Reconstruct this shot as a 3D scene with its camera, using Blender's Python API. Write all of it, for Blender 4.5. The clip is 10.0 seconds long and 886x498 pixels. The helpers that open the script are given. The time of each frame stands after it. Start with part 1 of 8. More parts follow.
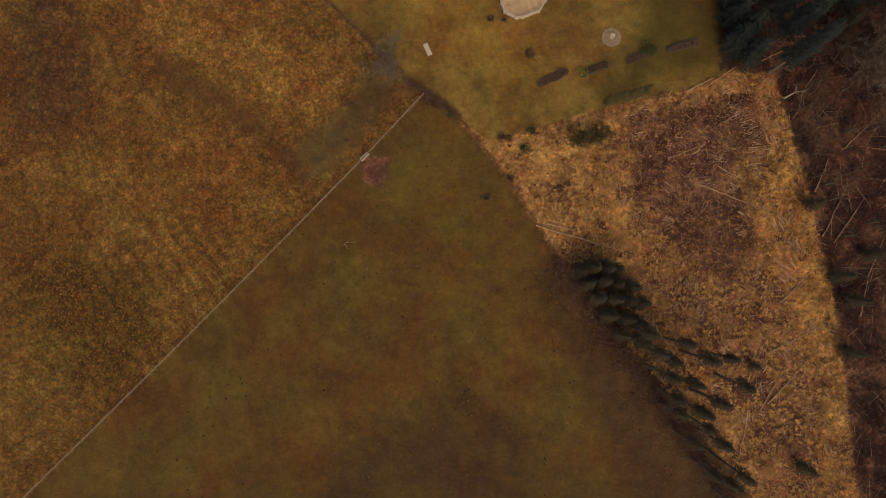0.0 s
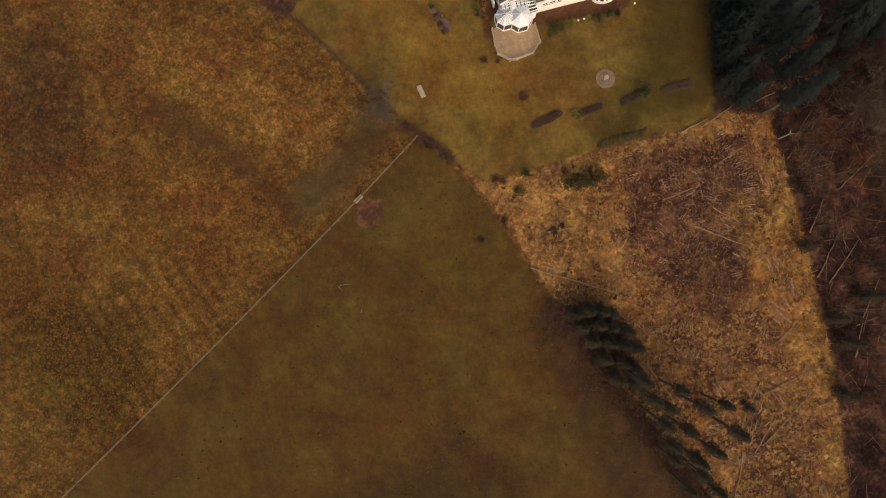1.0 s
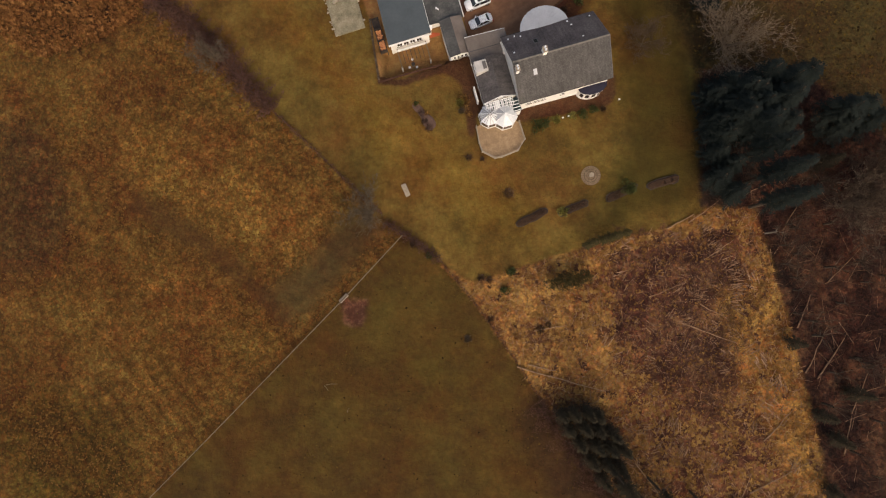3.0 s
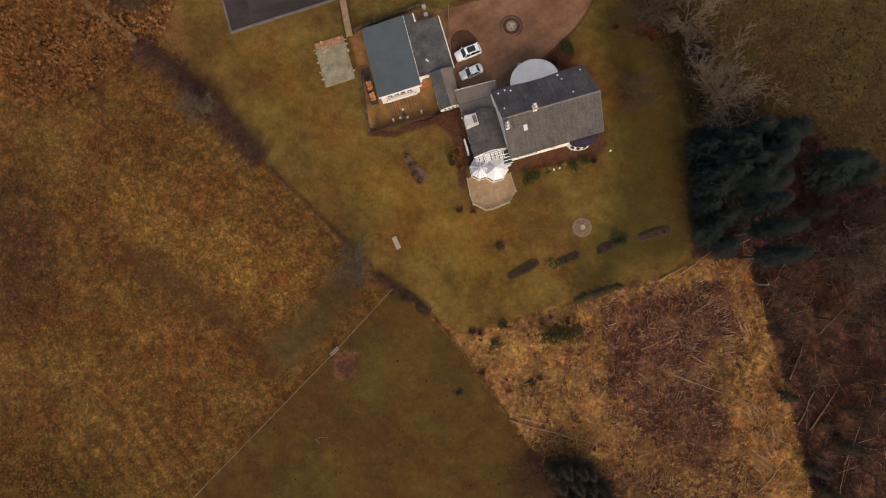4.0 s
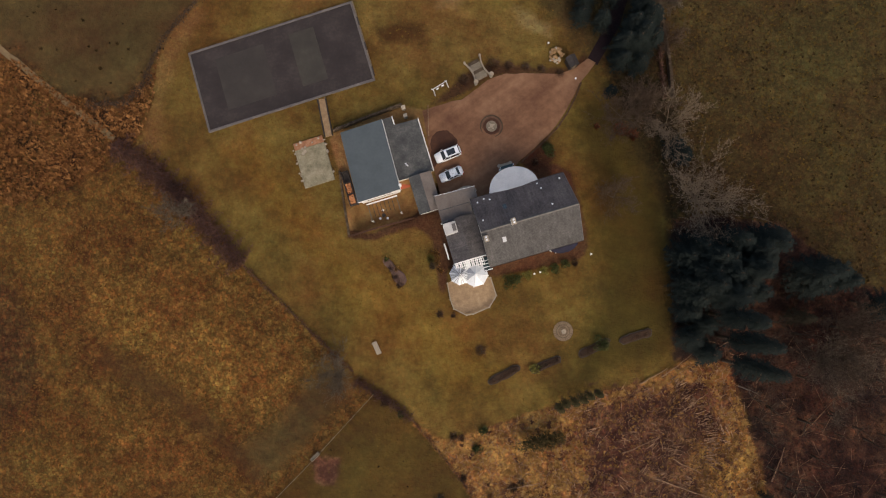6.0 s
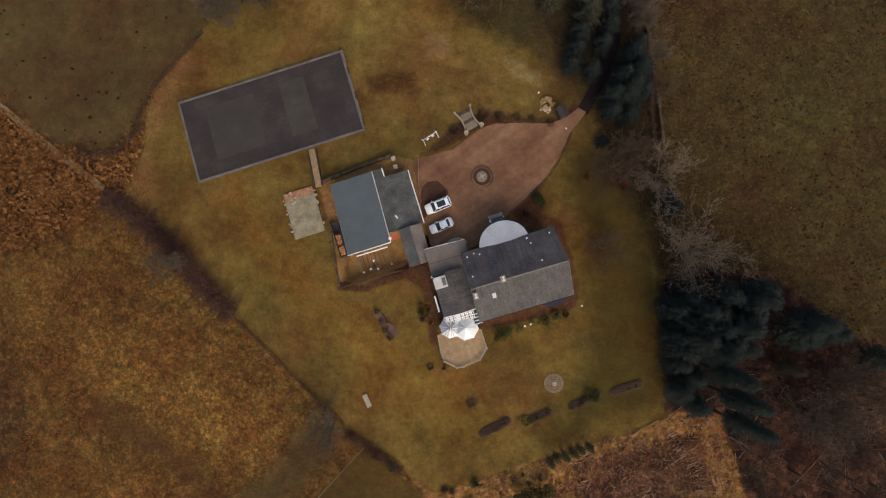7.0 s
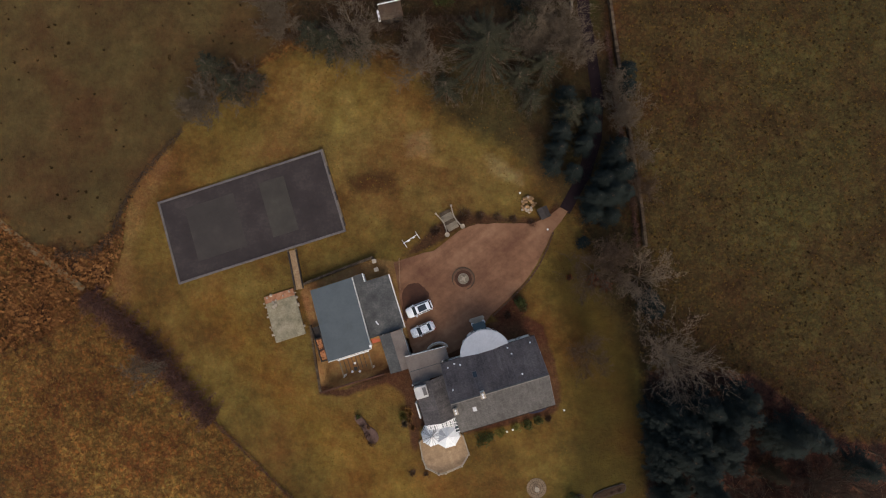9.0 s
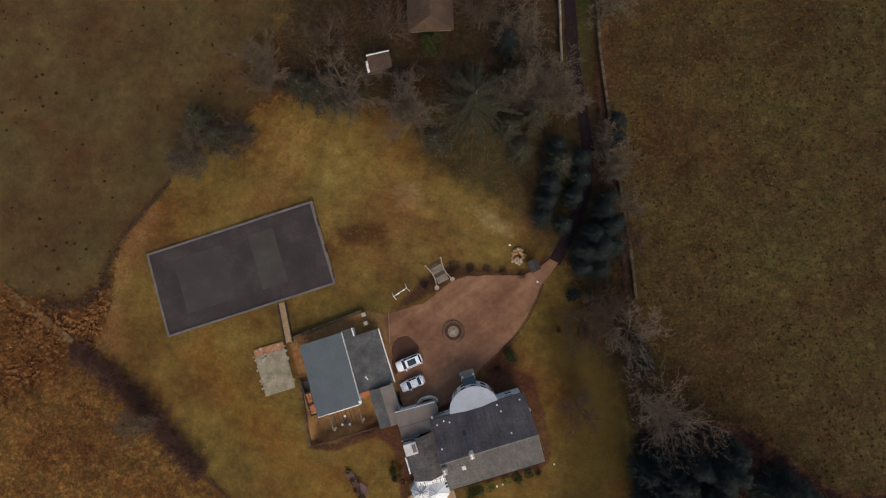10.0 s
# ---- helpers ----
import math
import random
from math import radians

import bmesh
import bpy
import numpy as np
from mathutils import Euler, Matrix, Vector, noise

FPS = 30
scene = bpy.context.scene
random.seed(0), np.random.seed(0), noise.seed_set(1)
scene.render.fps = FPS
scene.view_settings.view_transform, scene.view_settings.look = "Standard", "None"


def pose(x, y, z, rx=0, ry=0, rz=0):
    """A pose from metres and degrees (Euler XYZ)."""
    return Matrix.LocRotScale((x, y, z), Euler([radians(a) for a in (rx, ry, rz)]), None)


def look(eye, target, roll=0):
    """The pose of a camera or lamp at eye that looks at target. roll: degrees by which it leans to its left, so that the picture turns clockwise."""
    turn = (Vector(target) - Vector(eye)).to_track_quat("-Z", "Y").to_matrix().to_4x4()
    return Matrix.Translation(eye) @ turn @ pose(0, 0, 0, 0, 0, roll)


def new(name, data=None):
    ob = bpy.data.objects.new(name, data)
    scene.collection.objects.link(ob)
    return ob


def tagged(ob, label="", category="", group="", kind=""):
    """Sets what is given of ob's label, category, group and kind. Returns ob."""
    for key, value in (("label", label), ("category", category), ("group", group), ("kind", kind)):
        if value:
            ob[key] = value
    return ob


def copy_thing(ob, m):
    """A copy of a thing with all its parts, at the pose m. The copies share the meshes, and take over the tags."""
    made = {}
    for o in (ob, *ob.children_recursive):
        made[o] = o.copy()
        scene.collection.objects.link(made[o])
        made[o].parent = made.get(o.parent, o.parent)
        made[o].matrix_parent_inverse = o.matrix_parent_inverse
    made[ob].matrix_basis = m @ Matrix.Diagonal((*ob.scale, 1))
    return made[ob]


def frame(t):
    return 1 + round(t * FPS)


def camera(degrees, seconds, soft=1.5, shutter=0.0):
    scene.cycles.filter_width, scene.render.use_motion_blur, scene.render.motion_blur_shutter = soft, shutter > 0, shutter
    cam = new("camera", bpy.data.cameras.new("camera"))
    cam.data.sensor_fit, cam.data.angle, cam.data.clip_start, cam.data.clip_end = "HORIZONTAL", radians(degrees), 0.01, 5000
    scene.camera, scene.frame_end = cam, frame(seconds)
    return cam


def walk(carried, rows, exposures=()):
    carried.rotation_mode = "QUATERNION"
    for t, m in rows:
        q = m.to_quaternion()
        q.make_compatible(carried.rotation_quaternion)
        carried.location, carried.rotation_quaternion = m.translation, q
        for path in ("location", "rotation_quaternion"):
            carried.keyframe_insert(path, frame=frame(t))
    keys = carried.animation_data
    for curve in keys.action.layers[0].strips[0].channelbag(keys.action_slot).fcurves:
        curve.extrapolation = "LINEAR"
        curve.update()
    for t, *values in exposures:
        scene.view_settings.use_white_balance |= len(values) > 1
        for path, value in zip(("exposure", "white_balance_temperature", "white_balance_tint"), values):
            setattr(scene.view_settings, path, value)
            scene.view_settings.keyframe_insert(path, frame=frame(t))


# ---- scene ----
# ---- the camera, flown straight down-looking over the garden ----
cam = camera(76.0, 10.0, soft=1.15)
PATH = [
    (0, 3.486, -5.027, 103.133, 2.973, 1.480, 1.453),
    (0.5, 3.851, -1.467, 103.246, 2.911, 1.494, 1.367),
    (1, 4.288, 2.634, 103.315, 2.888, 1.475, 1.234),
    (1.5, 4.720, 6.687, 103.396, 2.884, 1.475, 1.089),
    (2, 5.234, 10.978, 103.455, 2.975, 1.459, 0.961),
    (2.5, 5.820, 15.390, 103.569, 2.961, 1.472, 0.827),
    (4, 7.838, 29.346, 103.664, 2.879, 1.409, 0.503),
    (4.5, 8.564, 33.972, 103.717, 2.824, 1.380, 0.423),
    (5, 9.383, 38.742, 103.765, 2.779, 1.362, 0.311),
    (5.5, 10.006, 43.340, 103.897, 2.668, 1.247, 0.244),
    (7, 12.262, 57.204, 104.179, 2.594, 1.086, 0.018),
    (7.5, 12.964, 61.381, 104.252, 2.580, 1.068, -0.053),
    (8, 13.816, 66.083, 104.289, 2.588, 1.057, -0.175),
    (8.5, 14.593, 70.673, 104.347, 2.557, 1.035, -0.253),
    (9, 15.457, 75.561, 104.439, 2.516, 1.002, -0.346),
    (9.5, 16.299, 80.345, 104.461, 2.406, 0.963, -0.425),
    (10, 17.215, 85.377, 104.569, 2.272, 0.919, -0.521),
]
walk(cam, [(t, pose(x, y, z, rx, ry, rz)) for t, x, y, z, rx, ry, rz in PATH],
     exposures=[(0.0, 0.08, 8050, 13.0), (5.0, 0.02, 7250, 11.0), (10.0, -0.03, 6700, 9.5)])

# ---- sky, sun, exposure ----
world = bpy.data.worlds.new("overcast_sky")
world.use_nodes = True
scene.world = world
wn = world.node_tree
sky = wn.nodes.new("ShaderNodeTexSky")
sky.sky_type, sky.sun_disc = "NISHITA", False
sky.sun_elevation, sky.sun_rotation = radians(42), radians(160)
sky.dust_density, sky.air_density, sky.ozone_density = 4.0, 1.0, 0.6
wn.nodes["Background"].inputs[1].default_value = 0.185
wn.links.new(sky.outputs[0], wn.nodes["Background"].inputs[0])
sun = new("sun", bpy.data.lights.new("sun", "SUN"))
sun.data.energy, sun.data.angle, sun.data.color = 0.95, radians(40), (1.0, 0.95, 0.88)
sun.matrix_world = look((0, 0, 200), (-0.30, 0.85, 200 - 0.80))

# ---- the lie of the land: a low knoll under the garden ----
KNOLL = 4.632


def gz(x, y):
    return KNOLL * math.exp(-((x - 8) / 55.0) ** 2 - ((y - 40) / 60.0) ** 2)


def gza(x, y):
    return KNOLL * np.exp(-((x - 8) / 55.0) ** 2 - ((y - 40) / 60.0) ** 2)


# the courtyard before the pool house lies a storey lower than the lawn
SUNK = [(-7.3, 55.6), (4.0, 58.3), (4.4, 58.9), (9.6, 60.2), (8.4, 64.4), (1.2, 63.9), (-5.6, 62.4), (-8.2, 61.6)]
SUNK_BY = 2.1


# ---- materials ----
def link(nt, a, b):
    nt.links.new(a, b)


def noise_node(nt, vec, scale, detail=4.0, rough=0.6, stretch=None, turn=0.0):
    n = nt.nodes.new("ShaderNodeTexNoise")
    n.inputs["Scale"].default_value, n.inputs["Detail"].default_value, n.inputs["Roughness"].default_value = scale, detail, rough
    if stretch:
        m = nt.nodes.new("ShaderNodeMapping")
        m.vector_type = "TEXTURE"
        m.inputs["Scale"].default_value = stretch
        m.inputs["Rotation"].default_value = (0, 0, radians(turn))
        link(nt, vec, m.inputs["Vector"])
        vec = m.outputs[0]
    # each noise has a centre of its own, far off
    away = nt.nodes.new("ShaderNodeVectorMath")
    away.inputs[1].default_value = ((17.3 + 7.1 * (scale % 3.7)) / scale, (31.9 - 5.3 * (scale % 2.3)) / scale, 11.7 / scale)
    link(nt, vec, away.inputs[0])
    link(nt, away.outputs[0], n.inputs["Vector"])
    return n.outputs["Fac"]


def calc(nt, op, a, b=None, clamp=False):
    n = nt.nodes.new("ShaderNodeMath")
    n.operation, n.use_clamp = op, clamp
    for i, v in enumerate((a, b)):
        if v is None:
            continue
        if isinstance(v, (int, float)):
            n.inputs[i].default_value = v
        else:
            link(nt, v, n.inputs[i])
    return n.outputs[0]


def spread(nt, v, lo, hi, a=0.0, b=1.0, smooth=False):
    n = nt.nodes.new("ShaderNodeMapRange")
    n.interpolation_type = "SMOOTHSTEP" if smooth else "LINEAR"
    for i, x in zip((1, 2, 3, 4), (lo, hi, a, b)):
        n.inputs[i].default_value = x
    link(nt, v, n.inputs[0])
    return n.outputs[0]


def ramp(nt, v, cols):
    n = nt.nodes.new("ShaderNodeValToRGB")
    e = n.color_ramp.elements
    while len(e) < len(cols):
        e.new(0.5)
    for i, c in enumerate(cols):
        e[i].position = i / (len(cols) - 1)
        e[i].color = (*c, 1)
    link(nt, v, n.inputs[0])
    return n.outputs[0]


def blend(nt, f, a, b):
    n = nt.nodes.new("ShaderNodeMix")
    n.data_type = "RGBA"
    link(nt, f, n.inputs[0])
    link(nt, a, n.inputs[6])
    link(nt, b, n.inputs[7])
    return n.outputs[2]


def bump_to(nt, bsdf, height, strength, distance):
    n = nt.nodes.new("ShaderNodeBump")
    n.inputs["Strength"].default_value, n.inputs["Distance"].default_value = strength, distance
    link(nt, height, n.inputs["Height"])
    link(nt, n.outputs[0], bsdf.inputs["Normal"])


def place_vec(nt):
    return nt.nodes.new("ShaderNodeNewGeometry").outputs["Position"]


def fresh(name):
    m = bpy.data.materials.new(name)
    m.use_nodes = True
    return m, m.node_tree, m.node_tree.nodes["Principled BSDF"]


def surface(name, cols, scale=1.0, rough=0.85, bump=0.3, dist=0.02, metal=0.0, island=0.0, gloss=None, fine=9.0, contrast=0.22):
    """A mottled surface: colour from a ramp over two sizes of noise, and, with island, a tone of its own for each piece."""
    m, nt, b = fresh(name)
    vec = place_vec(nt)
    big = noise_node(nt, vec, scale, 5)
    small = noise_node(nt, vec, scale * fine, 4)
    v = calc(nt, "ADD", calc(nt, "MULTIPLY", big, 0.6), calc(nt, "MULTIPLY", small, 0.4))
    v = spread(nt, v, 0.5 - contrast, 0.5 + contrast)
    if island:
        r = nt.nodes.new("ShaderNodeNewGeometry").outputs["Random Per Island"]
        v = calc(nt, "ADD", calc(nt, "MULTIPLY", v, 1 - island), calc(nt, "MULTIPLY", r, island))
    link(nt, ramp(nt, v, cols), b.inputs["Base Color"])
    b.inputs["Metallic"].default_value = metal
    b.inputs["Specular IOR Level"].default_value = (0.08 if island else 0.45) if gloss is None else gloss
    link(nt, spread(nt, small, 0.3, 0.7, max(rough - 0.1, 0.02), min(rough + 0.1, 1.0)), b.inputs["Roughness"])
    if bump:
        bump_to(nt, b, calc(nt, "ADD", calc(nt, "MULTIPLY", big, 0.5), small), bump, dist)
    return m


def slates(name, cols, course=0.28, length=0.35):
    """Slate courses, laid out in the roof's own metres (its UV map), with lichen and damp."""
    m, nt, b = fresh(name)
    uv = nt.nodes.new("ShaderNodeUVMap")
    uv.uv_map = "metres"
    br = nt.nodes.new("ShaderNodeTexBrick")
    br.inputs["Scale"].default_value = 1.0
    br.inputs["Brick Width"].default_value, br.inputs["Row Height"].default_value = length, course
    br.inputs["Mortar Size"].default_value, br.inputs["Bias"].default_value = 0.012, 0.0
    br.inputs["Color1"].default_value, br.inputs["Color2"].default_value = (0.82, 0.82, 0.82, 1), (1.05, 1.05, 1.05, 1)
    br.inputs["Mortar"].default_value = (0.55, 0.55, 0.55, 1)
    link(nt, uv.outputs[0], br.inputs["Vector"])
    vec = place_vec(nt)
    big = noise_node(nt, vec, 0.35, 5)
    small = noise_node(nt, vec, 4.0, 5)
    streak = noise_node(nt, uv.outputs[0], 1.2, 4, stretch=(0.5, 5.0, 1.0))
    v = calc(nt, "ADD", calc(nt, "MULTIPLY", big, 0.4), calc(nt, "ADD", calc(nt, "MULTIPLY", small, 0.3), calc(nt, "MULTIPLY", streak, 0.3)))
    col = ramp(nt, spread(nt, v, 0.36, 0.64), cols)
    mul = nt.nodes.new("ShaderNodeMix")
    mul.data_type, mul.blend_type = "RGBA", "MULTIPLY"
    mul.inputs[0].default_value = 1.0
    link(nt, col, mul.inputs[6])
    link(nt, br.outputs[0], mul.inputs[7])
    link(nt, mul.outputs[2], b.inputs["Base Color"])
    b.inputs["Roughness"].default_value = 0.85
    b.inputs["Specular IOR Level"].default_value = 0.2
    bump_to(nt, b, calc(nt, "ADD", br.outputs["Fac"], calc(nt, "MULTIPLY", small, -0.5)), 0.5, -0.02)
    return m


def glass(name, tint=(0.02, 0.025, 0.03), rough=0.06):
    m, nt, b = fresh(name)
    b.inputs["Base Color"].default_value = (*tint, 1)
    b.inputs["Roughness"].default_value = rough
    b.inputs["Coat Weight"].default_value = 0.5
    return m


WHITE = surface("white_render", [(0.55, 0.53, 0.49), (0.72, 0.70, 0.66), (0.80, 0.79, 0.76)], 0.6, 0.8, 0.15)
WHITE_GLOSS = surface("white_gloss_paint", [(0.62, 0.62, 0.61), (0.78, 0.78, 0.78), (0.82, 0.82, 0.82)], 1.0, 0.4, 0.05)
# one roof in two slate tones, each slope's brightness tuned into its colour
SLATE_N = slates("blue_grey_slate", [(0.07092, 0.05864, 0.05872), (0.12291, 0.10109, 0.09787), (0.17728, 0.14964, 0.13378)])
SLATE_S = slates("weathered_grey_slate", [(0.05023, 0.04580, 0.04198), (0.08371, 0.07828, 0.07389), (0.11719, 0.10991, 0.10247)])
SLATE_LINK = slates("dark_slate", [(0.0526, 0.0454, 0.0475), (0.0877, 0.0791, 0.0792), (0.1490, 0.1347, 0.1267)])
RIDGE = surface("ridge_tile_clay", [(0.08, 0.072, 0.068), (0.13, 0.12, 0.11), (0.19, 0.18, 0.16)], 1.5)
FELT = surface("brown_grey_roof_felt", [(0.0925, 0.0724, 0.0612), (0.1429, 0.1164, 0.0998), (0.1934, 0.1605, 0.1417)], 0.5, 0.9, 0.2)
FELT_DARK = surface("dark_roof_felt", [(0.032, 0.032, 0.032), (0.062, 0.062, 0.060), (0.115, 0.112, 0.100)], 0.4, 0.9, 0.2, contrast=0.14)
SHEET_GREY = surface("grey_green_roof_sheet", [(0.046, 0.056, 0.060), (0.064, 0.078, 0.085), (0.084, 0.099, 0.105)], 0.25, 0.55, 0.1)
ZINC = surface("pale_metal_roof", [(0.30240, 0.31920, 0.34608), (0.38640, 0.40320, 0.43260), (0.45360, 0.47040, 0.50182)], 0.5, 0.5, 0.05, metal=0.15)
BOWROOF = surface("lead_blue_roof", [(0.015, 0.015, 0.0255), (0.024, 0.02325, 0.0375), (0.03375, 0.033, 0.04875)], 0.8, 0.9, 0.1, gloss=0.1)
POLY_GREY = surface("grey_tinted_roof_panel", [(0.26, 0.27, 0.28), (0.38, 0.39, 0.40), (0.50, 0.51, 0.52)], 0.8, 0.3, 0.03)
PATIO_TAN = surface("tan_patio_stone", [(0.1105, 0.0748, 0.0467), (0.1870, 0.1318, 0.0850), (0.2805, 0.2125, 0.1445)], 1.4, 0.9, 0.4, 0.04, island=0.4)
POLY = surface("white_conservatory_panel", [(0.48, 0.50, 0.51), (0.62, 0.64, 0.65), (0.74, 0.75, 0.76)], 0.8, 0.25, 0.03)
GLASS_D = glass("dark_window_glass")
GLASS_G = glass("canopy_glass", (0.03, 0.05, 0.05))
STONE = surface("grey_garden_stone", [(0.1092, 0.0874, 0.0612), (0.1872, 0.152, 0.108), (0.2808, 0.2356, 0.18)], 1.4, 0.9, 0.5, 0.04)
STONE_D = surface("mossy_wall_stone", [(0.035, 0.024, 0.016), (0.075, 0.052, 0.034), (0.15, 0.115, 0.08)], 1.2, 0.9, 0.6, 0.05, island=0.4)
STONE_P = surface("pale_paving_stone", [(0.20, 0.16, 0.115), (0.32, 0.265, 0.20), (0.42, 0.36, 0.28)], 1.2, 0.85, 0.3, island=0.5)
PAVE = surface("tan_terrace_paving", [(0.18, 0.112, 0.062), (0.29, 0.190, 0.105), (0.42, 0.295, 0.175)], 1.2, 0.9, 0.3, fine=6)
CONCRETE = surface("stained_concrete_pad", [(0.1082, 0.0876, 0.0499), (0.2163, 0.1854, 0.1178), (0.3461, 0.2987, 0.2085)], 0.7, 0.9, 0.3, contrast=0.17)
COURT_EDGE = surface("weathered_court_edging", [(0.0700, 0.0588, 0.0560), (0.1148, 0.0994, 0.0938), (0.1750, 0.1540, 0.1400)], 0.5, 0.9, 0.3)
DORMER_LEAD = surface("pale_grey_dormer_sheet", [(0.36, 0.34, 0.32), (0.46, 0.44, 0.42), (0.56, 0.54, 0.51)], 0.8, 0.6, 0.1)
RUSTY = surface("orange_rusty_sheet", [(0.16, 0.07, 0.035), (0.30, 0.13, 0.06), (0.40, 0.24, 0.15)], 1.5, 0.85, 0.3)
TARMAC = surface("worn_court_tarmac", [(0.0190, 0.0130, 0.0125), (0.0300, 0.0213, 0.0200), (0.0500, 0.0375, 0.0335)], 0.22, 0.9, 0.2, fine=9, contrast=0.13)
TARMAC_P = surface("patched_court_tarmac", [(0.02848, 0.02288, 0.01920), (0.04087, 0.03492, 0.02773), (0.06192, 0.05418, 0.04159)], 0.35, 0.9, 0.2, fine=12)
EDGING = surface("grey_concrete_edging", [(0.0765, 0.0697, 0.068), (0.119, 0.1088, 0.104), (0.17, 0.1573, 0.144)], 0.8, 0.85, 0.2)
TIMBER = surface("silvered_timber", [(0.085, 0.0612, 0.0369), (0.1403, 0.1037, 0.0656), (0.204, 0.1573, 0.1025)], 2.0, 0.85, 0.3)
STONE_TAN = surface("tan_field_stone", [(0.16, 0.085, 0.035), (0.28, 0.16, 0.07), (0.40, 0.25, 0.12)], 1.4, 0.9, 0.4, 0.04)
TIMBER_D = surface("dark_stained_timber", [(0.018, 0.013, 0.012), (0.032, 0.024, 0.020), (0.055, 0.042, 0.034)], 2.0, 0.7, 0.2)
FIREWOOD = surface("orange_firewood", [(0.24, 0.085, 0.035), (0.50, 0.21, 0.09), (0.68, 0.42, 0.25)], 2.0, 0.9, 0.3, island=0.6)
# darker firewood copy: the shade between logs is in its colour
FIREWOOD_DARK = surface("shaded_red_firewood", [(0.10, 0.03, 0.015), (0.22, 0.08, 0.035), (0.34, 0.15, 0.07)], 2.5, 0.9, 0.3)
LOGWOOD = surface("felled_timber_bark", [(0.112, 0.063, 0.035), (0.252, 0.154, 0.091), (0.42, 0.28, 0.182)], 1.2, 0.9, 0.4, island=0.5)
BARK = surface("grey_brown_bark", [(0.055, 0.040, 0.028), (0.095, 0.073, 0.052), (0.15, 0.12, 0.088)], 1.5, 0.9, 0.4, island=0.3)
TWIG_PALE = surface("pale_winter_twigs", [(0.0586, 0.0447, 0.0310), (0.0980, 0.0746, 0.0527), (0.1544, 0.1226, 0.0909)], 0.8, 0.9, 0.0, island=0.5)
TWIG_BROWN = surface("brown_winter_twigs", [(0.0408, 0.0264, 0.018), (0.0696, 0.0468, 0.0324), (0.114, 0.0792, 0.0552)], 0.6, 0.9, 0.0, island=0.5)
TWIG_PURPLE = surface("purple_brown_bramble_stems", [(0.02750, 0.01313, 0.01063), (0.06000, 0.02750, 0.02000), (0.11875, 0.06000, 0.04250)], 0.15, 0.9, 0.0, island=0.5)
TWIG_RED = surface("red_dogwood_stems", [(0.08400, 0.01650, 0.00792), (0.14400, 0.03300, 0.01452), (0.18000, 0.06600, 0.03300)], 0.8, 0.8, 0.0, island=0.5)
HEDGE_TWIG = surface("dark_hedge_twigs", [(0.0520, 0.0267, 0.0212), (0.0992, 0.0514, 0.0404), (0.1772, 0.0953, 0.0731)], 0.5, 0.9, 0.0, island=0.5)
NEEDLE = surface("dark_conifer_needles", [(0.0092, 0.0127, 0.0119), (0.0146, 0.0196, 0.0175), (0.0232, 0.0294, 0.0241)], 0.25, 0.8, 0.0, island=0.5)
NEEDLE_PINE = surface("grey_green_pine_needles", [(0.0171, 0.0170, 0.0105), (0.0318, 0.0306, 0.0183), (0.0562, 0.0509, 0.0314)], 0.25, 0.8, 0.0, island=0.5)
NEEDLE_BROWN = surface("brown_green_needles", [(0.0224, 0.0181, 0.0116), (0.0319, 0.0260, 0.0159), (0.0446, 0.0361, 0.0213)], 0.25, 0.8, 0.0, island=0.5)
POLEWOOD = surface("cut_pole_bark", [(0.09000, 0.05100, 0.03300), (0.21000, 0.12300, 0.07500), (0.45000, 0.28500, 0.18000)], 0.8, 0.9, 0.2, island=0.6)
DARK_WEED = surface("dark_dead_weeds", [(0.0420, 0.0168, 0.0112), (0.0840, 0.0364, 0.0196), (0.1540, 0.0728, 0.0336)], 0.3, 0.9, 0.0, island=0.5)
LEAF_DARK = surface("dark_olive_bush", [(0.02320, 0.01976, 0.00870), (0.04640, 0.03816, 0.01450), (0.08990, 0.07088, 0.02755)], 0.5, 0.7, 0.0, island=0.5)
DULL_GRAVEL = surface("dull_brown_gravel", [(0.065, 0.032, 0.018), (0.105, 0.054, 0.030), (0.15, 0.083, 0.05)], 0.9, 0.95, 0.4)
PLUM_SOIL = surface("plum_brown_mulch", [(0.0630, 0.0336, 0.0252), (0.1050, 0.0588, 0.0448), (0.1610, 0.0952, 0.0728)], 1.4, 0.95, 0.5, 0.04)
BED_SOIL = surface("dark_bed_soil", [(0.0196, 0.0087, 0.0040), (0.0350, 0.0161, 0.0068), (0.0595, 0.0290, 0.0119)], 1.6, 0.95, 0.5, 0.04)
TWIG_TAN = surface("tan_winter_branches", [(0.0880, 0.0642, 0.0440), (0.1408, 0.1038, 0.0722), (0.2112, 0.1628, 0.1188)], 0.8, 0.9, 0.0, island=0.5)
TARMAC_M = surface("dusty_court_tarmac", [(0.026, 0.0202, 0.0178), (0.036, 0.0288, 0.0248), (0.053, 0.0440, 0.0360)], 0.3, 0.9, 0.2, fine=12)
LEAF = surface("evergreen_shrub_leaves", [(0.0205, 0.0252, 0.0096), (0.0456, 0.0529, 0.0168), (0.0969, 0.1008, 0.0300)], 0.7, 0.6, 0.0, island=0.5)
LEAF_LIGHT = surface("yellow_green_shrub_leaves", [(0.07, 0.065, 0.015), (0.14, 0.125, 0.03), (0.24, 0.20, 0.06)], 0.7, 0.6, 0.0, island=0.5)
HEATHER = surface("brown_heather_stems", [(0.0435, 0.0232, 0.0174), (0.07975, 0.0464, 0.029), (0.145, 0.087, 0.058)], 0.6, 0.9, 0.0, island=0.5)
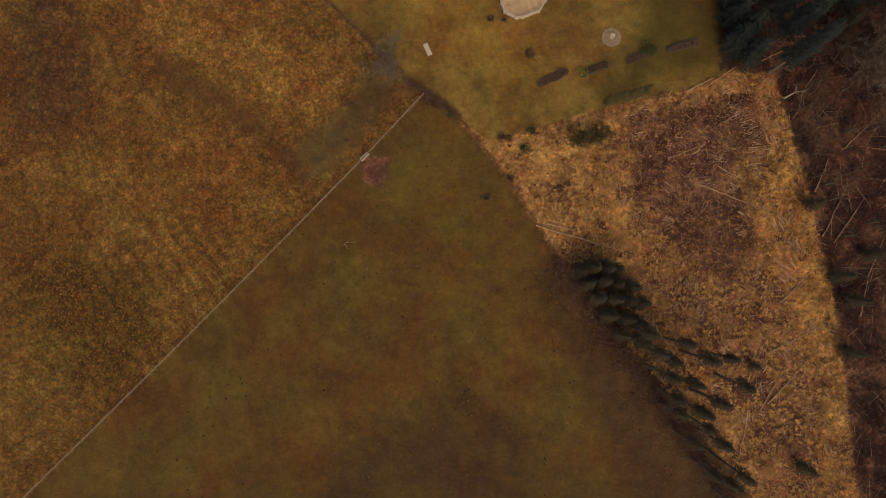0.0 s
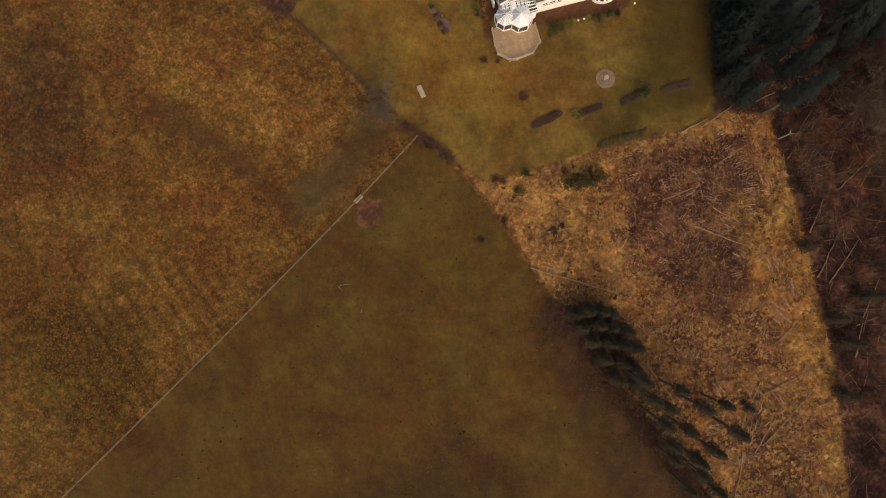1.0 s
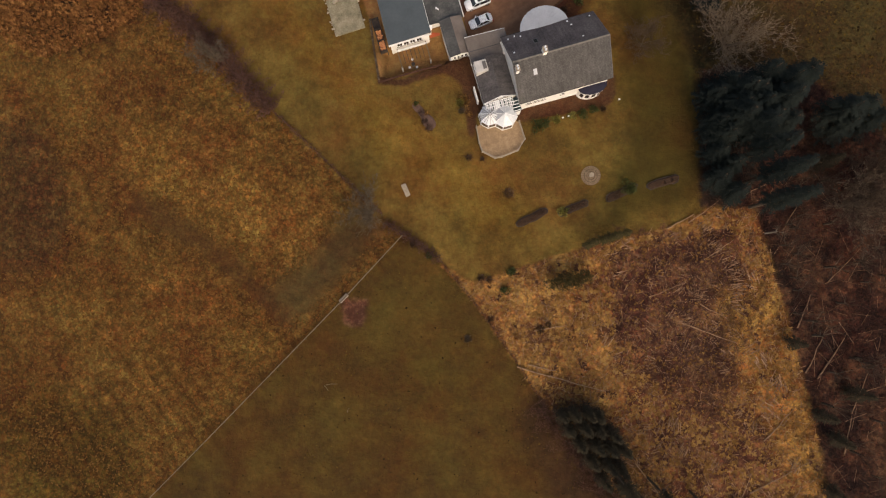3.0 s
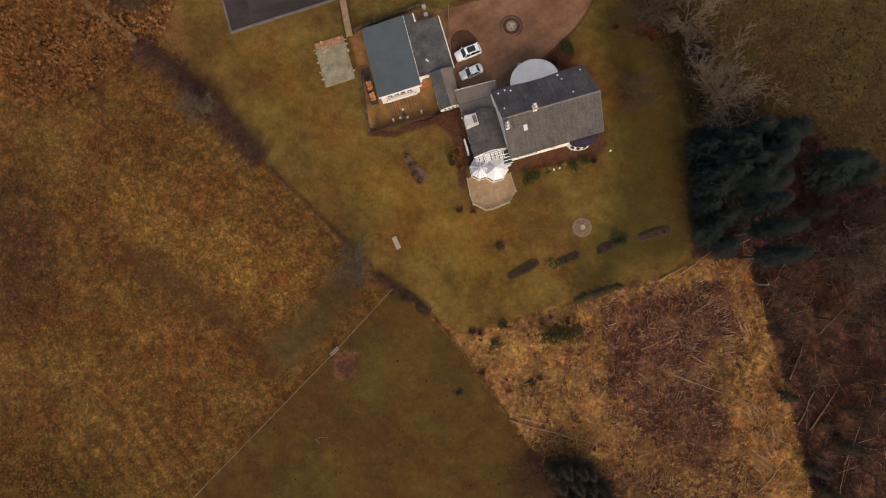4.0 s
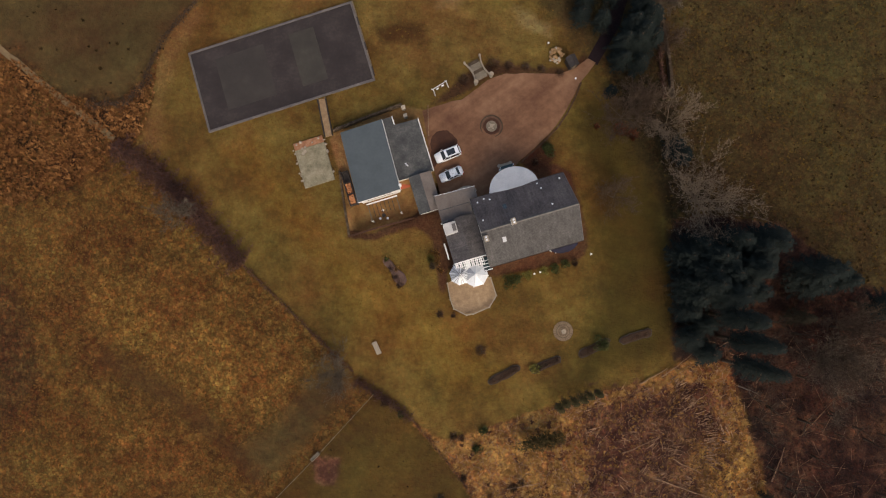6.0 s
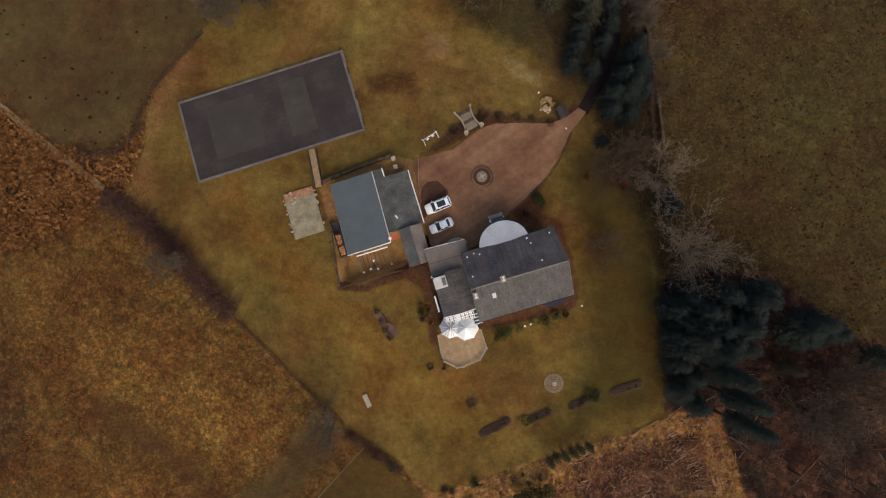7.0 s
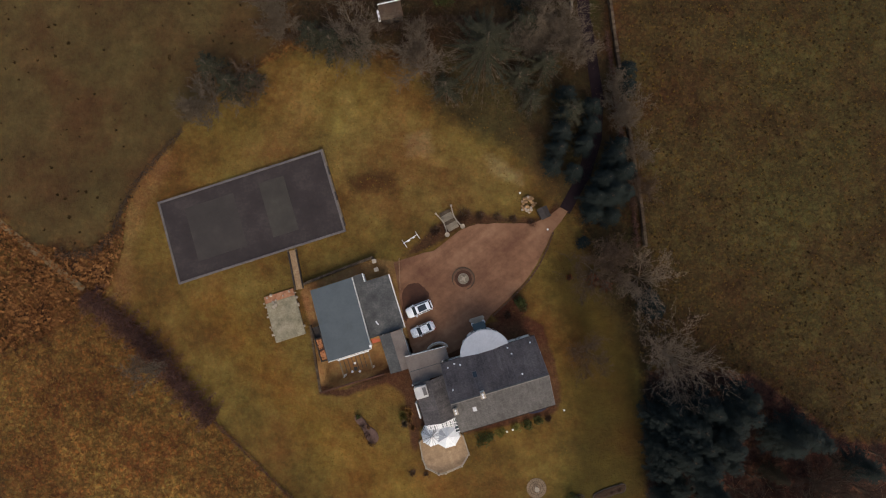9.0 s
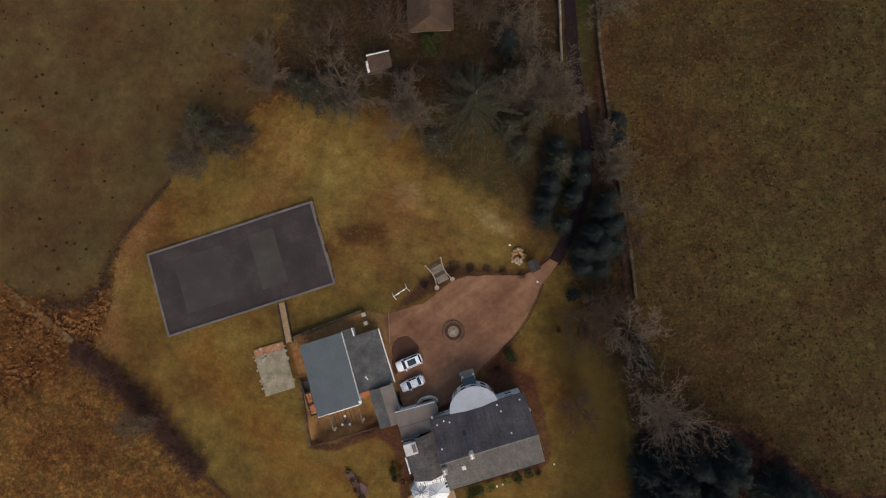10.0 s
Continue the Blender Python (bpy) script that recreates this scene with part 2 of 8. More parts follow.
GRASS_W = surface("tawny_field_grass", [(0.052, 0.022, 0.007), (0.112, 0.054, 0.015), (0.205, 0.112, 0.036)], 0.06, 0.9, 0.0, island=0.45)
GRASS_C = surface("straw_grass_tufts", [(0.115, 0.050, 0.017), (0.22, 0.115, 0.034), (0.38, 0.225, 0.078)], 0.1, 0.9, 0.0, island=0.5)
GRASS_E = surface("olive_field_grass", [(0.045, 0.024, 0.006), (0.078, 0.046, 0.010), (0.125, 0.080, 0.020)], 0.06, 0.9, 0.0, island=0.45)
GRASS_L = surface("mossy_lawn_grass", [(0.078, 0.042, 0.010), (0.112, 0.064, 0.014), (0.150, 0.090, 0.022)], 0.08, 0.9, 0.0, island=0.4)
RUSH = surface("dark_rush_clumps", [(0.0167, 0.0099, 0.0042), (0.0292, 0.0172, 0.0063), (0.0501, 0.0303, 0.0114)], 0.3, 0.9, 0.0, island=0.4)
BRACKEN = surface("dead_rust_bracken", [(0.0720, 0.0288, 0.0114), (0.1680, 0.0720, 0.0240), (0.3600, 0.1800, 0.0672)], 0.12, 0.9, 0.0, island=0.5)
WOOD_BRACKEN = surface("plum_brown_dead_bracken", [(0.0293, 0.0142, 0.0098), (0.0602, 0.0294, 0.0175), (0.1212, 0.0636, 0.0350)], 0.12, 0.9, 0.0, island=0.5)
CAR_WHITE = surface("white_car_paint", [(0.70, 0.71, 0.73), (0.76, 0.77, 0.79), (0.80, 0.81, 0.83)], 0.7, 0.25, 0.0)
CAR_SILVER = surface("silver_car_paint", [(0.546, 0.559, 0.585), (0.65, 0.663, 0.689), (0.728, 0.741, 0.767)], 0.7, 0.3, 0.0, metal=0.3)
RUBBER = surface("tyre_rubber", [(0.012, 0.012, 0.012), (0.02, 0.02, 0.02), (0.03, 0.03, 0.03)], 3.0, 0.9, 0.1)
ALLOY = surface("alloy_wheel", [(0.35, 0.35, 0.36), (0.45, 0.45, 0.46), (0.55, 0.55, 0.56)], 2.0, 0.35, 0.0, metal=0.8)
LAMP_RED = surface("tail_lamp_plastic", [(0.22, 0.01, 0.01), (0.30, 0.015, 0.012), (0.35, 0.02, 0.02)], 2.0, 0.2, 0.0)
LAMP_CLEAR = surface("head_lamp_plastic", [(0.5, 0.52, 0.55), (0.6, 0.62, 0.65), (0.68, 0.7, 0.72)], 2.0, 0.15, 0.0)
SOIL = surface("red_brown_border_soil", [(0.033, 0.01188, 0.0064), (0.0572, 0.0209, 0.0096), (0.0935, 0.038, 0.0176)], 0.8, 0.95, 0.4, 0.04)
LANE = surface("damp_lane_tarmac", [(0.0114, 0.0070, 0.0083), (0.0177, 0.0107, 0.0123), (0.0264, 0.0160, 0.0177)], 0.4, 0.95, 0.2, gloss=0.08)
TRACK = surface("worn_footpath_earth", [(0.0975, 0.0598, 0.0260), (0.1560, 0.1014, 0.0468), (0.2340, 0.1625, 0.0806)], 0.7, 0.95, 0.3)
TILE_RED = surface("brown_clay_roof_tile", [(0.0360, 0.0232, 0.0152), (0.0640, 0.0368, 0.0208), (0.1000, 0.0560, 0.0272)], 0.5, 0.85, 0.3)
RED_PLASTIC = surface("red_orange_canvas", [(0.26, 0.045, 0.012), (0.34, 0.065, 0.02), (0.40, 0.09, 0.03)], 1.0, 0.7, 0.1)


def gravel_material():
    m, nt, b = fresh("pink_brown_gravel")
    vec = place_vec(nt)
    big = noise_node(nt, vec, 0.12, 5)
    arcs = noise_node(nt, vec, 0.5, 4, stretch=(9.0, 1.0, 1.0), turn=38)
    med = noise_node(nt, vec, 1.1, 5)
    fine = noise_node(nt, vec, 9.0, 4, 0.7)
    v = calc(nt, "ADD", calc(nt, "ADD", calc(nt, "MULTIPLY", big, 0.45), calc(nt, "MULTIPLY", arcs, 0.25)), calc(nt, "ADD", calc(nt, "MULTIPLY", med, 0.18), calc(nt, "MULTIPLY", fine, 0.12)))
    link(nt, ramp(nt, spread(nt, v, 0.39, 0.61), [(0.098, 0.039, 0.0180), (0.165, 0.077, 0.0375), (0.245, 0.130, 0.0700)]), b.inputs["Base Color"])
    b.inputs["Roughness"].default_value = 0.95
    bump_to(nt, b, calc(nt, "ADD", fine, med), 0.4, 0.03)
    return m


GRAVEL = gravel_material()

# ---- zones of the ground, as rough outlines ----
LAWN = [(-34.8, 102.7), (-43.6, 91.5), (-46.5, 83.6), (-48.3, 73.5), (-38.7, 63.1), (-27.8, 50.4), (-12.6, 36.3), (-3.1, 27.5), (2.9, 23.1), (8.8, 19.3), (15.7, 21.3), (24.5, 24.4), (34.5, 27), (46.1, 30.2), (50.7, 33), (49.2, 43.3), (48.9, 53.4), (47.6, 63.7), (43.5, 70), (40, 80), (35, 92), (27.7, 104), (13.3, 107.3), (9, 114.8), (0.8, 116), (-14, 117.3), (-19.3, 115.2), (-32, 105.8)]
CLEARED = [(3.3, 22.7), (9, 16.3), (16.2, 6.5), (22.4, -2.7), (32.6, -14.9), (42.8, -26.6), (55.8, -42), (64, -60), (77, -60), (74.4, -41.6), (72.5, -23.8), (70, -6), (66.5, 7.9), (62.3, 23), (59.2, 33), (50.7, 33), (46.1, 30.2), (34.5, 27), (24.5, 24.4), (15.7, 21.3), (8.8, 19.3)]
BRASHY = [(33, 25), (46, 28), (55, 30), (58.5, 22), (59.5, 14), (57, 4), (52, -6), (44, 0), (38, 4), (34, 10)]
WOODLAND = [(59.2, 33), (62.3, 23), (66.5, 7.9), (70, -6), (72.5, -23.8), (74.4, -41.6), (77, -80), (150, -80), (150, 38), (84, 46), (70, 57), (56, 59), (49.5, 58), (49.5, 33)]
SOUTH_FIELD = [(-3.3, 27.3), (3.3, 22.7), (9, 16.3), (22.4, -2.7), (55.8, -42), (66, -90), (-115, -90)]
EAST_FIELD = [(47, 60), (56, 59), (70, 57), (84, 46), (150, 38), (150, 170), (46, 170), (46, 118), (49, 95), (50, 78)]
NORTHWEST_FIELD = [(-34.8, 102.7), (-46, 86), (-52, 80), (-63.3, 81.1), (-72.3, 88.1), (-120, 124), (-120, 170), (-14, 170), (-16, 119), (-32, 106)]
VILLAGE = [(-16, 119), (0.8, 116), (9, 114.8), (13.3, 107.3), (27.7, 104), (35, 92), (42, 80), (48, 90), (46, 118), (46, 170), (-14, 170)]
BRACKENY = [(-72, 89), (-63, 82), (-52, 80), (-46, 86), (-44, 92), (-45, 80), (-47, 74), (-52, 70), (-60, 64), (-72, 60), (-84, 66), (-84, 86)]
COURTYARD = [(-12, 72.6), (-9.8, 66), (-7.8, 55), (4.2, 57.6), (9, 60), (7, 66), (6, 77.5), (1.5, 78.5), (-11.2, 73.7)]
BORDERS = [(15, 48.6), (18, 47.8), (27.6, 49.7), (33, 51), (34.4, 53), (33.4, 60), (31.2, 66.5), (28.6, 68), (24, 67.4), (14, 64), (8, 62.5), (3, 58.6), (-3.5, 55.4), (-8.2, 56), (-8.4, 54.6), (-3.8, 54.1), (3.6, 56.6), (6.6, 54.6), (8.2, 45), (9.5, 45), (9.5, 49)]
STRAW_EDGE = [(-46, 86), (-44, 92), (-38, 99), (-36, 97), (-41, 88), (-44, 78), (-43, 70), (-47, 71)]
GREEN_LAWN = [(34.5, 30), (50.7, 33.5), (49.4, 53), (48, 64.5), (42, 77), (34, 81), (31.5, 75), (35.5, 66), (35.5, 54), (36, 44), (31, 34)]
MOSSY = [(-31, 70), (-14, 50), (-6, 40), (4, 34), (12, 26), (20, 30), (14, 40), (4, 45), (-8, 52), (-20, 66), (-26, 74)]
# dark ground under the eastern trees, their shade included in its colour
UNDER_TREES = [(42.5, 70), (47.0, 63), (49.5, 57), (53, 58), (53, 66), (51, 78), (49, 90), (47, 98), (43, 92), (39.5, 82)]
BRASH_SOUTH = [(38, 6), (54, 2), (62, 0), (68, -14), (69, -42), (58, -42), (47, -24), (36, -6)]
RUSTY_WEST = [(-90, 38), (-67, 34), (-62, 26), (-66, 21), (-73, 18), (-78, 13), (-90, 10)]
DITCH = [(-53.8, 35.5), (-44.4, 31.3), (-35.6, 25.5), (-26.9, 16.9), (-22.7, 12.4), (-24.7, 10.8), (-31.6, 16.9), (-39.8, 23.5), (-48.6, 28.1), (-54.7, 31.3)]
OLIVE_WEST = [(-79, -6), (-69, 0), (-54, -7), (-49, -17), (-59, -28), (-74, -22)]
PINK_WEEDS = [(-14.2, 16), (-9.1, 16), (-10, 11), (-13.5, 11.5)]
STRAW_EAST = [(52.5, 17.5), (59, 20), (64.4, 16.9), (66.5, 7.9), (69.5, -6), (72.5, -23.8), (66.6, -18), (61.5, -6.2), (56.4, 3.6)]
# soft shade of the field edge trees, laid on as darker ground
EDGE_SHADE = [(20, 0), (26, -4), (36, -12), (42, -20), (50, -34), (57, -48), (46, -56), (36, -42), (28, -27), (21, -13), (17, -4)]
DRIVE_BORDER = [(6, 78.4), (11.5, 83.5), (15, 86.2), (20.4, 86.4), (26, 85.6), (31, 85.6), (35.2, 88.8), (34.6, 86.2), (31.4, 84), (23, 84.4), (17.4, 84), (13.2, 81.4), (8.7, 79)]
GOLD_WEST = [(-54.9, 47.8), (-36.4, 46.9), (-27.5, 38.9), (-18.4, 29.4), (-20.8, 22.5), (-29.7, 23.0), (-40.0, 30.2), (-50.0, 36.0), (-58.5, 41.4)]
# shade of the cedar and its neighbours, painted into the lawn's colour
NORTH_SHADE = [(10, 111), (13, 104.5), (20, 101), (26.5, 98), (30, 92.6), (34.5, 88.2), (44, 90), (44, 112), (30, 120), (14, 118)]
MOWN = [(-70, 4), (-50, 8), (-36, 2), (-30, -6), (-44, -20), (-58, -33), (-72, -22)]
DAMP_STREAK = [(3, -22.7), (6, -24.7), (16, -33), (15, -38), (8, -31.6), (3, -27.7)]
GREEN_SOUTH = [(-4, 6), (5, 7), (8, 0), (0.5, -4)]
SANDY_NORTH = [(7, 101), (11.2, 101.5), (11.7, 97.8), (7.5, 97.4)]
SANDY_EAST = [(21.4, 97.8), (28, 93.6), (28, 91.5), (22.4, 94.1)]
BROWN_NORTH = [(-4.3, 94), (5, 94.3), (6, 90.7), (-3.2, 90.8)]
YELLOW_NORTH = [(-16, 112), (-1.3, 112.8), (5, 105), (-7.5, 101), (-17, 105.6)]
VERGE = [(40.6, 121), (43.4, 119), (43.6, 136), (40.8, 138)]
# shade beneath the east wood evergreens, painted as a dark ground zone
WOOD_SHADE = [(49.4, 34), (48.8, 56), (60, 57.5), (66, 55), (63, 47), (59, 38), (54, 33)]
EAST_GREEN = [(74, 62), (150, 46), (150, 168), (68, 168), (72, 120), (66, 92)]
NORTH_LAWN = [(-24, 95), (-14, 112), (0, 112), (9, 102), (21, 95.5), (26, 90), (14, 85), (-2, 84), (-4, 90)]
BAY_SOIL = [(22.2, 68.6), (24.8, 70.4), (27.6, 71.8), (29.0, 69.6), (27.4, 67.4), (24.0, 66.4)]
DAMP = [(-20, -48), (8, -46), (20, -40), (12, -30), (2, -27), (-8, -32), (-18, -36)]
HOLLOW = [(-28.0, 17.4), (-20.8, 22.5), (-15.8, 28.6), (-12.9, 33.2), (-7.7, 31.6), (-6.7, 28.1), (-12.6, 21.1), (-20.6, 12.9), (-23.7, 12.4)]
GOLD_LOW = [(-48.3, 20.8), (-37.6, 21.9), (-30.0, 15.3), (-25.7, 10.3), (-28.7, 3.2), (-36.9, -3.1), (-50.8, -1.4), (-61.8, 6.6), (-64.3, 14.9), (-57.0, 20.2)]
DARK_WEST = [(-82.8, 51.2), (-72.6, 47.9), (-66.6, 39.3), (-65.0, 29.7), (-69.0, 22.2), (-74.3, 19.0), (-81.0, 21.0)]


def inside_by(poly, X, Y):
    """Metres by which points lie inside a closed outline (outside: negative)."""
    best = np.full(X.shape, 1e9)
    within = np.zeros(X.shape, bool)
    for (ax, ay), (bx, by) in zip(poly, poly[1:] + poly[:1]):
        dx, dy = bx - ax, by - ay
        t = np.clip(((X - ax) * dx + (Y - ay) * dy) / (dx * dx + dy * dy), 0, 1)
        best = np.minimum(best, np.hypot(X - ax - t * dx, Y - ay - t * dy))
        if ay != by:
            hit = ((ay > Y) != (by > Y)) & (X < ax + (Y - ay) / (by - ay) * dx)
            within ^= hit
    return np.where(within, best, -best)


def ground_material(zones):
    """zones: attribute, width of the edge, waver of the edge, three colours. Later ones lie over earlier ones."""
    m, nt, b = fresh("winter_fields")
    vec = place_vec(nt)
    big = noise_node(nt, vec, 0.035, 5, 0.6)
    med = noise_node(nt, vec, 0.22, 6, 0.65)
    fine = noise_node(nt, vec, 1.7, 5, 0.7)
    grit = noise_node(nt, vec, 4.5, 3, 0.75)
    rows = noise_node(nt, vec, 0.5, 4, 0.6, stretch=(1.4, 16.0, 1.0), turn=48)
    waver = noise_node(nt, vec, 0.45, 5, 0.7)
    base = calc(nt, "ADD", calc(nt, "MULTIPLY", big, 0.18), calc(nt, "MULTIPLY", med, 0.20))
    base = calc(nt, "ADD", base, calc(nt, "ADD", calc(nt, "MULTIPLY", fine, 0.32), calc(nt, "MULTIPLY", grit, 0.30)))
    base = spread(nt, base, 0.395, 0.605)
    worn = calc(nt, "ADD", calc(nt, "MULTIPLY", base, 0.74), calc(nt, "MULTIPLY", spread(nt, rows, 0.3, 0.7), 0.26))
    patch = spread(nt, calc(nt, "ADD", calc(nt, "MULTIPLY", med, 0.7), calc(nt, "MULTIPLY", fine, 0.3)), 0.44, 0.58)
    soft = calc(nt, "ADD", calc(nt, "MULTIPLY", noise_node(nt, vec, 0.11, 3, 0.55), 0.45), calc(nt, "ADD", calc(nt, "MULTIPLY", noise_node(nt, vec, 0.42, 4, 0.6), 0.35), calc(nt, "MULTIPLY", fine, 0.20)))
    soft = spread(nt, soft, 0.36, 0.64)
    col = ramp(nt, worn, [(0.056, 0.0235, 0.0078), (0.100, 0.047, 0.0120), (0.140, 0.075, 0.0182), (0.200, 0.118, 0.0320)])
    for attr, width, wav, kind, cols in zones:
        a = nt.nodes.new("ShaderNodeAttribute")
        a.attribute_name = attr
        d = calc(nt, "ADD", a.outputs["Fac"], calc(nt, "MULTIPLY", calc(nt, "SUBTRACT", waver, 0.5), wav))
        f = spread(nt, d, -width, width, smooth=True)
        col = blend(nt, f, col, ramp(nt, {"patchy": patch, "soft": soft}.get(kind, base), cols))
    hue = spread(nt, noise_node(nt, vec, 0.075, 7, 0.7), 0.34, 0.66)
    tone = spread(nt, noise_node(nt, vec, 0.075, 7, 0.68), 0.33, 0.67)
    clump = spread(nt, noise_node(nt, vec, 0.55, 6, 0.75), 0.36, 0.64)
    # faint old mowing lines across the field fence
    turn = nt.nodes.new("ShaderNodeMapping")
    turn.inputs["Rotation"].default_value = (0, 0, radians(-36))
    link(nt, vec, turn.inputs["Vector"])
    wave = nt.nodes.new("ShaderNodeTexWave")
    wave.inputs["Scale"].default_value, wave.inputs["Distortion"].default_value = 0.115, 2.4
    wave.inputs["Detail"].default_value, wave.inputs["Detail Scale"].default_value = 3.0, 1.5
    link(nt, turn.outputs[0], wave.inputs["Vector"])
    mown = nt.nodes.new("ShaderNodeAttribute")
    mown.attribute_name = "in_mown"
    near = spread(nt, mown.outputs["Fac"], -3.0, 6.0, smooth=True)
    lines = calc(nt, "ADD", 0.5, calc(nt, "MULTIPLY", calc(nt, "SUBTRACT", wave.outputs["Fac"], 0.5), near))
    mott = spread(nt, noise_node(nt, vec, 0.19, 6, 0.66), 0.36, 0.64)
    # tussocks: uneven clumps of two sizes, strongest in the rough fields
    rough_at = nt.nodes.new("ShaderNodeAttribute")
    rough_at.attribute_name = "tussock"
    jitter = nt.nodes.new("ShaderNodeTexNoise")
    jitter.inputs["Scale"].default_value, jitter.inputs["Detail"].default_value = 1.3, 3.0
    link(nt, vec, jitter.inputs["Vector"])
    bent = nt.nodes.new("ShaderNodeVectorMath")
    bent.operation = "MULTIPLY_ADD"
    bent.inputs[1].default_value = (1.1, 1.1, 0.0)
    link(nt, jitter.outputs["Color"], bent.inputs[0])
    link(nt, vec, bent.inputs[2])

    def cells(scale):
        vo = nt.nodes.new("ShaderNodeTexVoronoi")
        vo.inputs["Scale"].default_value = scale
        link(nt, bent.outputs[0], vo.inputs["Vector"])
        sep = nt.nodes.new("ShaderNodeSeparateColor")
        link(nt, vo.outputs["Color"], sep.inputs[0])
        dome = spread(nt, vo.outputs["Distance"], 0.0, 0.75, 1.0, 0.0)
        return calc(nt, "ADD", calc(nt, "MULTIPLY", sep.outputs[0], 0.55), calc(nt, "MULTIPLY", dome, 0.45)), sep.outputs[1]
    small, tint = cells(1.9)
    large, _ = cells(0.62)
    tuss = spread(nt, calc(nt, "ADD", calc(nt, "MULTIPLY", small, 0.6), calc(nt, "MULTIPLY", large, 0.4)), 0.22, 0.82)
    tuss = calc(nt, "ADD", 0.5, calc(nt, "MULTIPLY", calc(nt, "SUBTRACT", tuss, 0.5), rough_at.outputs["Fac"]))
    tint = calc(nt, "ADD", 0.5, calc(nt, "MULTIPLY", calc(nt, "SUBTRACT", tint, 0.5), rough_at.outputs["Fac"]))
    calm = spread(nt, rough_at.outputs["Fac"], 0.1, 0.9, 0.42, 0.8)
    mott, clump, tone = [calc(nt, "ADD", 0.5, calc(nt, "MULTIPLY", calc(nt, "SUBTRACT", q, 0.5), calm)) for q in (mott, clump, tone)]
    for f, cs in ((tuss, [(0.58, 0.55, 0.58), (0.99, 0.99, 0.99), (1.48, 1.46, 1.40)]), (tint, [(1.16, 0.93, 0.90), (1.0, 1.0, 1.0), (0.94, 1.06, 1.05)]), (lines, [(0.80, 0.77, 0.77), (1.0, 1.0, 1.0), (1.10, 1.10, 1.08)]), (mott, [(0.80, 0.76, 0.75), (0.99, 1.0, 1.0), (1.18, 1.19, 1.18)]), (clump, [(0.72, 0.70, 0.74), (1.0, 1.0, 1.0), (1.24, 1.24, 1.2)]), (hue, [(1.16, 0.90, 0.95), (1.0, 0.99, 1.0), (0.87, 1.0, 1.02)]), (tone, [(0.58, 0.57, 0.64), (1.0, 1.0, 1.0), (1.32, 1.31, 1.25)])):
        mul = nt.nodes.new("ShaderNodeMix")
        mul.data_type, mul.blend_type = "RGBA", "MULTIPLY"
        mul.inputs[0].default_value = 1.0
        link(nt, col, mul.inputs[6])
        link(nt, ramp(nt, f, cs), mul.inputs[7])
        col = mul.outputs[2]
    link(nt, col, b.inputs["Base Color"])
    b.inputs["Roughness"].default_value = 0.95
    b.inputs["Specular IOR Level"].default_value = 0.15
    bump_to(nt, b, calc(nt, "ADD", calc(nt, "ADD", calc(nt, "MULTIPLY", med, 1.2), calc(nt, "MULTIPLY", tuss, 0.9)), calc(nt, "ADD", fine, calc(nt, "MULTIPLY", grit, 0.4))), 0.55, 0.35)
    return m


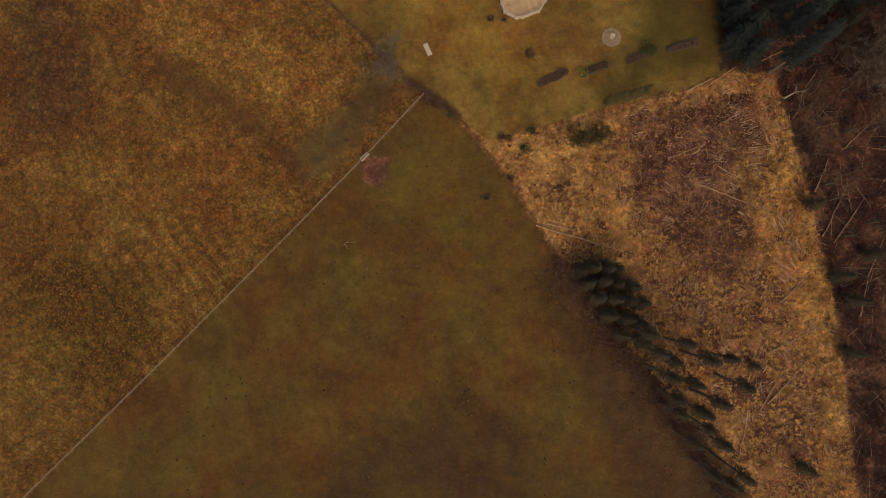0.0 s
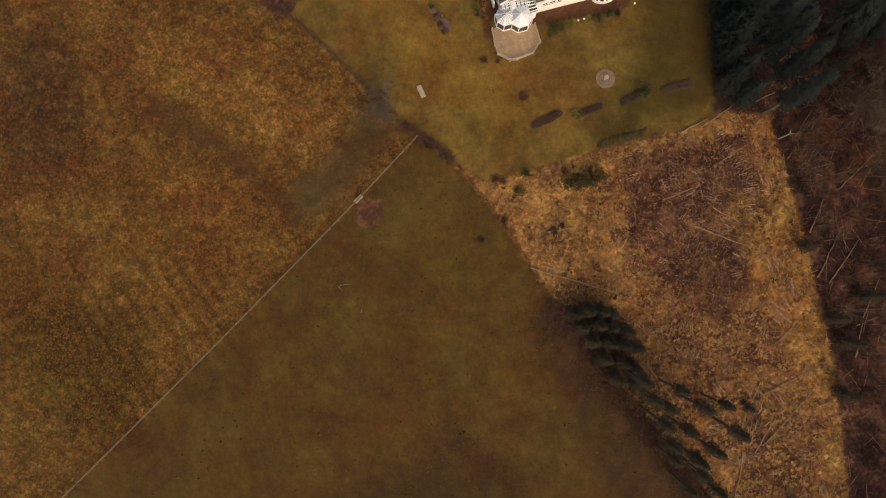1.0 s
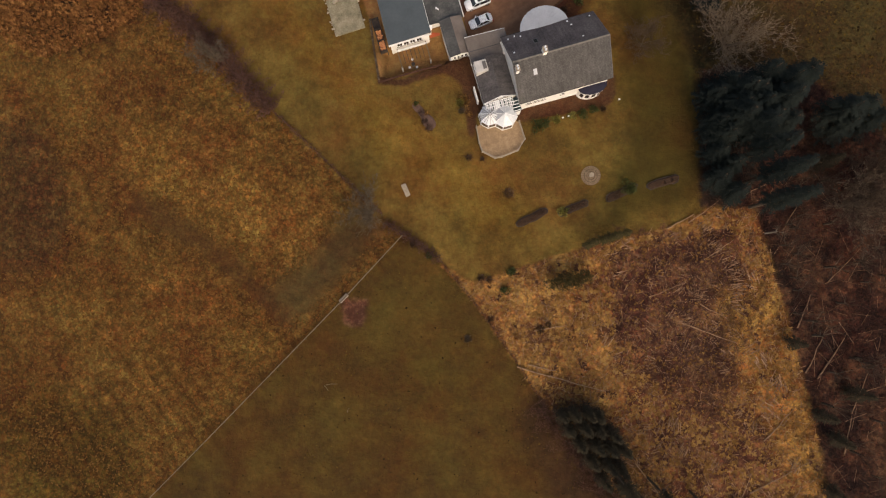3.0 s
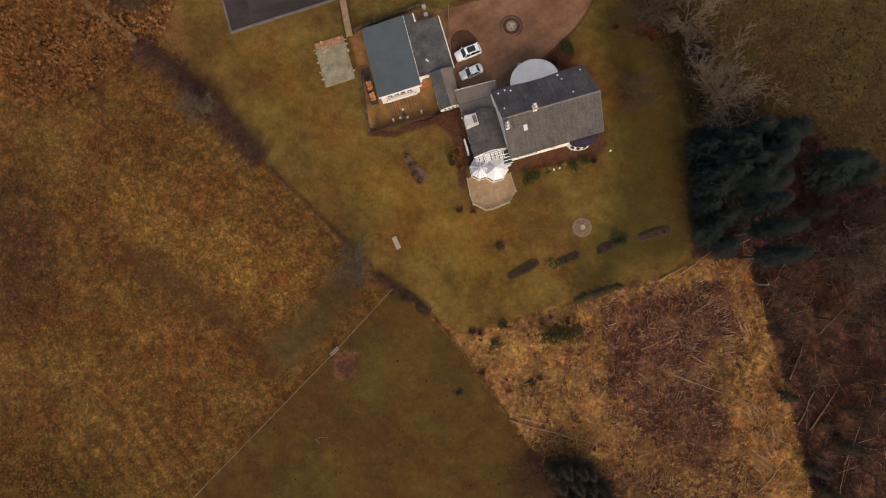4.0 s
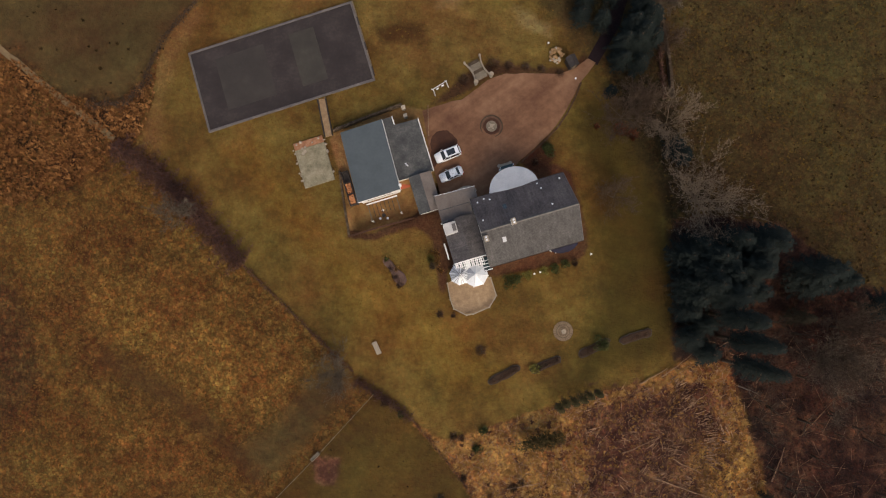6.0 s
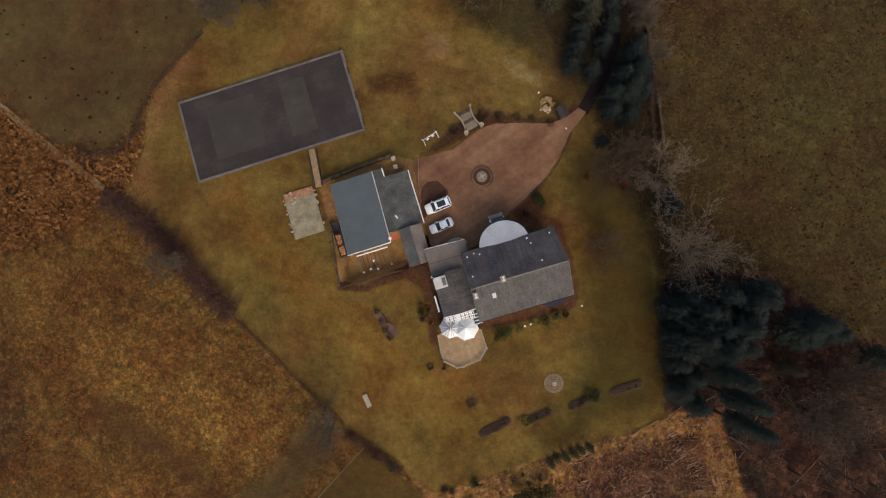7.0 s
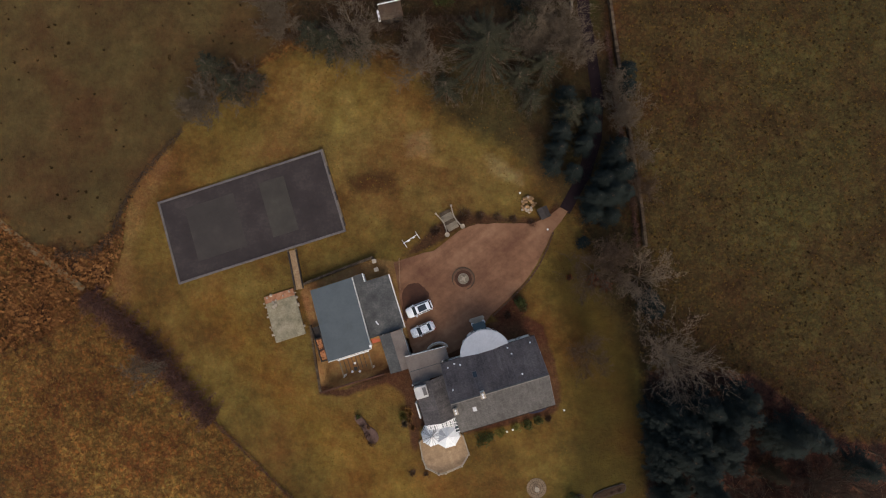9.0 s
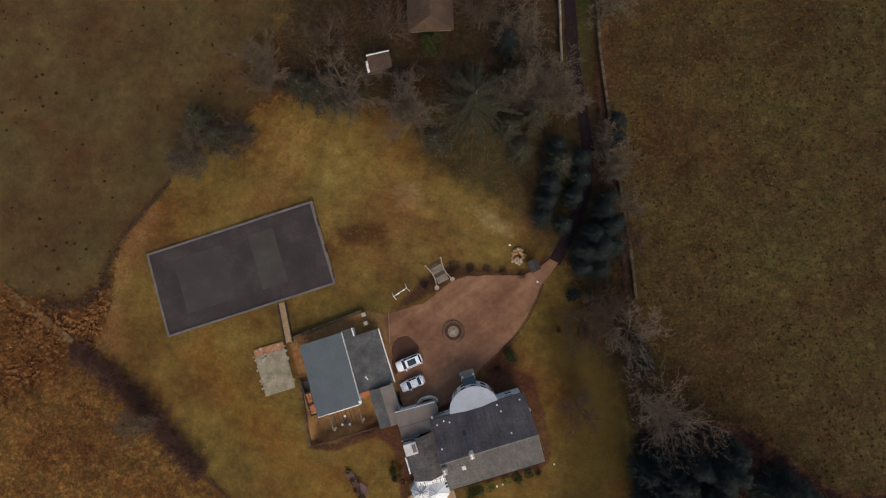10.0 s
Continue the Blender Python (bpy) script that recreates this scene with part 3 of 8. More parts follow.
ZONES = [
    ("in_mown", MOWN, 4.0, 8.0, "", [(0.056, 0.0235, 0.0078), (0.100, 0.047, 0.0120), (0.140, 0.075, 0.0182), (0.198, 0.117, 0.0320)]),
    ("in_rusty_west", RUSTY_WEST, 2.5, 10.0, "", [(0.05530, 0.02129, 0.00760), (0.09677, 0.03954, 0.01065), (0.13824, 0.06691, 0.01521)]),
    ("in_olive_west", OLIVE_WEST, 4.0, 14.0, "", [(0.046, 0.022, 0.006), (0.078, 0.042, 0.0085), (0.11, 0.066, 0.0125)]),
    ("in_dark_west", DARK_WEST, 4.0, 12.0, "", [(0.04392, 0.02074, 0.00793), (0.07564, 0.03782, 0.01159), (0.11590, 0.06100, 0.01830)]),
    ("in_gold_west", GOLD_WEST, 3.0, 8.0, "", [(0.100, 0.047, 0.0118), (0.168, 0.086, 0.0200), (0.245, 0.138, 0.0360)]),
    ("in_gold_low", GOLD_LOW, 3.5, 10.0, "", [(0.076, 0.034, 0.009), (0.130, 0.064, 0.0152), (0.190, 0.103, 0.0270)]),
    ("in_ditch", DITCH, 1.8, 5.0, "", [(0.048, 0.0205, 0.008), (0.080, 0.036, 0.0108), (0.118, 0.060, 0.0150)]),
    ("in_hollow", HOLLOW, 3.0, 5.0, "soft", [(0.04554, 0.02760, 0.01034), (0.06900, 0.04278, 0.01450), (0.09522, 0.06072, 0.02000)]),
    ("in_south_field", SOUTH_FIELD, 0.5, 1.2, "soft", [(0.04929, 0.02545, 0.00800), (0.06936, 0.03916, 0.00940), (0.08944, 0.05385, 0.01229)]),
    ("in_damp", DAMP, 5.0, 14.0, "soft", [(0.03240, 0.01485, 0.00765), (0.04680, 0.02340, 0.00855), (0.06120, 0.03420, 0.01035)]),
    ("in_damp_streak", DAMP_STREAK, 2.0, 7.0, "soft", [(0.03060, 0.01403, 0.00723), (0.04590, 0.02295, 0.00807), (0.06120, 0.03400, 0.00977)]),
    ("in_east_field", EAST_FIELD, 1.2, 4.0, "", [(0.03121, 0.01775, 0.00644), (0.05364, 0.03316, 0.01073), (0.07899, 0.05266, 0.01658)]),
    ("in_east_green", EAST_GREEN, 9.0, 22.0, "", [(0.0330, 0.0225, 0.0072), (0.0520, 0.0365, 0.0110), (0.0760, 0.0545, 0.0165)]),
    ("in_northwest_field", NORTHWEST_FIELD, 0.8, 2.0, "soft", [(0.05063, 0.02886, 0.01081), (0.07089, 0.04490, 0.01519), (0.09339, 0.06093, 0.02082)]),
    ("in_bracken", BRACKENY, 3.0, 12.0, "patchy", [(0.04248, 0.01912, 0.00708), (0.08850, 0.04078, 0.01180), (0.16520, 0.08411, 0.02360)]),
    ("in_lawn", LAWN, 0.5, 1.4, "soft", [(0.08362, 0.04675, 0.01222), (0.10848, 0.06414, 0.01513), (0.13786, 0.08512, 0.01979), (0.17628, 0.11269, 0.02793)]),
    ("in_green_lawn", GREEN_LAWN, 3.5, 6.0, "soft", [(0.0460, 0.0285, 0.0068), (0.0590, 0.0380, 0.0080), (0.0740, 0.0485, 0.0098)]),
    ("in_green_south", GREEN_SOUTH, 5.0, 6.0, "soft", [(0.046, 0.027, 0.0075), (0.070, 0.043, 0.0095), (0.094, 0.060, 0.0125)]),
    ("in_north_lawn", NORTH_LAWN, 4.0, 8.0, "soft", [(0.0900, 0.0530, 0.0150), (0.1250, 0.0760, 0.0200), (0.1650, 0.1030, 0.0270), (0.2050, 0.1320, 0.0380)]),
    ("in_yellow_north", YELLOW_NORTH, 3.0, 9.0, "soft", [(0.09583, 0.05484, 0.01398), (0.15307, 0.09597, 0.02236), (0.21962, 0.14395, 0.03913)]),
    ("in_brown_north", BROWN_NORTH, 1.2, 4.0, "soft", [(0.048, 0.024, 0.008), (0.074, 0.038, 0.011), (0.105, 0.058, 0.018)]),
    ("in_sandy_north", SANDY_NORTH, 1.0, 3.5, "soft", [(0.10965, 0.06802, 0.02424), (0.18276, 0.12035, 0.04363), (0.26804, 0.18968, 0.07515)]),
    ("in_sandy_east", SANDY_EAST, 1.0, 3.5, "soft", [(0.10965, 0.06802, 0.02424), (0.18276, 0.12035, 0.04363), (0.26804, 0.18968, 0.07515)]),
    ("in_mossy", MOSSY, 4.0, 12.0, "soft", [(0.0880, 0.0450, 0.0095), (0.1250, 0.0670, 0.0130), (0.1640, 0.0930, 0.0190), (0.2000, 0.1180, 0.0260)]),
    ("in_village", VILLAGE, 3.5, 9.0, "", [(0.02574, 0.01584, 0.00728), (0.04158, 0.02574, 0.01092), (0.06930, 0.04356, 0.01663)]),
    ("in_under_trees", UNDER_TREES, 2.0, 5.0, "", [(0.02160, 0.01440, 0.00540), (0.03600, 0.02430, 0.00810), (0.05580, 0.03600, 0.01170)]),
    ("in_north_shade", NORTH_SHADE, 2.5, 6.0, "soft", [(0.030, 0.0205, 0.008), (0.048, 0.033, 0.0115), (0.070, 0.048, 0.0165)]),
    ("in_verge", VERGE, 1.0, 2.5, "soft", [(0.030, 0.026, 0.008), (0.042, 0.036, 0.010), (0.058, 0.048, 0.014)]),
    ("in_straw_edge", STRAW_EDGE, 1.6, 5.0, "", [(0.08835, 0.04845, 0.01357), (0.15020, 0.08527, 0.02519), (0.21204, 0.13566, 0.04360)]),
    ("in_cleared", CLEARED, 0.4, 2.0, "patchy", [(0.10924, 0.04457, 0.01877), (0.19247, 0.08527, 0.02768), (0.28611, 0.13760, 0.04035), (0.38495, 0.20155, 0.05818)]),
    ("in_brash", BRASHY, 2.5, 24.0, "patchy", [(0.05826, 0.02423, 0.01548), (0.10612, 0.04554, 0.02721), (0.21328, 0.10271, 0.04880)]),
    ("in_brash_south", BRASH_SOUTH, 2.5, 34.0, "patchy", [(0.06763, 0.02713, 0.01548), (0.11652, 0.04845, 0.02440), (0.21328, 0.09884, 0.04129)]),
    ("in_straw_east", STRAW_EAST, 2.5, 12.0, "patchy", [(0.15606, 0.06977, 0.01877), (0.31212, 0.15116, 0.03847), (0.48899, 0.25388, 0.06569)]),
    # tree shade along the field edge, held in the colour
    ("in_edge_litter", EDGE_SHADE, 3.0, 5.0, "soft", [(0.030, 0.015, 0.007), (0.048, 0.025, 0.010), (0.070, 0.039, 0.014)]),
    ("in_pink_weeds", PINK_WEEDS, 0.8, 3.0, "patchy", [(0.070, 0.026, 0.016), (0.125, 0.052, 0.030), (0.20, 0.10, 0.056)]),
    ("in_woodland", WOODLAND, 0.8, 3.5, "patchy", [(0.02376, 0.01176, 0.00924), (0.05832, 0.02640, 0.01650), (0.12960, 0.06120, 0.03168)]),
    # conifer shade, put into the ground colour
    ("in_needle_litter", WOOD_SHADE, 1.2, 3.0, "soft", [(0.0150, 0.0100, 0.0075), (0.0210, 0.0140, 0.0100), (0.0300, 0.0200, 0.0140)]),
    ("in_courtyard", COURTYARD, 0.3, 0.8, "soft", [(0.13934, 0.06963, 0.02484), (0.23770, 0.12881, 0.04614), (0.34425, 0.20888, 0.08518)]),
    ("in_drive_border", DRIVE_BORDER, 0.5, 1.6, "", [(0.036, 0.016, 0.008), (0.060, 0.028, 0.0125), (0.090, 0.046, 0.021)]),
    ("in_borders", BORDERS, 0.35, 1.2, "", [(0.04451, 0.01795, 0.00929), (0.07842, 0.03343, 0.01549), (0.11127, 0.05694, 0.02602)]),
    ("in_bay_soil", BAY_SOIL, 0.35, 1.2, "", [(0.03990, 0.01515, 0.00748), (0.07030, 0.02822, 0.01247), (0.09975, 0.04807, 0.02095)]),
]


def mesh_object(name, verts, faces, material, smooth=False):
    me = bpy.data.meshes.new(name)
    me.from_pydata(verts, [], faces)
    me.materials.append(material)
    if smooth:
        me.shade_smooth()
    me.update()
    return new(name, me)


def build_ground():
    near_x = np.arange(-112, 133, 0.8)
    near_y = np.arange(-86, 165, 0.8)
    xs = np.concatenate([[-2600, -1200, -600, -300, -180], near_x, [190, 320, 620, 1200, 2600]])
    ys = np.concatenate([[-2600, -1200, -600, -300, -150], near_y, [220, 340, 640, 1200, 2600]])
    X, Y = np.meshgrid(xs, ys)
    rng = np.random.default_rng(5)
    lumps = sum(a * np.sin(X * fx + p) * np.sin(Y * fy + q) for a, fx, fy, p, q in [(0.07, 0.21, 0.17, 1, 2), (0.05, 0.43, 0.37, 4, 1), (0.03, 0.9, 0.8, 2, 5)])
    Z = gza(X, Y) + lumps * 0.6 + rng.uniform(-0.02, 0.02, X.shape) - 0.03
    Z = Z - SUNK_BY * np.clip(inside_by(SUNK, X, Y) / 0.5, 0, 1)
    nx, ny = len(xs), len(ys)
    verts = np.stack([X, Y, Z], -1).reshape(-1, 3)
    i = (np.arange(ny - 1)[:, None] * nx + np.arange(nx - 1)[None, :]).ravel()
    faces = np.stack([i, i + 1, i + nx + 1, i + nx], -1)
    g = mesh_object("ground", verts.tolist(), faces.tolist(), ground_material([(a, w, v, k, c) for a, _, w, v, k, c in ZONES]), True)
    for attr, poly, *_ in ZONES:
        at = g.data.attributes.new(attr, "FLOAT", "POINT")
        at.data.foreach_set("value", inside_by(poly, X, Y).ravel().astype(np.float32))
    # how tussocky the grass is, from the rough fields to the mown lawn
    rough = np.full(X.shape, 1.15)
    for poly, amount in ((SOUTH_FIELD, 0.26), (EAST_FIELD, 0.7), (NORTHWEST_FIELD, 0.22), (VILLAGE, 0.5), (HOLLOW, 0.35), (DITCH, 0.45), (BRACKENY, 1.0), (CLEARED, 0.75), (WOODLAND, 0.9), (LAWN, 0.30), (GREEN_LAWN, 0.15), (COURTYARD, 0.2), (EDGE_SHADE, 0.25)):
        f = np.clip(inside_by(poly, X, Y) / 2.0 + 0.5, 0, 1)
        rough = rough * (1 - f) + amount * f
    g.data.attributes.new("tussock", "FLOAT", "POINT").data.foreach_set("value", rough.ravel().astype(np.float32))
    return tagged(g, "rolling winter fields, mossy lawn and rough cleared ground", "ground", kind="structure")


build_ground()


# ---- building kit ----
class Shape:
    """Collects the faces of one part."""

    def __init__(self):
        self.v, self.f = [], []

    def add(self, verts, faces):
        n = len(self.v)
        self.v += [tuple(p) for p in verts]
        self.f += [tuple(n + i for i in f) for f in faces]
        return self

    def box(self, x0, y0, z0, x1, y1, z1, chamfer=0.0):
        if chamfer <= 0:
            return self.add([(x, y, z) for z in (z0, z1) for y in (y0, y1) for x in (x0, x1)], [(0, 2, 3, 1), (4, 5, 7, 6), (0, 1, 5, 4), (2, 6, 7, 3), (0, 4, 6, 2), (1, 3, 7, 5)])
        c = chamfer
        ring = [(x0 + c, y0), (x1 - c, y0), (x1, y0 + c), (x1, y1 - c), (x1 - c, y1), (x0 + c, y1), (x0, y1 - c), (x0, y0 + c)]
        return self.loft([[(x, y, z0) for x, y in ring], [(x, y, z1 - c) for x, y in ring], [((x - (x0 + x1) / 2) * (1 - 2 * c / (x1 - x0)) + (x0 + x1) / 2, (y - (y0 + y1) / 2) * (1 - 2 * c / (y1 - y0)) + (y0 + y1) / 2, z1) for x, y in ring]])

    def loft(self, rings, cap=True, closed=True):
        n = len(rings[0])
        verts = [p for r in rings for p in r]
        faces = []
        for k in range(len(rings) - 1):
            for i in range(n if closed else n - 1):
                j = (i + 1) % n
                faces.append((k * n + i, k * n + j, (k + 1) * n + j, (k + 1) * n + i))
        if cap and closed:
            faces.append(tuple(reversed(range(n))))
            faces.append(tuple((len(rings) - 1) * n + i for i in range(n)))
        return self.add(verts, faces)

    def prism(self, poly, z0, z1):
        area = sum(a[0] * b[1] - a[1] * b[0] for a, b in zip(poly, poly[1:] + poly[:1]))
        if area < 0:
            poly = poly[::-1]
        return self.loft([[(x, y, z0) for x, y in poly], [(x, y, z1) for x, y in poly]])

    def slab(self, a, b, c, d, thick):
        """A roof slope: four corners of its upper face, anticlockwise from above, with a thickness downwards."""
        low = [(p[0], p[1], p[2] - thick) for p in (a, b, c, d)]
        return self.loft([low, [a, b, c, d]])

    def tube(self, pts, radii, sides=6, cap=True):
        rings = []
        for i, p in enumerate(pts):
            p = Vector(p)
            t = (Vector(pts[min(i + 1, len(pts) - 1)]) - Vector(pts[max(i - 1, 0)])).normalized()
            a = t.orthogonal().normalized() if abs(t.z) > 0.99 else t.cross(Vector((0, 0, 1))).normalized()
            b = a.cross(t)
            rings.append([tuple(p + radii[i] * (math.cos(2 * math.pi * k / sides) * a + math.sin(2 * math.pi * k / sides) * b)) for k in range(sides)])
        return self.loft(rings, cap)

    def lathe(self, profile, x=0.0, y=0.0, sides=20):
        """Turned about an upright axis: (radius, height) from the bottom up."""
        return self.loft([[(x + r * math.cos(2 * math.pi * k / sides), y + r * math.sin(2 * math.pi * k / sides), z) for k in range(sides)] for r, z in profile])

    def pebble(self, x, y, z, r, rng, flat=0.7, n=7):
        rings = []
        for k, (rr, h) in enumerate([(0.55, -0.6), (1.0, 0.0), (0.8, 0.6), (0.25, 0.95)]):
            rings.append([(x + r * rr * rng.uniform(0.8, 1.2) * math.cos(2 * math.pi * i / n + k), y + r * rr * rng.uniform(0.8, 1.2) * math.sin(2 * math.pi * i / n + k), z + r * flat * h) for i in range(n)])
        return self.loft(rings)


def mesh_from(name, shape, material, smooth=False):
    me = bpy.data.meshes.new(name)
    me.from_pydata(shape.v, [], shape.f)
    me.materials.append(material)
    if "slate" in material.name:
        uv = me.uv_layers.new(name="metres")
        for poly in me.polygons:
            n = poly.normal
            h = Vector((0, 0, 1)).cross(n)
            h = h.normalized() if h.length > 1e-4 else Vector((1, 0, 0))
            w = n.cross(h)
            for li in poly.loop_indices:
                p = me.vertices[me.loops[li].vertex_index].co
                uv.data[li].uv = (p.dot(h), p.dot(w))
    if smooth:
        me.shade_smooth()
    me.update()
    return me


def part(name, shape, material, parent, label="", smooth=False):
    ob = new(name, mesh_from(name, shape, material, smooth))
    ob.parent = parent
    if label:
        ob["label"] = label
    return ob


def thing(name, x, y, z, turn, label, category, group="", kind=""):
    e = new(name)
    e.empty_display_size = 0.3
    e.matrix_world = pose(x, y, z, 0, 0, turn)
    return tagged(e, label, category, group, kind)


def lay(x, y, turn, lift=0.0):
    """A pose on the land, tilted with its slope."""
    e = 1.5
    n = Vector((gz(x - e, y) - gz(x + e, y), gz(x, y - e) - gz(x, y + e), 2 * e)).normalized()
    return Matrix.Translation((x, y, gz(x, y) + lift)) @ Vector((0, 0, 1)).rotation_difference(n).to_matrix().to_4x4() @ Matrix.Rotation(radians(turn), 4, "Z")


def single(name, shape, material, label, category, group="", kind="", smooth=False, at=None):
    ob = new(name, mesh_from(name, shape, material, smooth))
    if at is not None:
        ob.matrix_world = at
    return tagged(ob, label, category, group, kind)


def wavy_outline(poly, step, waver, seed):
    rng = random.Random(seed)
    out = []
    for (ax, ay), (bx, by) in zip(poly, poly[1:] + poly[:1]):
        n = max(1, int(math.hypot(bx - ax, by - ay) / step))
        for i in range(n):
            t = i / n
            out.append((ax + (bx - ax) * t + rng.uniform(-waver, waver), ay + (by - ay) * t + rng.uniform(-waver, waver)))
    return out


def round_outline(poly, times=2):
    for _ in range(times):
        out = []
        for (ax, ay), (bx, by) in zip(poly, poly[1:] + poly[:1]):
            out += [(ax * 0.75 + bx * 0.25, ay * 0.75 + by * 0.25), (ax * 0.25 + bx * 0.75, ay * 0.25 + by * 0.75)]
        poly = out
    return poly


def sheet(name, poly, lift, material, label, category, cell=2.0, kind="structure", thick=0.25):
    """A sheet laid over the land within an outline, with its own edge going into the soil."""
    from mathutils import geometry
    n = len(poly)
    xs, ys = [p[0] for p in poly], [p[1] for p in poly]
    gx, gy = np.meshgrid(np.arange(min(xs), max(xs), cell), np.arange(min(ys), max(ys), cell))
    keep = inside_by(poly, gx, gy) > cell * 0.35
    pts = [Vector(p) for p in poly] + [Vector((float(a), float(b))) for a, b in zip(gx[keep], gy[keep])]
    v, e, f, *_ = geometry.delaunay_2d_cdt(pts, [], [list(range(n))], 1, 1e-4)
    verts = [(p.x, p.y, gz(p.x, p.y) + lift) for p in v]
    faces = [tuple(t) for t in f]
    m = len(verts)
    ring = list(range(n))
    verts += [(p[0], p[1], gz(*p) + lift - thick) for p in poly]
    faces += [(ring[i], m + i, m + (i + 1) % n, ring[(i + 1) % n]) for i in range(n)]
    ob = mesh_object(name, verts, faces, material)
    return tagged(ob, label, category, kind=kind)


def to_world(frame_of, u, v):
    x0, y0, a = frame_of
    c, s = math.cos(radians(a)), math.sin(radians(a))
    return x0 + u * c - v * s, y0 + u * s + v * c


def window(parent, x, z, w, h, y, out, name="window", along="x", bars=1):
    """A window set in a wall that faces out (+1 or -1) along y (or along x): frame, sill, panes."""
    d = 0.06 * out
    fr, gl, si = Shape(), Shape(), Shape()

    def put(s, a0, z0, a1, z1, b0, b1):
        b0, b1 = min(b0, b1), max(b0, b1)
        s.box(*((a0, b0, z0, a1, b1, z1) if along == "x" else (b0, a0, z0, b1, a1, z1)))
    f = 0.07
    for a0, z0, a1, z1 in ((x, z, x + w, z + f), (x, z + h - f, x + w, z + h), (x, z + f, x + f, z + h - f), (x + w - f, z + f, x + w, z + h - f)):
        put(fr, a0, z0, a1, z1, y, y + d)
    for k in range(bars):
        a = x + w * (k + 1) / (bars + 1)
        put(fr, a - 0.025, z + f, a + 0.025, z + h - f, y, y + d)
    put(gl, x + f, z + f, x + w - f, z + h - f, y - d * 0.3, y + d * 0.35)
    put(si, x - 0.08, z - 0.06, x + w + 0.08, z - 0.004, y - d, y + d * 2.5)
    win = part(name, fr, WHITE_GLOSS, parent, "white framed window")
    part("pane", gl, GLASS_D, win)
    part("sill", si, STONE, win)
    return win


# ---- the house: local metres from the south-west corner of its eaves ----
HOUSE = (16.62, 49.35, 16.4)
HZ = 3.2


def h_(z):
    return z - HZ


def build_house():
    house = thing("house", HOUSE[0], HOUSE[1], HZ, HOUSE[2], "white rendered two-storey house with a slate gable roof", "house")
    L, W, eave, ridge, mid = 16.2, 11.8, h_(9.5), h_(13.65), 5.8
    i = 0.35
    w = Shape()
    t = 0.3
    for x0, y0, x1, y1 in ((i, i, L - i, i + t), (i, W - i - t, L - i, W - i), (i, i + t, i + t, W - i - t), (L - i - t, i + t, L - i, W - i - t)):
        w.box(x0, y0, -0.6, x1, y1, eave - 0.05)
    for x0 in (i, L - i - t):
        a = [(x0, i + 0.1, eave - 0.05), (x0, W - i - 0.1, eave - 0.05), (x0, mid, ridge - 0.25)]
        w.loft([a, [(x + t, y, z) for x, y, z in a]])
    part("wall", w, WHITE, house, "white rendered wall")
    sl = 0.16
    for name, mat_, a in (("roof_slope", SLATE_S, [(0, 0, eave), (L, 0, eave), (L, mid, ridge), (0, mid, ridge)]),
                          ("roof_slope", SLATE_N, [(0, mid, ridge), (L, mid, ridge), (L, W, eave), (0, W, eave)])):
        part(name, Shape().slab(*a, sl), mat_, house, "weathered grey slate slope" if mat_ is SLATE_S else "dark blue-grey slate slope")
    n = 32
    for k in range(n):
        x0 = L * k / n
        s = Shape()
        s.loft([[(x, mid - 0.17, ridge - 0.10), (x, mid, ridge + 0.09), (x, mid + 0.17, ridge - 0.10)] for x in (x0 + 0.01, x0 + L / n - 0.012)])
        part("ridge_tile", s, RIDGE, house)
    for x0 in (-0.06, L + 0.005):
        for (ya, za), (yb, zb) in (((-0.02, eave - 0.02), (mid, ridge)), ((mid, ridge), (W + 0.02, eave - 0.02))):
            b = Shape()
            r = [(x0, ya, za - 0.25), (x0, yb, zb - 0.25), (x0, yb, zb + 0.03), (x0, ya, za + 0.03)]
            b.loft([r, [(x + 0.055, y, z) for x, y, z in r]])
            part("bargeboard", b, EDGING, house, "grey bargeboard")
    for y0 in (-0.13, W + 0.01):
        g = Shape()
        g.loft([[(x, y0 + dy, eave - 0.13 + dz) for dy, dz in ((0, 0.1), (0.02, 0.02), (0.06, 0.0), (0.10, 0.02), (0.12, 0.1), (0.10, 0.09), (0.06, 0.03), (0.02, 0.09))] for x in (0.0, L)])
        part("gutter", g, TIMBER_D, house, "dark half-round gutter")
    # stacks on the ridge, white with pale pots
    for u, v, top, sx in ((5.3, 5.95, 15.0, 0.62), (0.45, 4.55, 14.1, 0.55)):
        st = Shape().box(u - sx / 2, v - 0.45, eave, u + sx / 2, v + 0.45, h_(top) - 0.22)
        c = part("chimney", st, WHITE, house, "white rendered chimney stack")
        part("coping", Shape().box(u - sx / 2 - 0.08, v - 0.53, h_(top) - 0.22, u + sx / 2 + 0.08, v + 0.53, h_(top) - 0.08, 0.03), STONE_P, c)
        for dv in (-0.22, 0.22):
            part("pot", Shape().lathe([(0.15, h_(top) - 0.08), (0.13, h_(top) + 0.25), (0.16, h_(top) + 0.30), (0.10, h_(top) + 0.31)], u, v + dv, 12), WHITE_GLOSS, c, "pale chimney pot")
    slope_s, slope_n = (ridge - eave) / mid, (ridge - eave) / (W - mid)

    def on_n(v):
        return ridge - (v - mid) * slope_n

    def on_s(v):
        return eave + v * slope_s
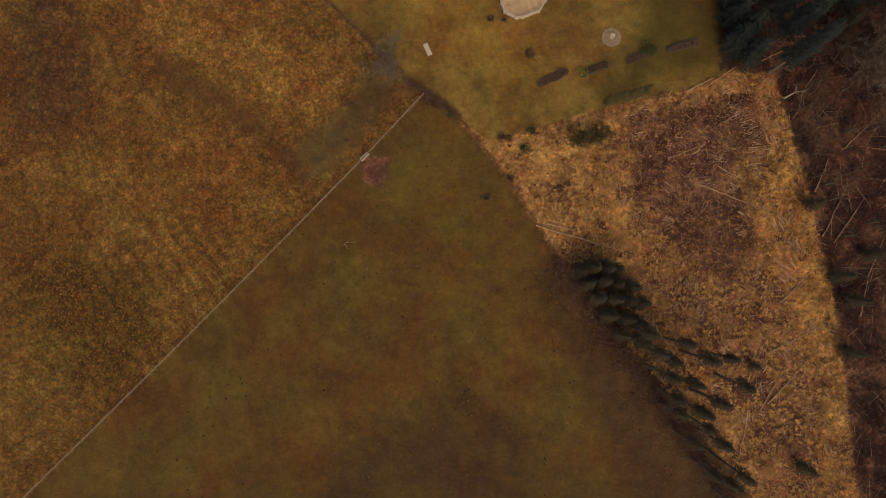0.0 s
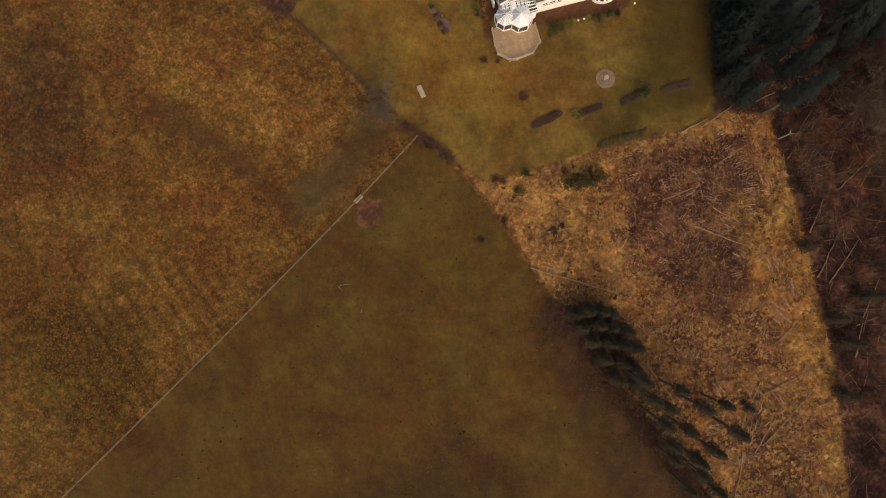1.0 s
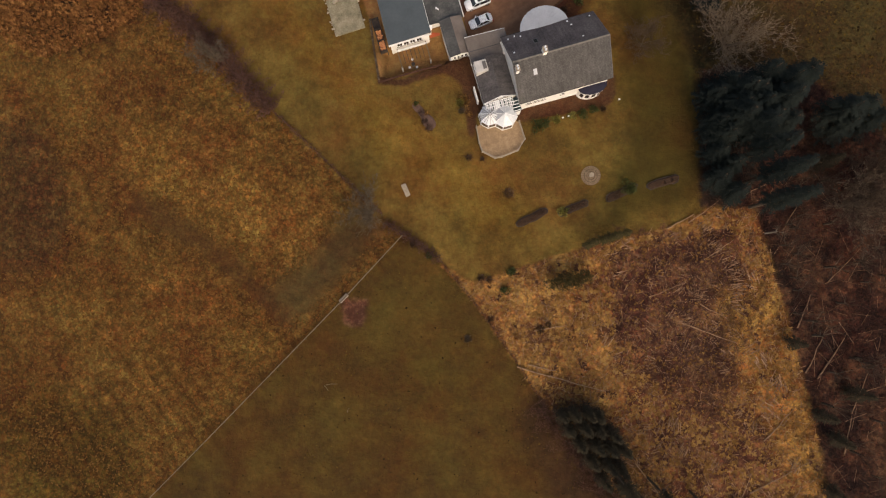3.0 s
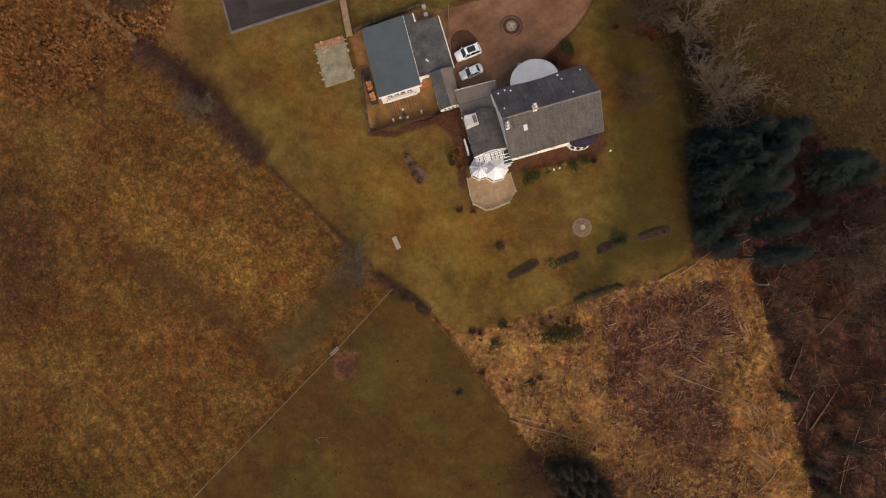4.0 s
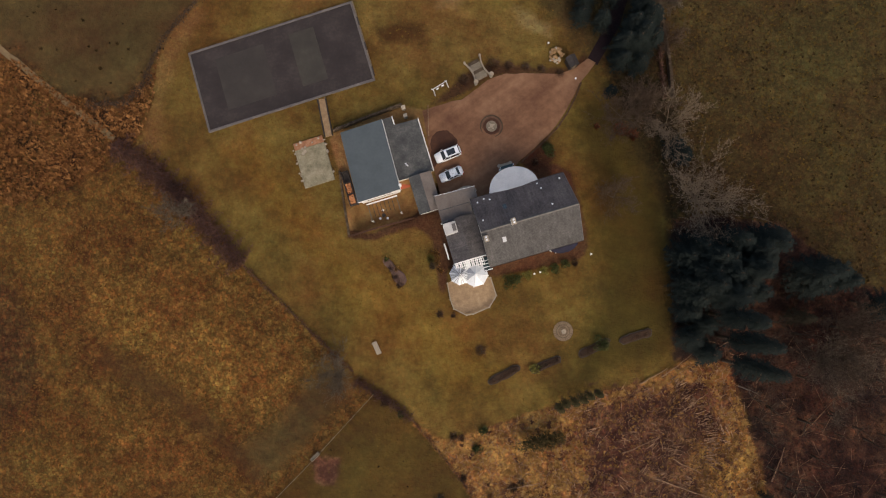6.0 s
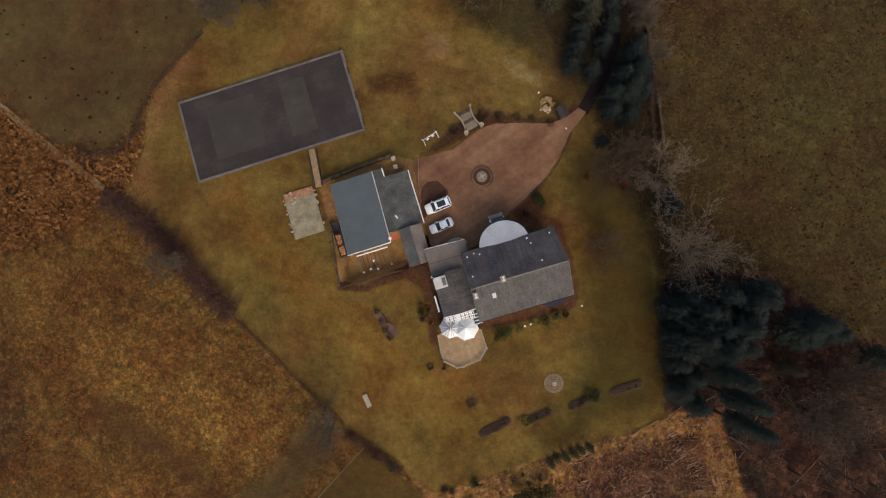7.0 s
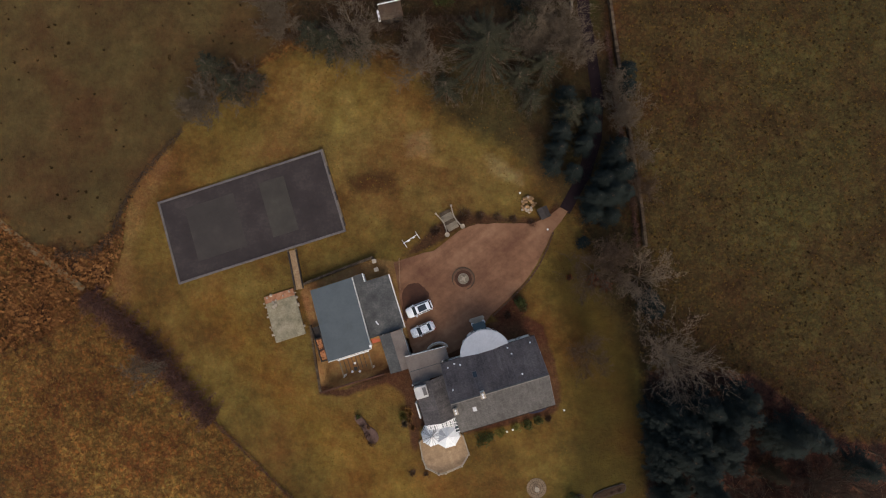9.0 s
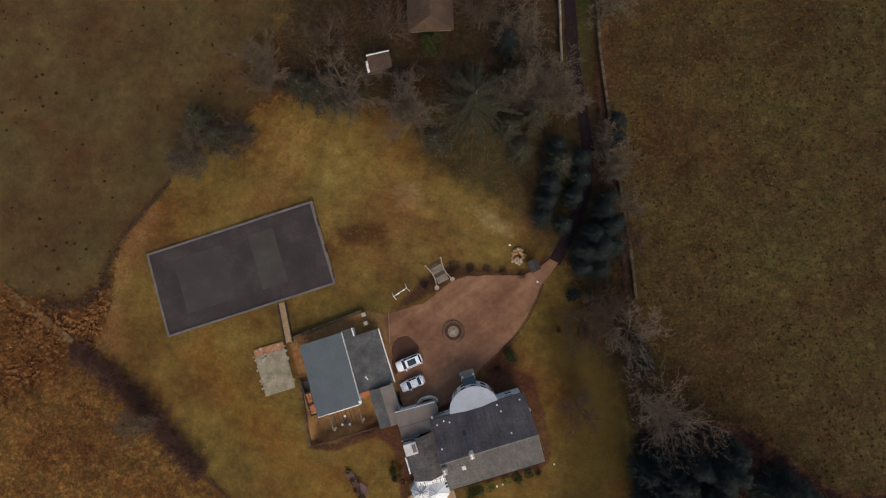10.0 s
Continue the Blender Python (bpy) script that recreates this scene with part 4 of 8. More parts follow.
    for u, v in ((1.0, 10.9), (2.2, 11.2), (3.1, 10.8), (11.4, 11.2), (11.7, 10.2), (15.2, 11.0), (0.9, 7.6), (12.3, 7.0)):
        part("roof_vent", Shape().box(u - 0.12, v - 0.12, on_n(v) - 0.05, u + 0.12, v + 0.12, on_n(v) + 0.14, 0.03), WHITE_GLOSS, house, "small white roof vent")
    for u, v, n_side in ((4.6, 8.4, True), (3.0, 3.2, False)):
        f = on_n if n_side else on_s
        a = [(u, v, f(v) + 0.08), (u + 0.75, v, f(v) + 0.08), (u + 0.75, v + 0.95, f(v + 0.95) + 0.08), (u, v + 0.95, f(v + 0.95) + 0.08)]
        sk = part("rooflight", Shape().slab(*a, 0.1), EDGING, house, "grey framed rooflight")
        b = [(p[0] + (0.08 if k in (0, 3) else -0.08), p[1] + (0.08 if k in (0, 1) else -0.08), p[2] + 0.012) for k, p in enumerate(a)]
        b = [(x, y, f(y) + 0.095) for x, y, z in b]
        part("pane", Shape().slab(*b, 0.02), ZINC if not n_side else GLASS_D, sk)
    # windows
    for u, w_, n_ in ((1.5, 1.0, 1), (2.8, 1.1, 1), (4.2, 0.8, 1), (7.6, 0.75, 0)):
        window(house, u, h_(6.7), w_, 0.75, i, -1, bars=n_)
    for u in (1.2, 13.2):
        window(house, u, h_(7.4), 1.2, 1.1, W - i, 1)
        window(house, u, h_(4.7), 1.2, 1.2, W - i, 1)
    for v in (2.6, 6.4):
        window(house, v, h_(7.3), 1.2, 1.2, L - i, 1, along="y")
        window(house, v, h_(4.7), 1.2, 1.3, L - i, 1, along="y")
    # the drum on the north side, two storeys, under a pale metal roof
    cu, cv, a, b = 7.65, W - i, 4.2, 3.75
    arc = [(cu + a * math.cos(math.pi * k / 28), cv + b * math.sin(math.pi * k / 28)) for k in range(29)]
    arc_in = [(cu + (a - 0.3) * math.cos(math.pi * k / 28), cv + (b - 0.3) * math.sin(math.pi * k / 28)) for k in range(29)]
    bay = part("bay", Shape().prism([(cu + (x - cu) * 0.95, cv + (y - cv) * 0.95) for x, y in arc], -0.6, h_(9.25)), WHITE, house, "white rendered round bay")
    rf = Shape()
    zt, ze = h_(9.72), h_(9.45)
    rf.loft([[(x, y, ze - 0.18) for x, y in arc], [(x, y, ze) for x, y in arc], [(cu + (x - cu) * 0.05, cv + 0.2 + (y - cv) * 0.05, zt) for x, y in arc]])
    roof = part("roof", rf, ZINC, bay, "pale metal half-round roof", )
    for k in range(2, 27, 2):
        x, y = arc[k]
        part("seam", Shape().tube([(cu + (x - cu) * 0.08, cv + 0.2 + (y - cv) * 0.08, zt + 0.0), (x, y, ze + 0.015)], [0.022, 0.03], 4), ZINC, bay)
    for k in (4, 8, 12, 16, 20, 24):
        ang = math.pi * k / 28
        x, y = cu + 0.955 * a * math.cos(ang), cv + 0.955 * b * math.sin(ang)
        for z in (4.7, 7.4):
            g = Shape().box(-0.45, -0.05, 0, 0.45, 0.03, 1.2)
            wn_ = part("window", g, GLASS_D, bay, "dark window pane")
            wn_.matrix_local = Matrix.Translation((x, y, h_(z))) @ Matrix.Rotation(ang - math.pi / 2, 4, "Z")
    # lead-roofed bow window on the south side
    cu, cv, a, b = 13.4, i, 2.55, 1.55
    arc = [(cu + a * math.cos(math.pi + math.pi * k / 20), cv + b * math.sin(math.pi + math.pi * k / 20)) for k in range(21)]
    bow = part("bow_window", Shape().prism([(cu + (x - cu) * 0.93, cv + (y - cv) * 0.93) for x, y in arc], -0.6, h_(6.75)), WHITE, house, "white bow window")
    part("roof", Shape().loft([[(x, y, h_(6.75)) for x, y in arc], [(x, y, h_(6.9)) for x, y in arc], [(cu + (x - cu) * 0.6, cv + (y - cv) * 0.4, h_(7.2)) for x, y in arc]]), BOWROOF, bow, "dark lead roof")
    for k in (4, 7, 10, 13, 16):
        ang = math.pi + math.pi * k / 20
        pn = part("pane", Shape().box(-0.32, -0.03, 0, 0.32, 0.05, 1.25), GLASS_D, bow)
        pn.matrix_local = Matrix.Translation((cu + 0.945 * a * math.cos(ang), cv + 0.945 * b * math.sin(ang), h_(4.9))) @ Matrix.Rotation(ang - math.pi / 2, 4, "Z")
    # porch before the drum
    pz = h_(gz(*to_world(HOUSE, 8, 17)))
    porch = part("porch", Shape().box(6.8, 15.0, pz - 0.3, 9.2, 17.0, pz + 0.14, 0.03), STONE_P, house, "porch step of pale stone")
    part("canopy", Shape().slab((6.9, 14.6, pz + 2.9), (9.1, 14.6, pz + 2.9), (9.1, 16.2, pz + 2.55), (6.9, 16.2, pz + 2.55), 0.07), GLASS_G, porch, "dark glazed canopy")
    for u in (7.0, 9.0):
        part("pillar", Shape().lathe([(0.24, pz + 0.1), (0.24, pz + 0.25), (0.16, pz + 0.3), (0.14, pz + 2.35), (0.2, pz + 2.45), (0.2, pz + 2.55)], u, 16.0, 14), WHITE_GLOSS, porch, "white pillar")
        part("planter", Shape().lathe([(0.2, pz + 0.14), (0.34, pz + 0.55), (0.36, pz + 0.62), (0.25, pz + 0.6)], u, 16.7, 14), STONE_P, porch, "pale stone planter")
    part("door", Shape().box(7.45, 15.0, pz + 0.14, 8.55, 15.12, pz + 2.2), TIMBER_D, porch, "dark front door")
    part("downpipe", Shape().tube([(L - 0.2, W - 0.1, eave - 0.1), (L - 0.2, W - 0.2, -0.5)], [0.05, 0.05], 6), TIMBER_D, house)
    part("wall_lamp", Shape().box(L + 0.02, 8.6, h_(9.2), L + 0.28, 9.0, h_(9.7), 0.04), WHITE_GLOSS, house, "white floodlight on the gable")


def build_link():
    wing = thing("link_wing", HOUSE[0], HOUSE[1], HZ, HOUSE[2], "low white wing with dark slate roof beside the house", "house wing")
    u0, u1, v0, v1, vm = -5.6, 0.25, 2.2, 14.4, 9.6
    eave, ridge, um = h_(7.45), h_(9.35), -2.6
    w = Shape()
    w.box(u0 + 0.25, v0 + 0.2, -0.6, u0 + 0.5, v1 - 0.2, eave - 0.05)
    w.box(u1 - 0.1, v0 + 0.2, -0.6, u1 + 0.1, v1 - 1.4, eave - 0.05)
    w.box(u0 + 0.5, v0 + 0.2, -0.6, u1 - 0.1, v0 + 0.45, eave - 0.05)
    g = [(u0 + 0.3, v0 + 0.2, eave - 0.05), (u1, v0 + 0.2, eave - 0.05), (um, v0 + 0.2, ridge - 0.2)]
    w.loft([g, [(x, y + 0.25, z) for x, y, z in g]])
    part("wall", w, WHITE, wing, "white rendered wall")
    part("roof_slope", Shape().slab((u0, v0, eave), (um, v0, ridge), (um, vm, ridge), (u0, vm, eave), 0.14), SLATE_LINK, wing)
    part("roof_slope", Shape().slab((um, v0, ridge), (u1, v0, eave), (u1, vm, eave), (um, vm, ridge), 0.14), SLATE_LINK, wing)
    part("bargeboard", Shape().slab((u0 - 0.03, v0 - 0.05, eave + 0.02), (um, v0 - 0.05, ridge + 0.04), (um, v0 + 0.06, ridge + 0.04), (u0 - 0.03, v0 + 0.06, eave + 0.02), 0.22), WHITE_GLOSS, wing)
    part("bargeboard", Shape().slab((um, v0 - 0.05, ridge + 0.04), (u1 + 0.03, v0 - 0.05, eave + 0.02), (u1 + 0.03, v0 + 0.06, eave + 0.02), (um, v0 + 0.06, ridge + 0.04), 0.22), WHITE_GLOSS, wing)
    # the low felt roof of the north end, reaching past the house's corner
    out = [(u0, vm), (u1 - 0.2, vm), (u1 - 0.2, 11.95), (1.5, 11.95), (1.5, 14.05), (u0, v1 - 0.1)]
    part("flat_roof", Shape().prism(out, h_(7.2), h_(7.5)), FELT, wing, "brown-grey felt roof")
    part("wall", Shape().prism([(u0 + 0.25, vm), (u1 - 0.3, vm), (u1 - 0.3, 12.05), (1.35, 12.05), (1.35, 13.9), (u0 + 0.25, 14.1)], -0.6, h_(7.2)), WHITE, wing, "white rendered wall")
    part("fascia", Shape().prism([(u0 - 0.02, v1 - 0.098), (u0 - 0.02, v1 - 0.04), (1.52, 14.11), (1.52, 14.053)], h_(6.95), h_(7.54)), WHITE_GLOSS, wing, "pale roof edge")
    part("felt_lap", Shape().box(u0 + 0.1, 11.6, h_(7.5), -0.1, 11.72, h_(7.52)), FELT_DARK, wing)
    # low rounded wall round the north door
    arc = [(-0.15 + 1.95 * math.cos(math.pi * k / 16), 13.55 + 1.3 * math.sin(math.pi * k / 16)) for k in range(17)]
    for k in range(16):
        (xa, ya), (xb, yb) = arc[k], arc[k + 1]
        ins = lambda x, y: (-0.15 + (x + 0.15) * 0.82, 13.55 + (y - 13.55) * 0.76)
        q = [(xa, ya), (xb, yb), ins(xb, yb), ins(xa, ya)]
        part("porch_wall", Shape().prism(q, -0.6, h_(5.4)), WHITE, wing)
        part("porch_coping", Shape().prism(q, h_(5.404), h_(5.5)), STONE_P, wing)
    part("coping", Shape().box(u0 - 0.05, vm - 0.12, h_(7.3), um, vm + 0.12, h_(8.1), 0.02), RIDGE, wing)
    part("screen_wall", Shape().box(u0 - 0.72, 3.3, -0.6, u0 - 0.48, 6.1, h_(6.1), 0.02), WHITE, wing, "white screen wall beside the wing")
    # white box dormer on the west side
    part("box_dormer", Shape().box(u0 + 0.1, 7.15, eave - 0.3, u0 + 2.2, 9.15, h_(9.25), 0.05), DORMER_LEAD, wing, "pale grey flat-topped box dormer")
    part("hatch", Shape().box(u0 + 1.45, 7.5, h_(9.25), u0 + 2.05, 8.8, h_(9.36), 0.03), EDGING, wing)
    window(wing, 7.4, h_(8.0), 1.5, 0.9, u0 + 0.1, -1, along="y")
    for v in (3.6, 5.4):
        window(wing, v, h_(4.9), 1.1, 1.2, u0 + 0.25, -1, along="y")
    for u in (-3.9, -2.2):
        window(wing, u, h_(7.55), 0.9, 0.7, v0 + 0.2, -1)
    part("vent_pipe", Shape().tube([(-3.0, 8.2, h_(9.0)), (-3.0, 8.2, h_(9.8))], [0.06, 0.06], 6), EDGING, wing)
    lamp = Shape().lathe([(0.12, h_(7.1)), (0.16, h_(7.4)), (0.05, h_(7.6))], u0 - 0.1, 9.4, 10)
    part("wall_lamp", lamp, WHITE_GLOSS, wing)


def build_conservatory():
    con = thing("conservatory", HOUSE[0], HOUSE[1], HZ, HOUSE[2], "white conservatory of two joined eight-sided glazed pavilions", "conservatory")
    base, eave = h_(gz(13, 48)), h_(6.85)
    for cu, cv, r, top in ((-5.05, 0.25, 1.85, 7.75), (-2.55, -0.45, 2.2, 7.85)):
        ring = [(cu + r * math.cos(math.pi / 8 + math.pi / 4 * k), cv + r * math.sin(math.pi / 8 + math.pi / 4 * k)) for k in range(8)]
        apex = (cu, cv, h_(top))
        for k in range(8):
            (xa, ya), (xb, yb) = ring[k], ring[(k + 1) % 8]
            p = part("roof_panel", Shape().add([(xa, ya, eave), (xb, yb, eave), apex, (xa, ya, eave - 0.05), (xb, yb, eave - 0.05), (cu, cv, h_(top) - 0.05)], [(0, 1, 2), (5, 4, 3), (0, 3, 4, 1), (1, 4, 5, 2), (2, 5, 3, 0)]), POLY_GREY if (cu < -4 and k in (0, 2, 3)) or (cu > -4 and k in (2, 3)) else POLY, con, "white roof panel")
            for f in (0.0, 0.33, 0.66) if cu < -4 else (0.0,):
                x, y = xa + (xb - xa) * f, ya + (yb - ya) * f
                part("glazing_bar", Shape().tube([(x, y, eave + 0.02), (cu + (x - cu) * 0.08, cv + (y - cv) * 0.08, h_(top) - 0.05)], [0.035 if f else 0.045, 0.025], 4), EDGING if f else WHITE_GLOSS, con)
            part("plinth", Shape().prism([(xa, ya), (xb, yb), (cu + (xb - cu) * 0.92, cv + (yb - cv) * 0.92), (cu + (xa - cu) * 0.92, cv + (ya - cv) * 0.92)], base - 0.5, base + 0.6), WHITE, con)
            ins = lambda x, y, q: (cu + (x - cu) * q, cv + (y - cv) * q)
            part("pane", Shape().prism([ins(xa, ya, 0.98), ins(xb, yb, 0.98), ins(xb, yb, 0.965), ins(xa, ya, 0.965)], base + 0.6, eave - 0.06), GLASS_D, con)
            part("post", Shape().tube([(xa, ya, base + 0.55), (xa, ya, eave)], [0.07, 0.07], 6), WHITE_GLOSS, con, "white post")
        part("finial", Shape().lathe([(0.12, h_(top) - 0.05), (0.05, h_(top) + 0.15), (0.08, h_(top) + 0.25), (0.01, h_(top) + 0.4)], cu, cv, 8), WHITE_GLOSS, con)
    # glazed lean-to back to the wing's gable
    for k in range(15):
        u = -5.3 + k * 0.34
        if k < 14:
            part("glass_panel", Shape().slab((u, 0.5, h_(6.98)), (u + 0.32, 0.5, h_(6.98)), (u + 0.32, 2.15, h_(7.4)), (u, 2.15, h_(7.4)), 0.03), POLY if k in (5, 6) else GLASS_G if k % 2 else POLY_GREY, con, "roof glass")
        part("glazing_bar", Shape().tube([(u - 0.01, 0.48, h_(7.01)), (u - 0.01, 2.2, h_(7.45))], [0.05, 0.05], 4), WHITE_GLOSS, con)
    for v, zz in ((0.95, 7.14), (1.4, 7.26), (1.85, 7.37)):
        part("glazing_bar", Shape().tube([(-5.3, v, h_(zz)), (-0.6, v, h_(zz))], [0.04, 0.04], 4), WHITE_GLOSS, con)
    part("gutter", Shape().box(-5.5, 2.1, h_(7.35), 0.0, 2.2, h_(7.5)), WHITE_GLOSS, con)
    # side bay with white bars against the house
    for k in range(4):
        part("glazing_bar", Shape().box(-0.9, -0.4 + k * 0.55, h_(7.15), 0.55, -0.3 + k * 0.55, h_(7.3)), WHITE_GLOSS, con)
    part("glass_panel", Shape().slab((-0.9, -0.5, h_(7.1)), (0.5, -0.5, h_(7.1)), (0.5, 1.9, h_(7.1)), (-0.9, 1.9, h_(7.1)), 0.03), GLASS_G, con, "roof glass")
    part("wall", Shape().box(-0.85, -0.45, base - 0.4, 0.35, 0.2, h_(7.05)), WHITE, con)


TERRACE = [(9.5, 46.6), (10.0, 43.8), (10.6, 42.2), (12.8, 41.1), (14.0, 41.3), (16.8, 42.5), (18.0, 44.5), (17.0, 47.6)]


def build_terrace():
    ob = sheet("terrace", TERRACE + [(13, 49)], 0.25, PAVE, "tan gravelled eight-sided terrace beside the conservatory", "terrace", 1.5, thick=0.6)
    rail = thing("balustrade", 13, 44, gz(13, 44), 0, "pale stone balustrade round the terrace", "balustrade")
    z0 = -gz(13, 44)
    for k, ((xa, ya), (xb, yb)) in enumerate(zip(TERRACE, TERRACE[1:])):
        n = max(2, int(math.hypot(xb - xa, yb - ya) / 0.7))
        dx, dy = xb - xa, yb - ya
        ll = math.hypot(dx, dy)
        nx, ny = -dy / ll * 0.07, dx / ll * 0.07
        za, zb = gz(xa, ya) + z0, gz(xb, yb) + z0
        for lo, hi, name in ((0.05, 0.27, "kerb"), (0.78, 0.92, "handrail")):
            q = [(xa - 13 + nx, ya - 44 + ny), (xb - 13 + nx, yb - 44 + ny), (xb - 13 - nx, yb - 44 - ny), (xa - 13 - nx, ya - 44 - ny)]
            zz = [za, zb, zb, za]
            part(name, Shape().loft([[(x, y, z + lo) for (x, y), z in zip(q, zz)], [(x, y, z + hi) for (x, y), z in zip(q, zz)]]), STONE_P, rail)
        for j in range(1, n):
            x, y = xa + dx * j / n, ya + dy * j / n
            z = gz(x, y) + z0
            part("baluster", Shape().lathe([(0.06, z + 0.28), (0.09, z + 0.45), (0.05, z + 0.6), (0.06, z + 0.8)], x - 13, y - 44, 6), STONE_P, rail)
    for x, y in TERRACE:
        z = gz(x, y) + z0
        part("pier", Shape().box(x - 13 - 0.13, y - 44 - 0.13, z - 0.3, x - 13 + 0.13, y - 44 + 0.13, z + 1.05, 0.03), STONE_P, rail)


# ---- the outbuildings: local metres from the south-west corner of the long roof ----
BARN = (-6.1, 60.5, 17.0)
BZ = 2.2


def build_outbuildings():
    b_ = lambda z: z - BZ
    BZ_LOW = -2.3
    barn = thing("pool_house", BARN[0], BARN[1], BZ, BARN[2], "white pool house under a smooth grey-green roof", "outbuilding")
    W, D = 7.55, 13.0
    part("wall", Shape().box(0.35, 0.35, BZ_LOW, W - 0.1, 0.6, b_(6.30)).box(0.8, D - 0.8, BZ_LOW, W - 0.1, D - 0.55, b_(6.30)).loft([[(0.35, 0.6, z), (0.6, 0.6, z), (1.05, D - 0.8, z), (0.8, D - 0.8, z)] for z in (BZ_LOW, b_(6.20))]).box(W - 0.3, 0.6, BZ_LOW, W - 0.1, D - 0.6, b_(6.50)), WHITE, barn)
    part("roof", Shape().slab((0.08, 0.05, b_(6.45)), (7.8, 0.1, b_(6.80)), (8.15, 12.75, b_(6.80)), (0.6, 12.7, b_(6.45)), 0.2), SHEET_GREY, barn, "smooth grey-green roof sheet")
    part("fascia", Shape().box(0.05, -0.05, b_(6.00), 7.8, 0.03, b_(6.46)), WHITE_GLOSS, barn, "white fascia")
    part("fascia", Shape().loft([[(0.0, 0.05, z), (0.07, 0.05, z), (0.59, 12.7, z), (0.52, 12.7, z)] for z in (b_(6.16), b_(6.36))]), EDGING, barn)
    part("upstand", Shape().loft([[(7.81, 0.1, z), (7.87, 0.1, z), (8.22, 12.75, z), (8.16, 12.75, z)] for z in (b_(5.9), b_(6.79))]), WHITE, barn, "white step between the two roofs")
    part("flue", Shape().lathe([(0.16, b_(6.70)), (0.16, b_(7.60)), (0.26, b_(7.65)), (0.26, b_(7.80)), (0.05, b_(7.90))], W + 0.45, 0.6, 10), WHITE_GLOSS, barn, "white flue")
    for u in (1.5, 2.7, 3.9, 5.1):
        window(barn, u, b_(4.10), 1.0, 1.7, 0.35, -1)
    ext = thing("garage", BARN[0], BARN[1], BZ, BARN[2], "flat-roofed garage with dark stained felt beside the drive", "garage")
    part("wall", Shape().box(W + 0.25, 1.9, BZ_LOW, 14.0, 2.15, b_(5.40)).box(13.75, 2.15, BZ_LOW, 14.0, 11.0, b_(5.10)).box(W + 0.25, 10.9, BZ_LOW, 13.75, 11.15, b_(5.30)), WHITE, ext)
    part("roof", Shape().slab((7.93, 1.7, b_(6.12)), (14.2, 1.7, b_(5.45)), (14.2, 11.4, b_(5.45)), (8.2, 11.4, b_(6.12)), 0.2), FELT_DARK, ext, "dark stained felt roof")
    part("roof", Shape().slab((8.2, 11.41, b_(6.10)), (10.0, 11.41, b_(6.00)), (10.0, 12.9, b_(6.00)), (8.25, 12.9, b_(6.10)), 0.2), FELT_DARK, ext, "dark felt roof")
    part("wall", Shape().box(W + 0.3, 11.5, BZ_LOW, 9.9, 12.75, b_(5.80)), WHITE, ext)
    part("kerb", Shape().box(14.21, 1.7, b_(5.10), 14.36, 11.4, b_(5.56), 0.02), WHITE, ext, "white roof kerb")
    part("kerb", Shape().box(9.9, 11.42, b_(5.70), 10.1, 12.9, b_(6.25), 0.02), WHITE, ext)
    for v in (4.0, 6.3, 8.7):
        part("felt_lap", Shape().slab((8.25, v, b_(6.10)), (14.1, v, b_(5.49)), (14.1, v + 0.14, b_(5.49)), (8.25, v + 0.14, b_(6.10)), 0.03), FELT_DARK, ext)
    part("cowl", Shape().tube([(9.9, 4.2, b_(5.90)), (9.9, 4.2, b_(6.50)), (10.2, 3.6, b_(6.60))], [0.1, 0.1, 0.12], 8), WHITE_GLOSS, ext, "white bent roof pipe")
    ann = thing("annexe", BARN[0], BARN[1], BZ, BARN[2], "small white annexe with a low grey roof", "outbuilding")
    u0, u1, v0, v1 = 9.7, 13.75, -5.1, 1.69
    part("wall", Shape().box(u0 + 0.2, v0 + 0.2, BZ_LOW, u1 - 0.15, v0 + 0.45, b_(6.30)).box(u0 + 0.2, v0 + 0.45, BZ_LOW, u0 + 0.45, v1 - 0.1, b_(6.20)).box(u1 - 0.4, v0 + 0.45, BZ_LOW, u1 - 0.15, v1 - 0.1, b_(6.20)), WHITE, ann)
    um = (u0 + u1) / 2
    part("roof_slope", Shape().slab((u0, v0, b_(6.35)), (um, v0, b_(6.80)), (um, v1, b_(6.80)), (u0, v1, b_(6.35)), 0.14), FELT_DARK, ann)
    part("roof_slope", Shape().slab((um, v0, b_(6.80)), (u1, v0, b_(6.35)), (u1, v1, b_(6.35)), (um, v1, b_(6.80)), 0.14), FELT, ann)
    g = [(u0 + 0.2, v0 + 0.2, b_(6.30)), (u1 - 0.15, v0 + 0.2, b_(6.30)), (um, v0 + 0.2, b_(6.65))]
    part("gable", Shape().loft([g, [(x, y + 0.25, z) for x, y, z in g]]), WHITE, ann)
    for k in range(4):
        window(ann, u0 + 0.75 + k * 0.68, b_(4.50), 0.5, 1.1, v0 + 0.2, -1, bars=0)
    # pergola before the pool house
    per = thing("pergola", *to_world(BARN, 4, -1.8), gz(*to_world(BARN, 4, -1.8)) - SUNK_BY, BARN[2], "timber pergola with white posts before the pool house", "pergola")
    for u in (-2.7, 2.6):
        part("post", Shape().box(u - 0.13, -1.75, -0.3, u + 0.13, -1.49, 1.95, 0.02), WHITE_GLOSS, per, "white square post")
        part("beam", Shape().box(u - 0.09, -1.7, 1.95, u + 0.09, 1.75, 2.12), TIMBER, per)
    part("beam", Shape().box(-2.9, 1.3, 2.13, 2.8, 1.5, 2.3), WHITE_GLOSS, per)
